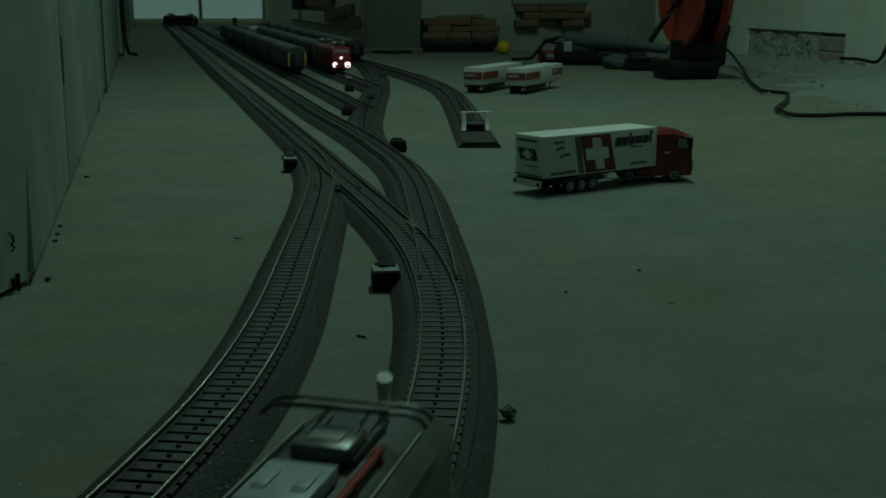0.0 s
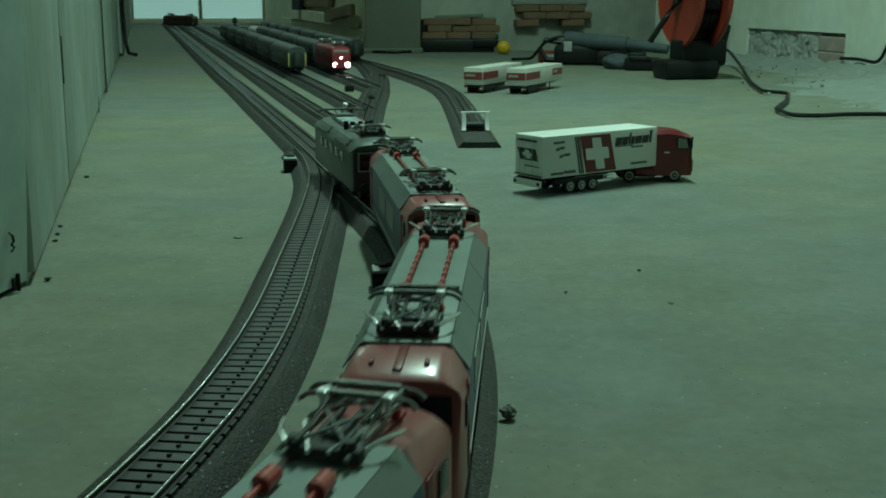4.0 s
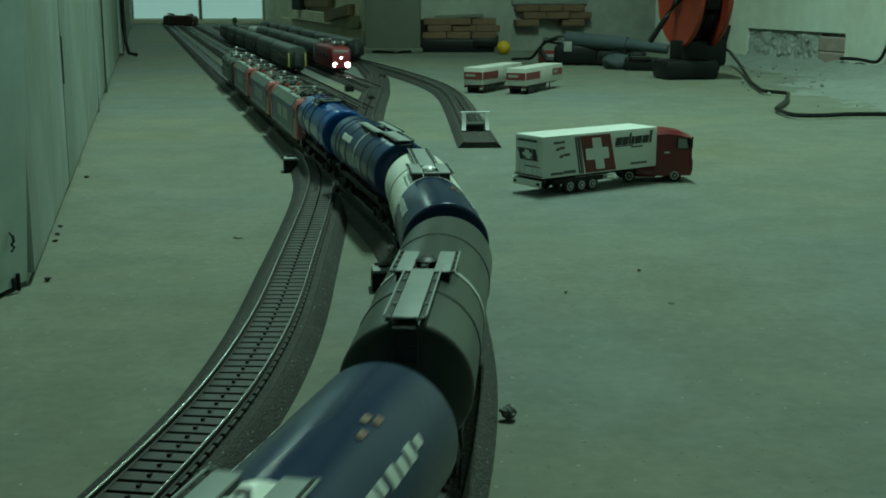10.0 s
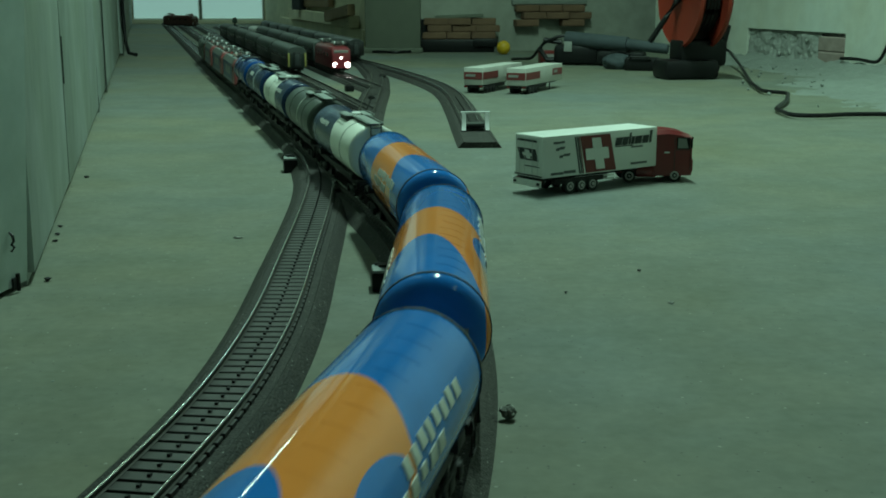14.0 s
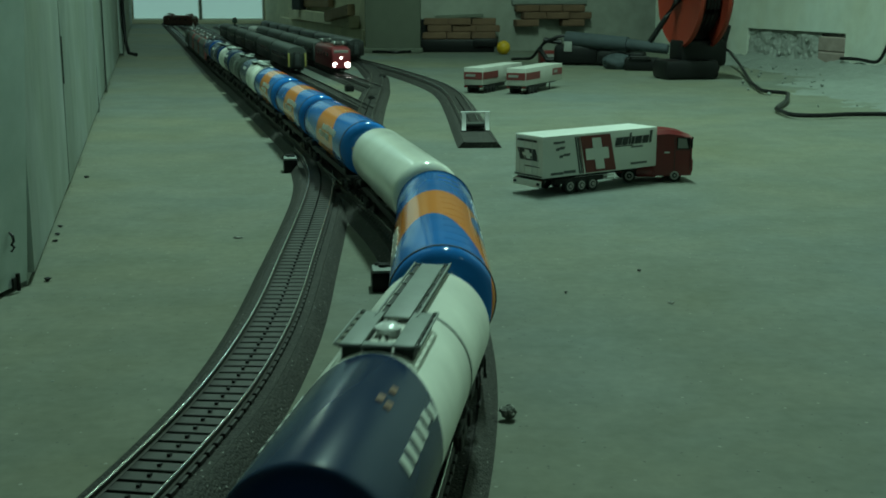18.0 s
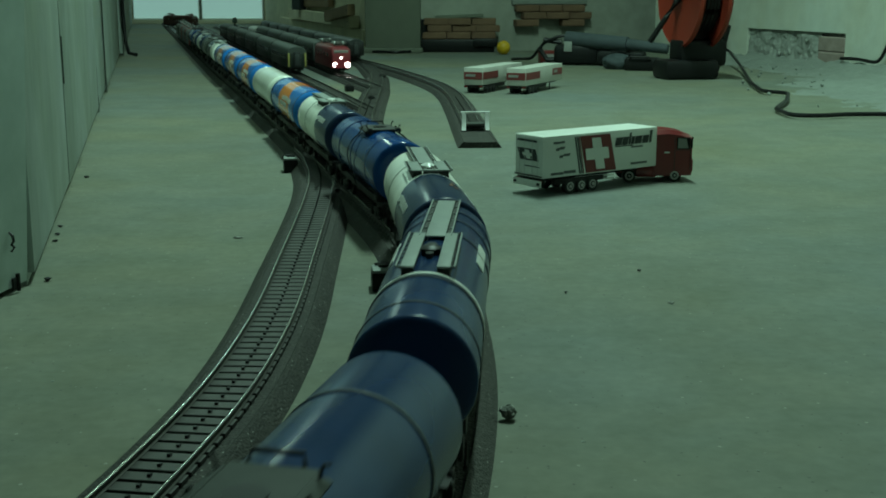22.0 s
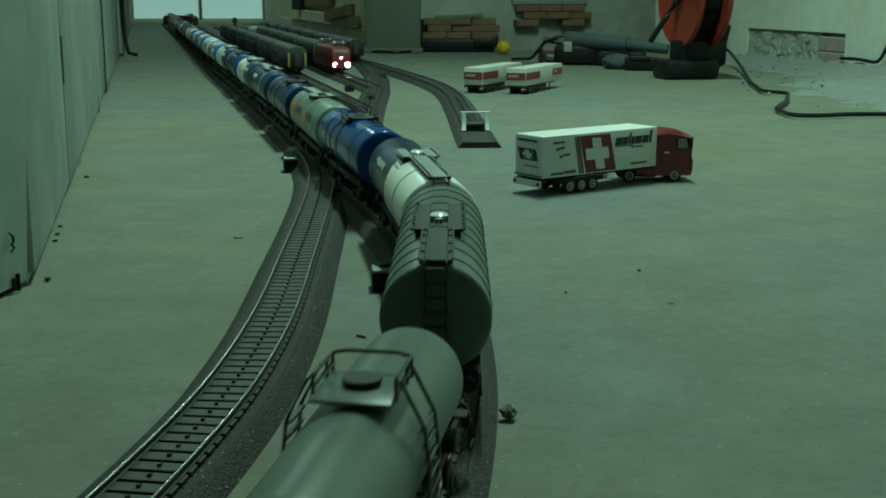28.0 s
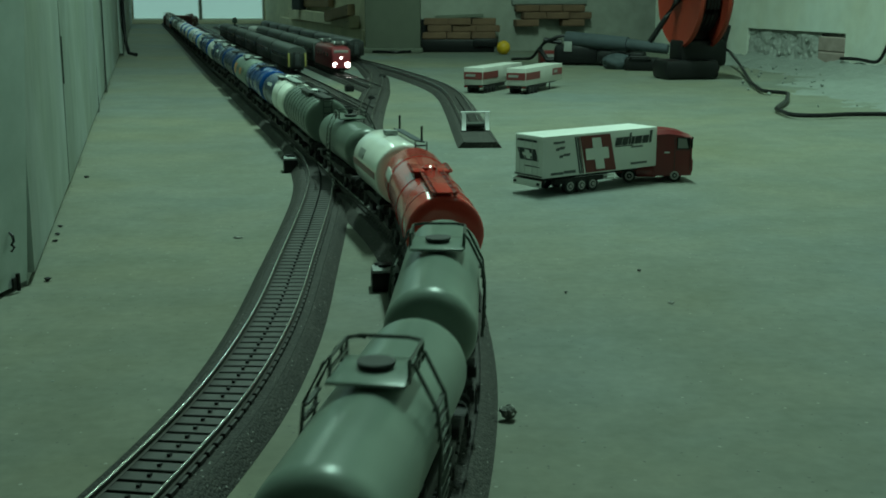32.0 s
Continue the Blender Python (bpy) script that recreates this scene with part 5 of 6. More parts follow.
box(bm, (0, 0.010, 0.0122), (0.0200, 0.0200, 0.0016), 0.0004)
part("foot_plate", bm, "panto", stop)
stop.matrix_basis = pose(0.0330, 1.2120, 0, 0, 0, 3)


# ================= stabled trains =================
def on_far_line(shift, y):
    return Matrix.Translation((0.1553 + shift / 0.969 + SLANT * y, y, 0)) @ Matrix.Rotation(math.atan(-SLANT), 4, "Z")


def coach(label, body="coach", roof="coach_roof", doors="yellow", length=0.268, tall=1.0):
    w = thing("railway_coach", label, "coach", "stabled vehicles")
    hl = length / 2 - 0.005
    zs, zt = 0.0430 * tall, 0.0555 * tall
    bm = bmesh.new()
    box(bm, (0, 0, (0.0190 + zs) / 2), (0.0330, 2 * hl, zs - 0.0190), 0.0008)
    b = part("body", bm, body, w)
    bm = bmesh.new()
    loft(bm, [[(0.0167 * math.sin(radians(a)) * k, y, zs - 0.0003 + (zt - zs) * max(0, math.cos(radians(a))) ** 0.7 * k2) for a in range(-90, 91, 18)]
              for y, k, k2 in ((-hl, 0.98, 0.90), (-hl + 0.004, 1.0, 1.0), (hl - 0.004, 1.0, 1.0), (hl, 0.98, 0.90))])
    part("roof", bm, roof, w)
    for s in (-1, 1):
        for i in range(11):
            bm = bmesh.new()
            box(bm, (s * 0.0166, -hl + 0.030 + i * (2 * hl - 0.060) / 10, 0.0365 * tall), (0.0004, 0.0150, 0.0085), 0.0001)
            part("window", bm, "glass", b)
        for q in (-1, 1):
            bm = bmesh.new()
            box(bm, (s * 0.0166, q * (hl - 0.008), 0.0320), (0.0005, 0.0085, 0.0230), 0.0001)
            part("door", bm, body, b)
            bm = bmesh.new()
            box(bm, (s * 0.0142, q * (hl + 0.0004), 0.0325), (0.0030, 0.0012, 0.0230), 0.0003)
            part("end_post", bm, doors, b)
    for q in (-1, 1):
        bm = bmesh.new()
        box(bm, (0, q * (hl + 0.0016), 0.0330), (0.0120, 0.0040, 0.0260), 0.0015)
        part("gangway", bm, "rubber", b)
        bm = bmesh.new()
        box(bm, (0, q * (hl + 0.0038), 0.0330), (0.0080, 0.0006, 0.0200), 0.0002)
        part("gangway_door", bm, "print_dark", b)
        bogie(w, q * (hl - 0.038), 0.0280, 0.0053)
    bm = bmesh.new()
    box(bm, (0, 0, 0.0165), (0.0240, length * 0.5, 0.0060), 0.0008)
    box(bm, (0, 0, 0.0198), (0.0290, length - 0.016, 0.0030), 0.0003)
    part("underframe", bm, "under", w)
    return w


def shunter(label, paint, lit):
    """A compact hooded locomotive with a lit front."""
    w = thing("electric_locomotive", label, "locomotive", "stabled vehicles")
    bm = bmesh.new()
    loft(bm, [hull(y, 0.0168, 0.0180, zt - 0.004, zt, 0.0120, i) for y, zt, i in ((-0.0990, 0.0420, 0.0020), (-0.0955, 0.0505, 0.0004), (-0.0900, 0.0535, 0), (0.0900, 0.0535, 0), (0.0955, 0.0505, 0.0004), (0.0990, 0.0420, 0.0020))])
    b = part("body", bm, paint, w)
    bm = bmesh.new()
    box(bm, (0, 0, 0.0538), (0.0210, 0.160, 0.0014), 0.0004)
    part("roof", bm, "dark_red", w)
    for q in (-1, 1):
        bm = bmesh.new()
        box(bm, (0, q * 0.0978, 0.0440), (0.0250, 0.0016, 0.0075), 0.0004, Matrix.Rotation(q * radians(-22), 4, "X"))
        part("windscreen", bm, "print_grey" if q < 0 else "glass", b)
        for x, z, r in ((-0.0108, 0.0235, 0.0040), (0.0108, 0.0235, 0.0044), (0.0, 0.0355, 0.0016)):
            bm = bmesh.new()
            cyl(bm, (x, q * 0.0985, z), (x, q * 0.1002, z), r, 14)
            part("headlight", bm, "lamp_white" if (lit and q < 0) else "print_grey", b)
        bogie(w, q * 0.0560, 0.0320, 0.0070)
        pantograph(w, q * 0.062, 0.0545, q)
    for s in (-1, 1):
        for i in range(4):
            bm = bmesh.new()
            box(bm, (s * 0.01685, -0.054 + i * 0.036, 0.0390), (0.0004, 0.0160, 0.0065), 0.0001)
            part("side_window", bm, "glass", b)
    bm = bmesh.new()
    box(bm, (0, 0, 0.0165), (0.0270, 0.190, 0.0050), 0.0006)
    part("underframe", bm, "under", w)
    buffers(w, 0.1060, 0.0225)
    return w


red_loco = shunter("dark red electric locomotive with lit headlights, stabled on a siding", "static_red", True)
red_loco.matrix_basis = on_far_line(0.190, 2.150)
back_loco = shunter("dark red electric locomotive standing far down the hall", "loco_face", False)
back_loco.matrix_basis = on_far_line(0.0350, 4.95) @ Matrix.Rotation(radians(34), 4, "Z")
coaches = coach("dark green railway coach with grey roof and yellow doors")
coaches.matrix_basis = on_far_line(0.115, 2.165)
plain = coach("dark railway coach with black ends", "coach", "coach_roof", "print_dark")
plain.matrix_basis = on_far_line(0.190, 2.395)
for i in range(1, 6):
    copy_thing(plain, on_far_line(0.115, 2.165 + i * 0.266))
for i in range(1, 4):
    copy_thing(plain, on_far_line(0.190, 2.395 + i * 0.266))
pale = coach("pale grey goods van", "print_grey", "print_white", "print_grey", 0.20, 0.9)
pale.matrix_basis = on_far_line(0.190, 3.46)
dark_van = coach("black goods van with dark roof", "under", "print_dark", "under", 0.24, 0.95)
dark_van.matrix_basis = on_far_line(0.285, 2.56)
for i in range(1, 7):
    copy_thing(dark_van, on_far_line(0.285, 2.56 + i * 0.242))
lantern = thing("track_lantern", "small dark green lantern beside the far tracks", "lantern")
bm = bmesh.new()
box(bm, (0, 0, 0.004), (0.020, 0.020, 0.008), 0.002)
cyl(bm, (0, 0, 0.008), (0, 0, 0.018), 0.004, 10)
part("foot", bm, "under", lantern)
bm = bmesh.new()
cyl(bm, (0, 0, 0.018), (0, 0, 0.036), 0.0115, 14, 0.0095)
cyl(bm, (0, 0, 0.036), (0, 0, 0.041), 0.0105, 14, 0.004)
part("housing", bm, "loco_green", lantern)
lantern.matrix_basis = pose(-0.895, 5.20, 0)


# ================= lorry and trailers =================
def truck_wheel(parent, x, y, r=0.0051, wide=0.0040, rim="rim"):
    bm = bmesh.new()
    cyl(bm, (x - wide / 2, y, r), (x + wide / 2, y, r), r, 22)
    wh = part("wheel", bm, "rubber", parent)
    s = 1 if x > 0 else -1
    bm = bmesh.new()
    cyl(bm, (x + s * wide * 0.45, y, r), (x + s * wide * 0.56, y, r), r * 0.62, 18)
    cyl(bm, (x + s * wide * 0.5, y, r), (x + s * wide * 0.72, y, r), r * 0.24, 10)
    part("rim", bm, rim, wh)
    bm = bmesh.new()
    cyl(bm, (x + s * wide * 0.53, y, r), (x + s * wide * 0.60, y, r), r * 0.44, 14)
    part("hub_ring", bm, "print_dark", wh)


def bars(parent, name, rows, x, material, wall="side"):
    """Flat print on a trailer: rows of (from, to, low, high, slant)."""
    for a, b, z0, z1, sl in rows:
        bm = bmesh.new()
        if wall == "side":
            q = [(x, a + sl, z0), (x, b + sl, z0), (x, b, z1), (x, a, z1)]
            o = Vector((0.0002 if x > 0 else -0.0002, 0, 0))
        else:
            q = [(a + sl, x, z0), (b + sl, x, z0), (b, x, z1), (a, x, z1)]
            o = Vector((0, -0.0002, 0))
        loft(bm, [[Vector(p) - o for p in q], [Vector(p) + o for p in q]])
        part(name, bm, material, parent)


def semi_trailer(t, length, wide, z0, z1, wheels, legs=False, paint="trailer_white", r=0.0051):
    hw = wide / 2
    bm = bmesh.new()
    box(bm, (0, length / 2, (z0 + z1) / 2), (wide, length, z1 - z0), 0.0007)
    b = part("box", bm, paint, t)
    bm = bmesh.new()
    box(bm, (0, length * 0.5, z0 - 0.0016), (wide * 0.42, length * 0.92, 0.0030), 0.0004)
    box(bm, (0, 0.0025, z0 - 0.0024), (wide * 0.96, 0.0030, 0.0034), 0.0004)
    ch = part("chassis", bm, "under", t)
    for s in (-1, 1):
        bm = bmesh.new()
        box(bm, (s * (hw - 0.0010), length * 0.33, z0 - 0.0035), (0.0008, length * 0.46, 0.0040), 0.0002)
        part("side_guard", bm, "under", ch)
        bm = bmesh.new()
        box(bm, (s * hw * 0.80, -0.0001, z0 - 0.0024), (wide * 0.16, 0.0012, 0.0022), 0.0002)
        part("tail_light", bm, "dark_red", ch)
        for y in wheels:
            truck_wheel(t, s * (hw - 0.0022), y, r, rim="under" if legs else "rim")
        if legs:
            bm = bmesh.new()
            cyl(bm, (s * hw * 0.62, length * 0.74, 0.0008), (s * hw * 0.62, length * 0.74, z0), 0.0009, 8)
            cyl(bm, (s * hw * 0.62, length * 0.74, 0.0), (s * hw * 0.62, length * 0.74, 0.0010), 0.0020, 10)
            part("landing_leg", bm, "under", t)
    return b


lorry = thing("articulated_lorry", "white trailer with red cross print behind a dark red lorry cab", "lorry")
TL, TW, Z0, Z1 = 0.1155, 0.0310, 0.0128, 0.0432
load = semi_trailer(lorry, TL, TW, Z0, Z1, (0.0272, 0.0384, 0.0494))
for s in (-1, 1):
    x = s * (TW / 2 + 0.0002)
    bars(load, "print_stripe", [(0.0302, 0.0314, Z0 + 0.001, Z1 - 0.002, 0.0055), (0.0324, 0.0334, Z0 + 0.001, Z1 - 0.002, 0.0055)], x, "print_dark")
    bars(load, "print_stripe", [(0.0342, 0.0347, Z0 + 0.001, Z1 - 0.002, 0.0055)], x, "trailer_red")
    bars(load, "print_panel", [(0.0354, 0.0655, Z0 + 0.001, Z1 - 0.002, 0.0070)], x, "trailer_red")
    x2 = s * (TW / 2 + 0.0006)
    bars(load, "print_cross", [(0.0468, 0.0556, Z0 + 0.0030, Z1 - 0.0040, 0.0052), ], x2, "trailer_white")
    bars(load, "print_cross", [(0.0402, 0.0630, Z0 + 0.0105, Z0 + 0.0190, 0.0016)], x2 + s * 0.0003, "trailer_white")
    # heavy slanted house mark as plain shapes over an underline
    marks = ((0.0722, 0.0786, 0.0), (0.0794, 0.0852, 0.0), (0.0862, 0.0880, 0.0030), (0.0886, 0.0916, 0.0), (0.0926, 0.0994, 0.0), (0.1004, 0.1066, 0.0), (0.1078, 0.1102, 0.0034))
    bars(load, "print_lettering", [(a, b, 0.0318, 0.0376 + up, -0.0012) for a, b, up in marks] + [(0.0716, 0.0900, 0.0306, 0.0313, 0.0)], x, "print_dark")
    bars(load, "small_lettering", [(0.0880, 0.1000, 0.0290, 0.0302, 0), (0.0880, 0.1050, 0.0162, 0.0178, 0), (0.0100, 0.0168, 0.0372, 0.0388, 0), (0.0172, 0.0205, 0.0374, 0.0390, 0), (0.0130, 0.0162, 0.0322, 0.0342, -0.0010),
                                   (0.0166, 0.0212, 0.0330, 0.0348, -0.0010), (0.0165, 0.0198, 0.0268, 0.0288, -0.0010), (0.0202, 0.0262, 0.0278, 0.0296, -0.0010), (0.0080, 0.0196, 0.0146, 0.0164, 0), (0.0204, 0.0318, 0.0150, 0.0170, 0)], x, "print_dim")
bars(load, "print_lettering", [(-0.0125, 0.0090, 0.0385, 0.0400, 0), (-0.0040, 0.0120, 0.0205, 0.0212, 0)], -0.0003, "print_dark", "rear")
bars(load, "print_panel", [(-0.0125, 0.0075, 0.0250, 0.0335, 0.0035)], -0.0003, "print_dark", "rear")
bars(load, "print_cross", [(-0.0035, 0.0010, 0.0262, 0.0325, 0.0020), ], -0.0008, "trailer_white", "rear")
bars(load, "print_cross", [(-0.0060, 0.0042, 0.0282, 0.0304, 0.0008)], -0.0011, "trailer_white", "rear")
bm = bmesh.new()
for x in (-0.0103, -0.0042, 0.0042, 0.0103):
    cyl(bm, (x, -0.0004, 0.0150), (x, -0.0004, 0.0415), 0.00022, 6)
part("door_rods", bm, "trailer_white", lorry)
bm = bmesh.new()
box(bm, (0, -0.0004, 0.0141), (TW * 0.98, 0.0010, 0.0008))
part("rear_sill", bm, "print_dark", lorry)
bm = bmesh.new()
box(bm, (0, -0.0012, 0.0088), (TW * 0.98, 0.0014, 0.0048), 0.0003)
part("rear_bumper", bm, "trailer_white", lorry, "white rear bumper")
for s in (-1, 1):
    bm = bmesh.new()
    box(bm, (s * 0.0130, -0.0020, 0.0088), (0.0032, 0.0006, 0.0022), 0.0002)
    part("lamp", bm, "print_dark", lorry)

# the tractor stands at an angle under the trailer's nose
trailer_pose = pose(0.0622, 0.8570, 0, 0, 0, -54.05)
tractor_turn = trailer_pose.inverted() @ pose(0.1431, 0.9256, 0, 0, 0, -85.5)


def at_tractor(ob):
    ob.matrix_basis = tractor_turn
    return ob


bm = bmesh.new()
cw = 0.0140
loft(bm, [[(-cw + i, y, 0.0048), (-cw + i, y, zt - 0.003), (-cw + i + 0.003, y, zt), (cw - i - 0.003, y, zt), (cw - i, y, zt - 0.003), (cw - i, y, 0.0048)]
          for y, i, zt in ((0.0190, 0.0, 0.0396), (0.0300, 0.0, 0.0404), (0.0400, 0.0, 0.0390), (0.0465, 0.0003, 0.0368), (0.0492, 0.0010, 0.0345))])
cab = at_tractor(part("cab", bm, "truck_red", lorry, "dark red cab"))
bm = bmesh.new()
box(bm, (0, 0.016, 0.0085), (0.0150, 0.052, 0.0040), 0.0005)
for x in (-0.0110, 0.0110):
    box(bm, (x, 0.0135, 0.0084), (0.0052, 0.0165, 0.0090), 0.0012)
at_tractor(part("tractor_chassis", bm, "truck_red", lorry))
for s in (-1, 1):
    # side glass in flat pale grey, a painted reflection
    bm = bmesh.new()
    loft(bm, [[(s * (cw + d), 0.0375, 0.0262), (s * (cw + d), 0.0458, 0.0262), (s * (cw + d - 0.0002), 0.0440, 0.0335), (s * (cw + d), 0.0375, 0.0340)] for d in (0.0001, 0.0007)])
    part("cab_window", bm, "print_grey", cab, "side window painted pale as if reflecting")
    bm = bmesh.new()
    box(bm, (s * (cw + 0.0018), 0.0480, 0.0300), (0.0016, 0.0012, 0.0070), 0.0004)
    part("mirror", bm, "black", cab)
    bm = bmesh.new()
    box(bm, (s * (cw + 0.0001), 0.0290, 0.0230), (0.0003, 0.0040, 0.0012))
    part("door_badge", bm, "trailer_white", cab)
    bm = bmesh.new()
    for yy in (0.0352, 0.0476):
        box(bm, (s * (cw + 0.0001), yy, 0.0215), (0.0003, 0.0004, 0.0250))
    box(bm, (s * (cw + 0.0001), 0.0414, 0.0248), (0.0003, 0.0120, 0.0004))
    part("door_seam", bm, "print_dark", cab)
    bm = bmesh.new()
    box(bm, (s * (cw + 0.0001), 0.0418, 0.0300), (0.0002, 0.0106, 0.0090), 0.0001)
    part("window_frame", bm, "black", cab)
    bm = bmesh.new()
    for zz in (0.0078, 0.0102):
        box(bm, (s * (TW / 2 - 0.0002), 0.0655, zz), (0.0008, 0.0110, 0.0012), 0.0002)
    part("side_guard_panel", bm, "trailer_white", lorry)
    for y in (0.0, 0.0357):
        bm = bmesh.new()
        cyl(bm, (s * 0.0095, y, 0.0051), (s * 0.0137, y, 0.0051), 0.0051, 22)
        wh = at_tractor(part("wheel", bm, "rubber", lorry))
        bm = bmesh.new()
        cyl(bm, (s * 0.0136, y, 0.0051), (s * 0.0142, y, 0.0051), 0.0033, 18)
        cyl(bm, (s * 0.0138, y, 0.0051), (s * 0.0148, y, 0.0051), 0.0008, 10)
        part("rim", bm, "rim", wh)
        bm = bmesh.new()
        cyl(bm, (s * 0.0140, y, 0.0051), (s * 0.0144, y, 0.0051), 0.0022, 14)
        part("hub_ring", bm, "print_dark", wh)
bm = bmesh.new()
box(bm, (0, 0.0492, 0.0300), (0.0240, 0.0012, 0.0090), 0.0004, Matrix.Rotation(radians(-8), 4, "X"))
part("windscreen", bm, "glass", cab)
bm = bmesh.new()
box(bm, (0, 0.0494, 0.0125), (0.0250, 0.0020, 0.0100), 0.0006)
part("bumper", bm, "truck_red", cab)
lorry.matrix_basis = trailer_pose


def parked_trailer(label, x, y, rz):
    t = thing("semi_trailer", label, "trailer", "parked trailers")
    long = 0.156
    b = semi_trailer(t, long, 0.0300, 0.0125, 0.0375, (0.018, 0.031, 0.044), legs=True, paint="trailer_grey", r=0.0058)
    for s in (-1, 1):
        xx = s * 0.0152
        bars(b, "print_panel", [(0.001, 0.058, 0.0205, 0.0310, 0.0), (0.112, long - 0.002, 0.0215, 0.0315, 0.0)], xx, "trailer_pink")
        bars(b, "print_lettering", [(0.118, 0.132, 0.0250, 0.0290, -0.001)], s * 0.0157, "print_grey")
    bars(b, "print_panel", [(-0.0145, 0.0145, 0.0205, 0.0310, 0.0)], -0.0003, "trailer_pink", "rear")
    bars(b, "print_lettering", [(-0.0110, 0.0040, 0.0245, 0.0280, -0.001)], -0.0008, "print_grey", "rear")
    t.matrix_basis = pose(x, y, 0, 0, 0, rz)


parked_trailer("white box trailer with dark red panels on its landing legs", 0.1054, 1.7260, -25)
parked_trailer("white box trailer with dark red panels behind another", 0.0440, 1.7440, -25)

# ================= hall: walls, doors and clutter =================
# upright boards of the left wall
cuts = [0.581, 0.87, 1.46, 1.754, 2.795, 3.7, 5.75]
wall = bpy.data.objects["wall_left"]
ang = math.atan(0.2474)
for i, (a, b) in enumerate(zip(cuts, cuts[1:])):
    bm = bmesh.new()
    n = (b - a) / math.cos(ang)
    proud = (0.0040, 0.0046, 0.0040, 0.0055, 0.0140, 0.0100)[i]
    low = (0.001, 0.0008, 0.0015, 0.001, 0.001, 0.001)[i]
    box(bm, (proud / 2, 0, (HIGH + low) / 2), (proud, n - 0.0012, HIGH - low - 0.01), 0.0004)
    ob = part("board", bm, "wall", wall)
    m = (a + b) / 2
    if i:
        bm = bmesh.new()
        gap, z0, z1 = ((0.0006, 0.078, 0.112), (0.0010, 0.0, 0.055), (0.0042, 0.0, 0.50), (0.003, 0.0, 0.5), (0.003, 0.0, 1.0))[i - 1]
        box(bm, (proud + 0.0004, -n / 2, (z0 + z1) / 2 + 0.001), (0.0008, gap, z1 - z0), 0)
        if i > 1:
            box(bm, (proud + 0.0005, -n / 2 + 0.010, 0.008), (0.0008, 0.018, 0.014), 0.0003, Matrix.Rotation(radians(28), 4, "X"))
        jn = part("joint_strip", bm, "crack", wall)
        jn.matrix_basis = Matrix.Translation((left_x(m), m, 0)) @ Matrix.Rotation(ang, 4, "Z")
    ob.matrix_basis = Matrix.Translation((left_x(m), m, 0)) @ Matrix.Rotation(ang, 4, "Z")
# black cable that runs down the wall and turns along the floor
pipe = thing("wall_cable", "black cable running down the boarded wall", "cable")
bm = bmesh.new()
px, py = left_x(2.79) + 0.018, 2.79
tube(bm, [(px, py, 1.9), (px, py, 1.0), (px + 0.001, py, 0.4), (px, py, 0.10), (px + 0.003, py, 0.030), (px + 0.012, py - 0.010, 0.008), (px + 0.034, py - 0.03, 0.005)], 0.0042, 8)
part("lead", bm, "black", pipe)
bm = bmesh.new()
box(bm, (px - 0.003, py, 0.5), (0.010, 0.012, 0.004))
part("clip", bm, "grey", pipe)
bolt = thing("door_hinge", "dark iron hinge at the door leaf's foot", "hinge")
bm = bmesh.new()
cyl(bm, (0, 0, 0.001), (0, 0, 0.0095), 0.0011, 10)
box(bm, (-0.0006, -0.0024, 0.0050), (0.0012, 0.0040, 0.0060), 0.0004)
part("knuckle", bm, "black", bolt)
bolt.matrix_basis = pose(-0.2078, 0.5650, 0, 0, 0, -10)
hook = thing("wall_hook", "small black iron hook on the door leaf", "hook")
bm = bmesh.new()
tube(bm, [(0, 0, 0.0310), (0.0018, -0.001, 0.0296), (0.0022, -0.001, 0.0268), (0.0006, 0.0, 0.0250), (0.0020, 0.0, 0.0236), (0.0004, 0, 0.0215)], 0.0007, 6)
part("iron", bm, "black", hook)
hook.matrix_basis = pose(-0.2085, 0.5600, 0, 0, 0, 0)

# dirt gathered along the foot of the left wall
bm = bmesh.new()
ring = []
for i in range(260):
    y = 0.585 + i * 0.0085
    n1 = max(0.0, 0.9 * noise.noise((y * 9, 1.7, 0)) + 0.5 * noise.noise((y * 31, 4.1, 0)))
    x = left_x(y) + 0.0040
    ring.append([bm.verts.new(p) for p in ((x - 0.012, y, -0.003), (x - 0.006, y, -0.002 + 0.0075 * n1), (x - 0.0004 + 0.0046 * n1, y, -0.0002 + 0.0014 * n1), (x + 0.0058 * n1, y, -0.003))])
ring_faces(bm, ring)
tagged(finish("wall_foot_dirt", bm, "foot_dirt"), "brown dirt gathered along the foot of the wall", "dirt", kind="stuff")

# white double door at the far end
fd = thing("double_door", "white lacquered double door across the hall's far end", "door", kind="structure")
for i, (xa, xb) in enumerate(((-1.468, -1.152), (-1.144, -0.850))):
    bm = bmesh.new()
    box(bm, ((xa + xb) / 2, 0, 0.92), (xb - xa, 0.022, 1.80), 0.003)
    lf = part("door_leaf", bm, "white_door", fd)
    bm = bmesh.new()
    for z0, z1 in ((0.026, 0.91), (1.0, 1.70)):
        box(bm, ((xa + xb) / 2, -0.0125, (z0 + z1) / 2), (xb - xa - 0.012, 0.006, z1 - z0), 0.002)
    part("frosted_pane", bm, "frosted", lf, "frosted pane with daylight behind")
    bm = bmesh.new()
    cyl(bm, (xb - 0.04 if i == 0 else xa + 0.04, -0.011, 0.95), (xb - 0.04 if i == 0 else xa + 0.04, -0.05, 0.95), 0.008, 10)
    part("handle", bm, "chrome", lf)
bm = bmesh.new()
box(bm, (-1.478, 0, 0.93), (0.012, 0.05, 1.86), 0.002)
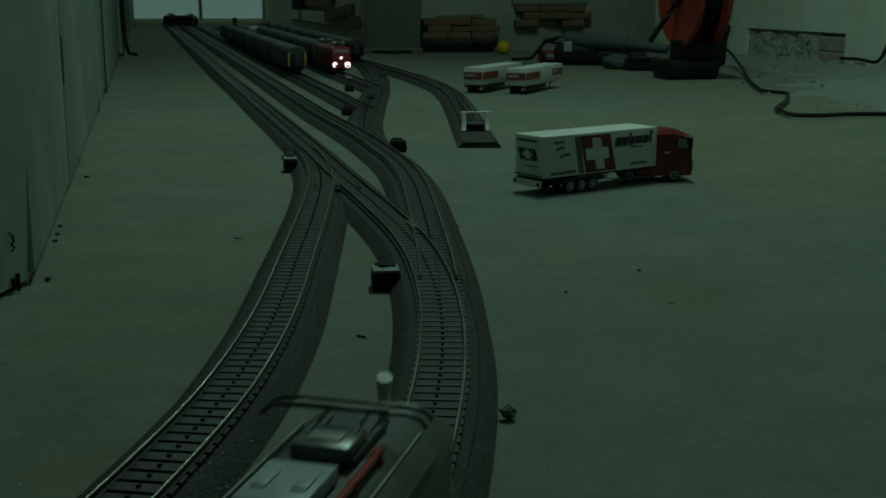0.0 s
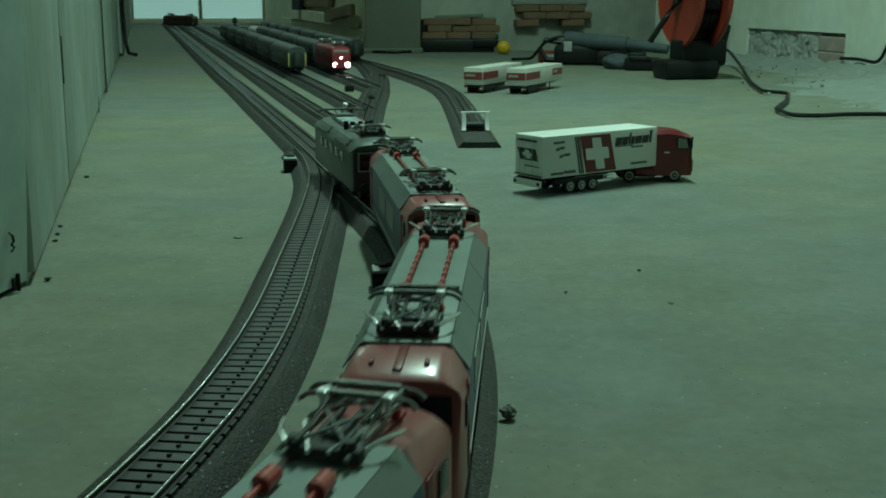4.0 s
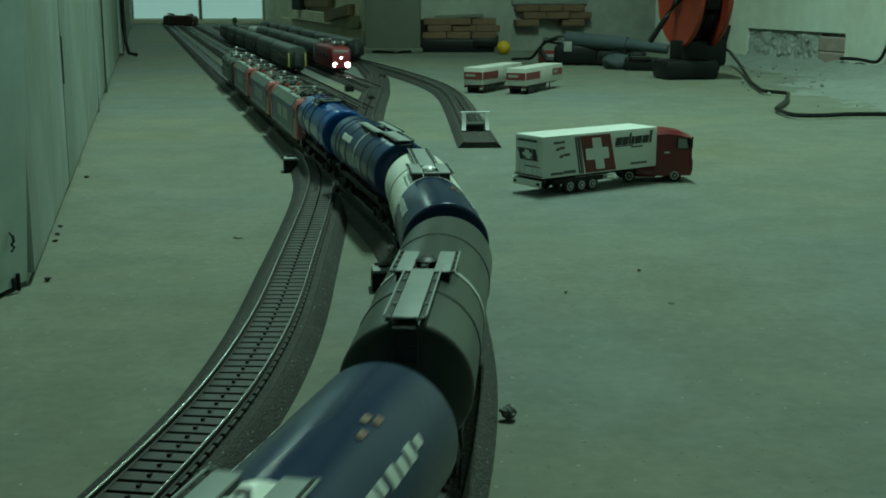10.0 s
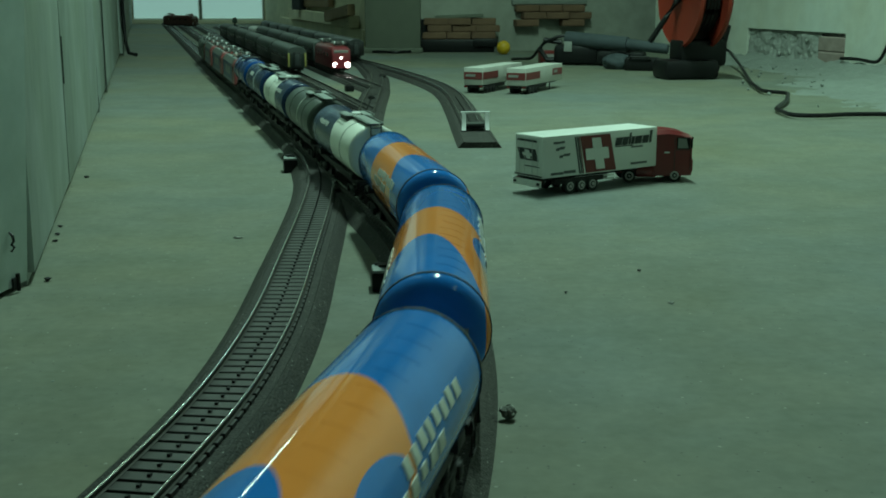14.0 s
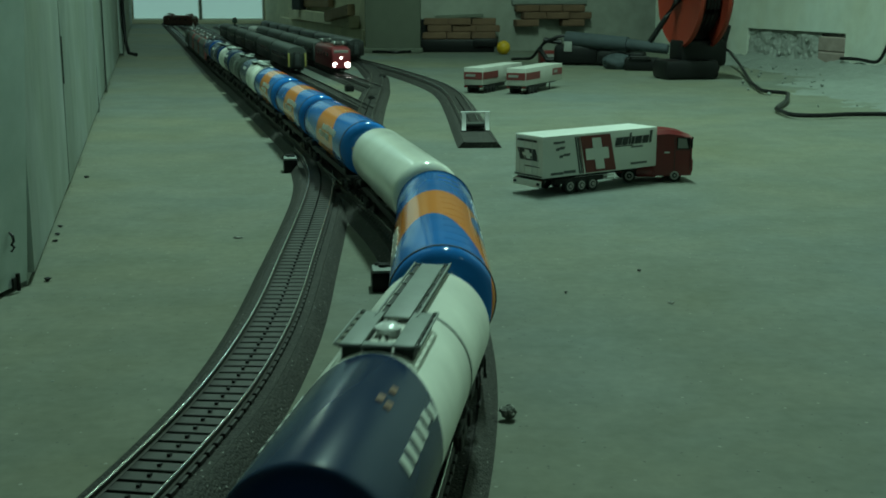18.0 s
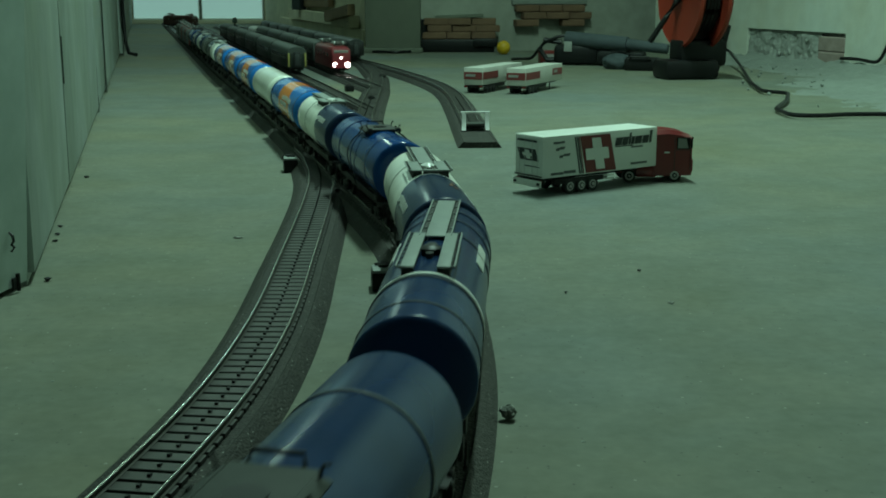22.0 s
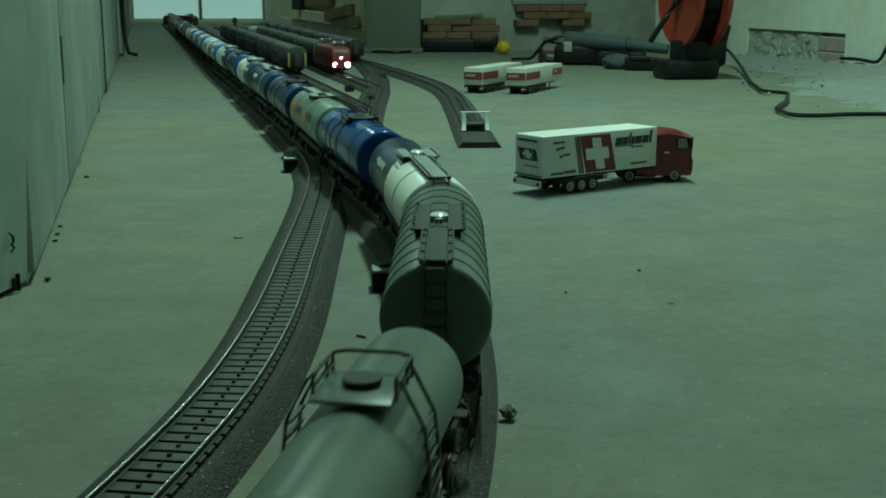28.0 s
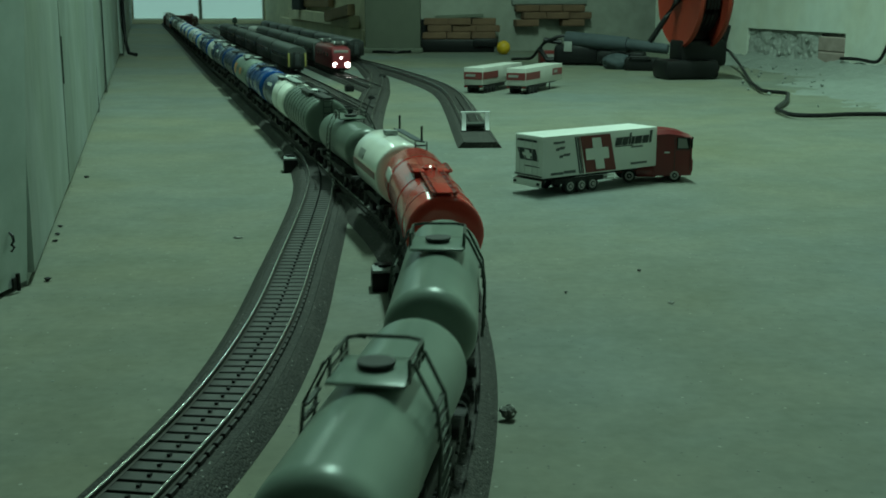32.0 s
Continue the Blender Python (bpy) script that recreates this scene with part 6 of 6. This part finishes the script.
box(bm, (-0.832, 0, 0.93), (0.022, 0.05, 1.86), 0.002)
box(bm, (-1.17, 0, 1.86), (0.68, 0.05, 0.05), 0.002)
box(bm, (-1.155, -0.012, 0.010), (0.66, 0.06, 0.018), 0.002)
part("door_frame", bm, "wood_pale", fd)
fd.matrix_basis = pose(0, 5.745, 0)

# post at the hall's narrowing
post = thing("grey_pillar", "grey-green plastered pillar on the floor", "pillar", kind="structure")
bm = bmesh.new()
box(bm, (-0.1225, 2.985, 1.12), (0.135, 0.09, 2.24), 0.004)
part("shaft", bm, "grey_post", post)
bm = bmesh.new()
box(bm, (-0.1225, 2.985, 0.006), (0.145, 0.10, 0.012), 0.003)
part("foot", bm, "grey_post", post)

# timber against the hall's right wall


def beam(name, label, a, b, size, paint, category="timber"):
    t = thing(name, label, category)
    a, b = Vector(a), Vector(b)
    bm = bmesh.new()
    m = Matrix.Translation((a + b) / 2) @ (b - a).to_track_quat("Y", "Z").to_matrix().to_4x4()
    r = bmesh.ops.create_cube(bm, size=1, matrix=m @ Matrix.Diagonal((size[0], (b - a).length, size[1], 1)))
    bmesh.ops.bevel(bm, geom=list({e for v in r["verts"] for e in v.link_edges}), offset=0.002, segments=2, affect="EDGES")
    ob = part("plank", bm, paint, t)
    d = (b - a).normalized()
    for e in (a + d * 0.02, b - d * 0.02):
        bm = bmesh.new()
        cyl(bm, e + Vector((-size[0] / 2 - 0.001, 0, 0)), e + Vector((-size[0] / 2 + 0.002, 0, 0)), 0.003, 8)
        part("nail_head", bm, "rail_web", ob)
    return t


def hx(y):
    return 0.625 + SLANT * y


beam("timber_beam", "pale timber beam along the plastered wall", (hx(4.62) - 0.02, 4.62, 0.068), (hx(3.32) - 0.02, 3.32, 0.066), (0.03, 0.034), "wood_pale")
beam("timber_brace", "brown timber brace leaning on the wall", (hx(3.62) - 0.045, 3.62, 0.075), (hx(3.22) - 0.045, 3.22, 0.10), (0.02, 0.030), "wood")
beam("timber_board", "brown board standing along the wall", (hx(4.4) - 0.012, 4.4, 0.125), (hx(3.75) - 0.012, 3.75, 0.130), (0.016, 0.06), "wood")
beam("skirting_board", "pale dusty skirting board on the floor", (hx(5.0) - 0.012, 5.0, 0.024), (hx(3.2) - 0.012, 3.2, 0.024), (0.02, 0.046), "wood_pale")
bm = bmesh.new()
box(bm, (0, 0, 0.05), (0.07, 0.03, 0.09), 0.003)
cs = thing("dark_case", "small dark case on the beam", "case")
part("shell", bm, "tool_blue", cs)
bm = bmesh.new()
tube(bm, [(-0.02, 0, 0.095), (-0.02, 0, 0.108), (0.02, 0, 0.108), (0.02, 0, 0.095)], 0.003, 6)
part("handle", bm, "black", cs)
cs.matrix_basis = pose(hx(4.30) - 0.036, 4.30, 0.0805, 0, 0, 76)

# bricks stacked on a black plinth before the back wall
plinth = thing("black_plinth", "black battered plinth on the floor", "plinth")
bm = bmesh.new()
box(bm, (0.030, 3.005, 0.016), (0.195, 0.05, 0.032), 0.004)
part("slab", bm, "black", plinth)
bm = bmesh.new()
box(bm, (0.105, 2.985, 0.024), (0.060, 0.03, 0.020), 0.004)
part("block", bm, "black", plinth)


def brick_mesh(name, size):
    bm = bmesh.new()
    box(bm, (0, 0, 0), size, 0.0025)
    me = bpy.data.meshes.new(name)
    bm.to_mesh(me)
    bm.free()
    me.materials.append(M["brick"])
    return me


BRICK = brick_mesh("brick", (0.0597, 0.030, 0.0169))
stack = thing("brick_stack", "low stack of old brown bricks on a black plinth", "brick stack")
rr = random.Random(4)
for row in range(3):
    for k in range(3):
        piece("brick", BRICK, stack, pose(-0.020 + k * 0.0600 + (0.012 if row == 1 else 0) + rr.uniform(-0.002, 0.002), 3.005 + rr.uniform(-0.004, 0.004), 0.0405 + row * 0.0170, 0, rr.uniform(-1, 1), rr.uniform(-4, 4)))
bm = bmesh.new()
box(bm, (0.040, 3.008, 0.0868), (0.120, 0.035, 0.008), 0.002, Matrix.Rotation(radians(-2), 4, "Y"))
part("cover_board", bm, "grey_post", stack)
sp = thing("black_pot", "small black pot beside the bricks", "pot")
bm = bmesh.new()
cyl(bm, (0, 0, 0.0), (0, 0, 0.045), 0.014, 16, 0.016)
part("cup", bm, "black", sp)
bm = bmesh.new()
cyl(bm, (0, 0, 0.045), (0, 0, 0.048), 0.017, 16)
part("lip", bm, "under", sp)
sp.matrix_basis = pose(-0.052, 3.003, 0.0322)

lintel = thing("exposed_brickwork", "row of bare brown bricks where plaster fell off", "brickwork", kind="structure")
for row in range(3):
    for k in range(3):
        if row == 0 and k == 1:
            continue
        piece("brick", BRICK, lintel, pose(0.210 + k * 0.0590 + (0.018 if row == 1 else 0), 3.052 + k * 0.012 + 0.004 * ((row + 2 * k) % 3), 0.070 + row * 0.0180, 0, 0, 14))
bm = bmesh.new()
box(bm, (0.270, 3.077, 0.126), (0.200, 0.012, 0.022), 0.003, Matrix.Rotation(radians(14), 4, "Z"))
part("plaster_edge", bm, "dust", lintel)

ball = thing("yellow_ball", "yellow rubber ball on the floor", "ball")
bm = bmesh.new()
bmesh.ops.create_uvsphere(bm, u_segments=24, v_segments=16, radius=0.0165, matrix=Matrix.Translation((0, 0, 0.0165)))
part("shell", bm, "yellow_ball", ball)
bm = bmesh.new()
lathe(bm, [(-0.0006, 0.0160), (-0.0006, 0.0167), (0.0006, 0.0167), (0.0006, 0.0160)], 0.0165, 32)
part("seam", bm, "wood", ball)
ball.matrix_basis = pose(0.1440, 2.870, 0, 0, 0, 20)

# cable reel with orange flanges on a black stand
reel = thing("cable_reel", "orange cable reel on a black steel stand", "cable reel")
RZ, RR = 0.147, 0.096
for s in (-1, 1):
    bm = bmesh.new()
    y = s * 0.0245
    lathe(bm, [(y - 0.002, 0.02), (y - 0.002, RR - 0.006), (y - 0.0042, RR - 0.003), (y, RR), (y + 0.0042, RR - 0.003), (y + 0.002, RR - 0.006), (y + 0.002, 0.02)], RZ, 64)
    fl = part("flange", bm, "reel_orange", reel, "orange plastic flange")
    bm = bmesh.new()
    lathe(bm, [(y + s * 0.004 - 0.004, 0.004), (y + s * 0.004 - 0.004, 0.020), (y + s * 0.004 + 0.004, 0.017), (y + s * 0.004 + 0.004, 0.004)], RZ, 28)
    part("hub", bm, "black", fl)
for k in range(6):
    bm = bmesh.new()
    y = -0.0170 + k * 0.0068
    pts = [(0.066 * math.cos(a), y + 0.0015 * math.sin(3 * a + k), RZ + 0.066 * math.sin(a)) for a in np.linspace(0, 2 * math.pi, 44)]
    tube(bm, pts, 0.0042, 8)
    part("cable_turn", bm, "black", reel)
bm = bmesh.new()
cyl(bm, (0, -0.0222, RZ), (0, 0.0222, RZ), 0.061, 36)
part("drum", bm, "black", reel)
bm = bmesh.new()
box(bm, (0.002, -0.012, 0.0165), (0.070, 0.096, 0.033), 0.008)
box(bm, (-0.004, 0.012, 0.044), (0.060, 0.084, 0.046), 0.008)
box(bm, (-0.004, 0.004, 0.074), (0.036, 0.040, 0.034), 0.006)
part("stand_base", bm, "black", reel)
bm = bmesh.new()
tube(bm, [(-0.012, -0.073, 0.062), (0.000, -0.050, 0.103), (0.006, -0.036, RZ - 0.020), (0.004, -0.030, RZ)], 0.0048, 8)
part("stand_tube", bm, "black", reel)
bm = bmesh.new()
box(bm, (-0.006, 0.049, 0.050), (0.034, 0.016, 0.086), 0.005, Matrix.Rotation(radians(-14), 4, "X"))
part("stand_plate", bm, "black", reel)
bm = bmesh.new()
tube(bm, [(-0.046, 0.026, 0.026), (-0.040, 0.060, 0.078), (-0.026, 0.056, 0.110), (-0.004, 0.034, RZ)], 0.0034, 8)
part("stand_strut", bm, "panto", reel, "thin bare steel strut")
bm = bmesh.new()
cyl(bm, (0, -0.036, RZ), (0, 0.038, RZ), 0.0042, 10)
part("axle", bm, "panto", reel)
reel.matrix_basis = pose(0.427, 2.062, 0, 0, 0, -78)
beam("timber_batten", "yellow-brown wooden batten leaning on the plastered wall", (right_x(2.60) - 0.022, 2.60, 0.002), (right_x(2.60) - 0.010, 2.60, 0.34), (0.030, 0.012), "wood")

# long grey-blue power tool and its bag
tool = thing("power_tool", "long grey-blue power tool lying on the floor", "tool")
bm = bmesh.new()
cyl(bm, (0, 0, 0.052), (0.125, -0.035, 0.044), 0.0160, 20, 0.0145)
cyl(bm, (0.125, -0.035, 0.044), (0.205, -0.055, 0.036), 0.0115, 18, 0.0095)
part("barrel", bm, "tool_blue", tool)
bm = bmesh.new()
box(bm, (0.026, 0.0, 0.022), (0.100, 0.045, 0.040), 0.010)
box(bm, (0.112, -0.02, 0.017), (0.100, 0.035, 0.030), 0.009)
part("housing", bm, "black", tool)
bm = bmesh.new()
tube(bm, [(-0.010, 0, 0.045), (-0.045, 0.0, 0.050), (-0.055, 0, 0.032), (-0.040, 0, 0.010), (0.0, 0, 0.010)], 0.0055, 8)
part("grip", bm, "black", tool)
bm = bmesh.new()
box(bm, (0.005, -0.0235, 0.038), (0.016, 0.001, 0.020), 0.0004)
part("sticker", bm, "print_grey", tool, "pale sticker")
tool.matrix_basis = pose(0.252, 2.455, 0, 0, 0, -12)
pale_box = thing("small_carton", "small dull red carton lying on the floor", "carton")
bm = bmesh.new()
box(bm, (0, 0, 0.013), (0.046, 0.030, 0.026), 0.002)
part("carton_body", bm, "dark_red", pale_box)
bm = bmesh.new()
box(bm, (0, -0.0152, 0.014), (0.030, 0.0006, 0.010))
part("print", bm, "print_grey", pale_box)
pale_box.matrix_basis = pose(0.225, 2.520, 0, 0, 0, 10)
dark_tool = thing("blue_bag", "dark blue cloth tool bag on the floor", "bag")
bm = bmesh.new()
bmesh.ops.create_icosphere(bm, subdivisions=4, radius=1.0)
for v in bm.verts:
    q = 1 + 0.16 * noise.noise(v.co * 1.7) + 0.06 * noise.noise(v.co * 5)
    v.co = Vector((v.co.x * 0.030 * q, v.co.y * 0.022 * q, max(0.0, 0.013 + v.co.z * 0.017 * q)))
part("cloth", bm, "tool_blue", dark_tool)
bm = bmesh.new()
tube(bm, [(-0.020, 0, 0.024), (-0.012, 0.004, 0.033), (0.012, -0.004, 0.033), (0.020, 0, 0.024)], 0.002, 6)
part("strap", bm, "black", dark_tool)
dark_tool.matrix_basis = pose(0.337, 2.315, 0, 0, 0, -20)
machine = thing("machine_case", "black plastic machine case lying on the floor", "case")
bm = bmesh.new()
box(bm, (0, 0, 0.0125), (0.066, 0.040, 0.025), 0.006)
box(bm, (-0.012, 0.004, 0.028), (0.030, 0.026, 0.012), 0.005)
part("shell", bm, "black", machine)
bm = bmesh.new()
tube(bm, [(-0.022, -0.018, 0.020), (-0.020, -0.024, 0.026), (0.014, -0.024, 0.026), (0.018, -0.018, 0.020)], 0.0024, 6)
part("handle", bm, "under", machine)
machine.matrix_basis = pose(0.378, 2.275, 0, 0, 0, -16)


def cable(name, label, pts, r, paint="black"):
    t = thing(name, label, "cable")
    k = np.array(pts, float)
    d = np.concatenate([[0], np.cumsum(np.linalg.norm(np.diff(k, axis=0), axis=1))])
    s = np.linspace(0, d[-1], max(12, int(d[-1] / 0.008)))
    line = np.stack([np.interp(s, d, k[:, c]) for c in range(3)], 1)
    for _ in range(4):
        line[1:-1] = (line[:-2] + 2 * line[1:-1] + line[2:]) / 4
    bm = bmesh.new()
    tube(bm, [tuple(p) for p in line], r, 8)
    part("sheath", bm, paint, t)
    return t


cable("power_cable", "black power cable winding over the floor to the reel",
      [(0.462, 2.150, 0.05), (0.525, 2.34, 0.045), (0.575, 2.42, 0.030), (0.545, 2.20, 0.014), (0.482, 1.870, 0.006), (0.4617, 1.7249, 0.005), (0.490, 1.6953, 0.005), (0.4521, 1.5695, 0.005),
       (0.4075, 1.4608, 0.005), (0.4052, 1.3852, 0.0045), (0.4361, 1.3787, 0.0045), (0.4754, 1.3984, 0.0045), (0.5206, 1.3984, 0.0045), (0.72, 1.38, 0.0045)], 0.0027)
cable("thin_cable", "thin black cable on the floor before the back wall", [(-0.215, 3.08, 0.004), (-0.17, 2.93, 0.004), (-0.11, 2.90, 0.004), (-0.06, 2.96, 0.004)], 0.0034)
cable("looped_cable", "loop of black cable beside the tools", [(0.150, 2.60, 0.004), (0.185, 2.50, 0.010), (0.205, 2.46, 0.045), (0.245, 2.45, 0.062), (0.285, 2.46, 0.050)], 0.0032)
cable("wall_lead", "black lead hanging down the plastered wall", [(right_x(2.02) - 0.008, 2.02, 0.13), (right_x(2.03) - 0.008, 2.03, 0.08), (right_x(2.06) - 0.01, 2.06, 0.025), (right_x(2.12) - 0.012, 2.12, 0.030), (right_x(2.17) - 0.012, 2.17, 0.028)], 0.0030)

# broken-out brickwork in the right wall
patch = thing("broken_wall_patch", "broken wall patch with rubble and old bricks", "brickwork", kind="structure")
rr = random.Random(7)
SMALL = brick_mesh("brick_end", (0.012, 0.088, 0.0275))
SMALL.materials[0] = M["brick_pale"]
for row in range(2):
    y = 2.226 + 0.003 * row
    piece("brick", SMALL, patch, pose(right_x(y) + 0.0065 + 0.001 * row, y, 0.0225 + row * 0.0282, 0, rr.uniform(-2, 2), math.degrees(math.atan(-SLANT)) + rr.uniform(-1, 1)))
# rough mortar face left where the stones broke out
bm = bmesh.new()
sheet = []
for i in range(111):
    y = 2.262 + 0.268 * i / 110
    col = []
    for k in range(31):
        z = 0.071 * k / 30
        d = 0.0036 + 0.0052 * noise.noise((y * 22, z * 26, 3)) + 0.0032 * noise.noise((y * 60, z * 66, 8)) + 0.0018 * noise.noise((y * 150, z * 150, 1)) + 0.004 * max(0, k - 27) / 3 - 0.004 * max(0, 1 - k / 8)
        col.append(bm.verts.new((right_x(y) + min(0.0135, d), y, z)))
    sheet.append(col)
for p, q in zip(sheet, sheet[1:]):
    for k in range(30):
        bm.faces.new((p[k], q[k], q[k + 1], p[k + 1]))
part("mortar_bed", bm, "mortar", patch, "rough broken grey mortar")
for k in range(34):
    bm = bmesh.new()
    bmesh.ops.create_icosphere(bm, subdivisions=2, radius=1)
    sz = rr.uniform(0.003, 0.008)
    off = Vector((rr.random() * 9, k, 3))
    for v in bm.verts:
        v.co *= sz * (1 + 0.5 * noise.noise(v.co * 1.3 + off) + 0.3 * noise.noise(v.co * 3.1 + off))
        v.co.x *= 0.5
    y = 2.27 + 0.25 * rr.random()
    ob = part("rubble_lump", bm, "mortar", patch)
    ob.matrix_basis = pose(right_x(y) + rr.uniform(0.002, 0.008), y, 0.006 + 0.052 * rr.random() ** 1.6)

# heap of plaster dust and rubble along the right wall
bm = bmesh.new()
heap_rows = []
for i in range(131):
    y = 0.95 + 1.72 * i / 130
    row = []
    reach = 0.10 + 0.30 * math.exp(-((y - 1.55) / 0.45) ** 2)
    for k in range(61):
        f = k / 60
        x = right_x(y) + 0.004 - reach * f * (1 + 0.25 * noise.noise((y * 6, 0.3, 2)))
        z = (0.034 - 0.022 * min(1, max(0, (y - 1.75) / 0.4))) * (1 - f) ** 1.5 + 0.012 * (1 - f) ** 0.5 * max(0, 0.5 + noise.noise((x * 16, y * 16, 5))) + 0.007 * noise.noise((x * 55, y * 55, 1)) * (1 - f) + 0.0022 * noise.noise((x * 130, y * 90, 4)) + 0.0016 * noise.noise((x * 260, y * 180, 6)) + 0.0035 * noise.noise((x * 24, y * 24, 9)) - 0.0030 * f
        row.append(bm.verts.new((x, y, z if f < 0.999 else -0.004)))
    heap_rows.append(row)
for a, b in zip(heap_rows, heap_rows[1:]):
    for k in range(60):
        bm.faces.new((a[k], a[k + 1], b[k + 1], b[k]))
tagged(finish("plaster_heap", bm, "dust"), "heap of pale plaster dust along the wall", "rubble", kind="stuff")
bm = bmesh.new()
rr = random.Random(12)
for k in range(110):
    y = rr.uniform(1.1, 2.6)
    reach = 0.12 + 0.30 * math.exp(-((y - 1.55) / 0.45) ** 2)
    x = right_x(y) - reach * rr.uniform(0.1, 1.15)
    sz = rr.uniform(0.0008, 0.0032)
    bmesh.ops.create_icosphere(bm, subdivisions=1, radius=sz, matrix=pose(x, y, sz * 0.5 + 0.004, rr.uniform(0, 90), rr.uniform(0, 90), 0) @ Matrix.Diagonal((1, rr.uniform(0.6, 1.2), rr.uniform(0.5, 0.9), 1)))
tagged(finish("loose_rubble", bm, "dust"), "loose crumbs of plaster on the floor", "rubble", kind="stuff")


# crumbs and litter on the floor
def crumb(name, label, x, y, size, paint, seed, flat=0.8):
    t = thing(name, label, "debris")
    bm = bmesh.new()
    bmesh.ops.create_icosphere(bm, subdivisions=3, radius=1)
    off = Vector((seed * 3.1, seed, 0))
    for v in bm.verts:
        v.co *= size * (1 + 0.55 * noise.noise(v.co * 1.1 + off) + 0.2 * noise.noise(v.co * 3.5 + off))
        v.co.z *= flat
    low = min(v.co.z for v in bm.verts)
    for v in bm.verts:
        v.co.z -= low
    part("lump", bm, paint, t)
    t.matrix_basis = pose(x, y, 0.0002)


crumb("mortar_crumb", "speckled crumb of mortar beside the track", 0.0226, 0.3875, 0.0028, "stone", 1)
crumb("dark_crumb", "small black crumb near the wall", -0.2015, 0.5885, 0.0018, "black", 2, 0.5)
crumb("dark_crumb", "small black crumb on the open floor", 0.1035, 0.6100, 0.0009, "black", 3, 0.6)
crumb("dark_crumb", "tiny black crumb on the open floor", 0.0600, 0.5630, 0.0008, "black", 4, 0.6)
crumb("dark_crumb", "tiny dark crumb beside the curve", 0.0085, 0.7300, 0.0014, "under", 5, 0.5)
crumb("dark_crumb", "flat dark flake on the floor", 0.1080, 0.5450, 0.0016, "stone", 6, 0.15)
crumb("dark_crumb", "flat dark flake between wall and track", -0.1230, 0.6980, 0.0026, "stone", 7, 0.12)
crumb("dark_crumb", "tiny crumb near the wall foot", -0.2830, 0.9350, 0.0018, "under", 8, 0.4)
for i, y in enumerate((0.6865, 0.7065, 0.7320)):
    crumb("dark_crumb", "small dark scrap at the wall's foot", left_x(y) + 0.0065, y, 0.0015, "black", 30 + i, 0.35)
stick = thing("wire_scrap", "scrap of dark wire on the floor", "debris")
bm = bmesh.new()
tube(bm, [(-0.0020, 0.0006, 0.0006), (0, 0, 0.0007), (0.0022, -0.0012, 0.0006)], 0.0005, 6)
part("wire", bm, "black", stick)
stick.matrix_basis = pose(-0.0350, 0.4870, 0, 0, 0, -8)
bm = bmesh.new()
rr = random.Random(21)
for k in range(260):
    x, y = rr.uniform(0.03, 0.5), rr.uniform(0.3, 1.6)
    if k % 3 == 0:
        x, y = rr.uniform(-0.16, -0.105) - 0.1 * rr.random(), rr.uniform(0.35, 1.3)
        if x < left_x(y) + 0.01:
            continue
    if 0.04 < x < 0.21 and 0.82 < y < 0.97:
        continue
    sz = rr.choice((0.0003, 0.0004, 0.0005, 0.0007))
    bmesh.ops.create_icosphere(bm, subdivisions=1, radius=sz, matrix=Matrix.Translation((x, y, sz * 0.1)) @ Matrix.Diagonal((1.2, 1.0, 0.3, 1)))
tagged(finish("floor_grit", bm, "dust"), "fine pale grit scattered over the concrete", "grit", kind="stuff")


# ================= the train's run =================
MARK = float(np.argmin(np.abs(MAIN[:, 1] - 0.39))) * 0.01     # the place on the main line to which SPAN refers


def motions():
    times = [i * 0.4 for i in range(74)] + [29.4 + i * 0.2 for i in range(14)]
    # the train drags for a moment near the end
    held_at, held = [29.6, 29.8, 30.0, 30.2, 30.4, 30.6, 30.8, 31.0, 31.5, 32.0], [0.0, 0.02, 0.06, 0.135, 0.205, 0.27, 0.315, 0.332, 0.342, 0.348]
    for k, w in enumerate(train):
        rows = []
        for t in times:
            mid = MARK + V * (t - float(np.interp(t, held_at, held)) - MID[k]) - (0.003 if k in (9, 10, 11, 13) else 0.0)
            a, b = line_at(MAIN, mid - 0.3 * LEN[k]), line_at(MAIN, mid + 0.3 * LEN[k])
            c = (a + b) / 2
            rows.append((t, Matrix.Translation((c[0], c[1], 0)) @ Matrix.Rotation(math.atan2(-(b[0] - a[0]), b[1] - a[1]), 4, "Z")))
        walk(w, rows)


motions()
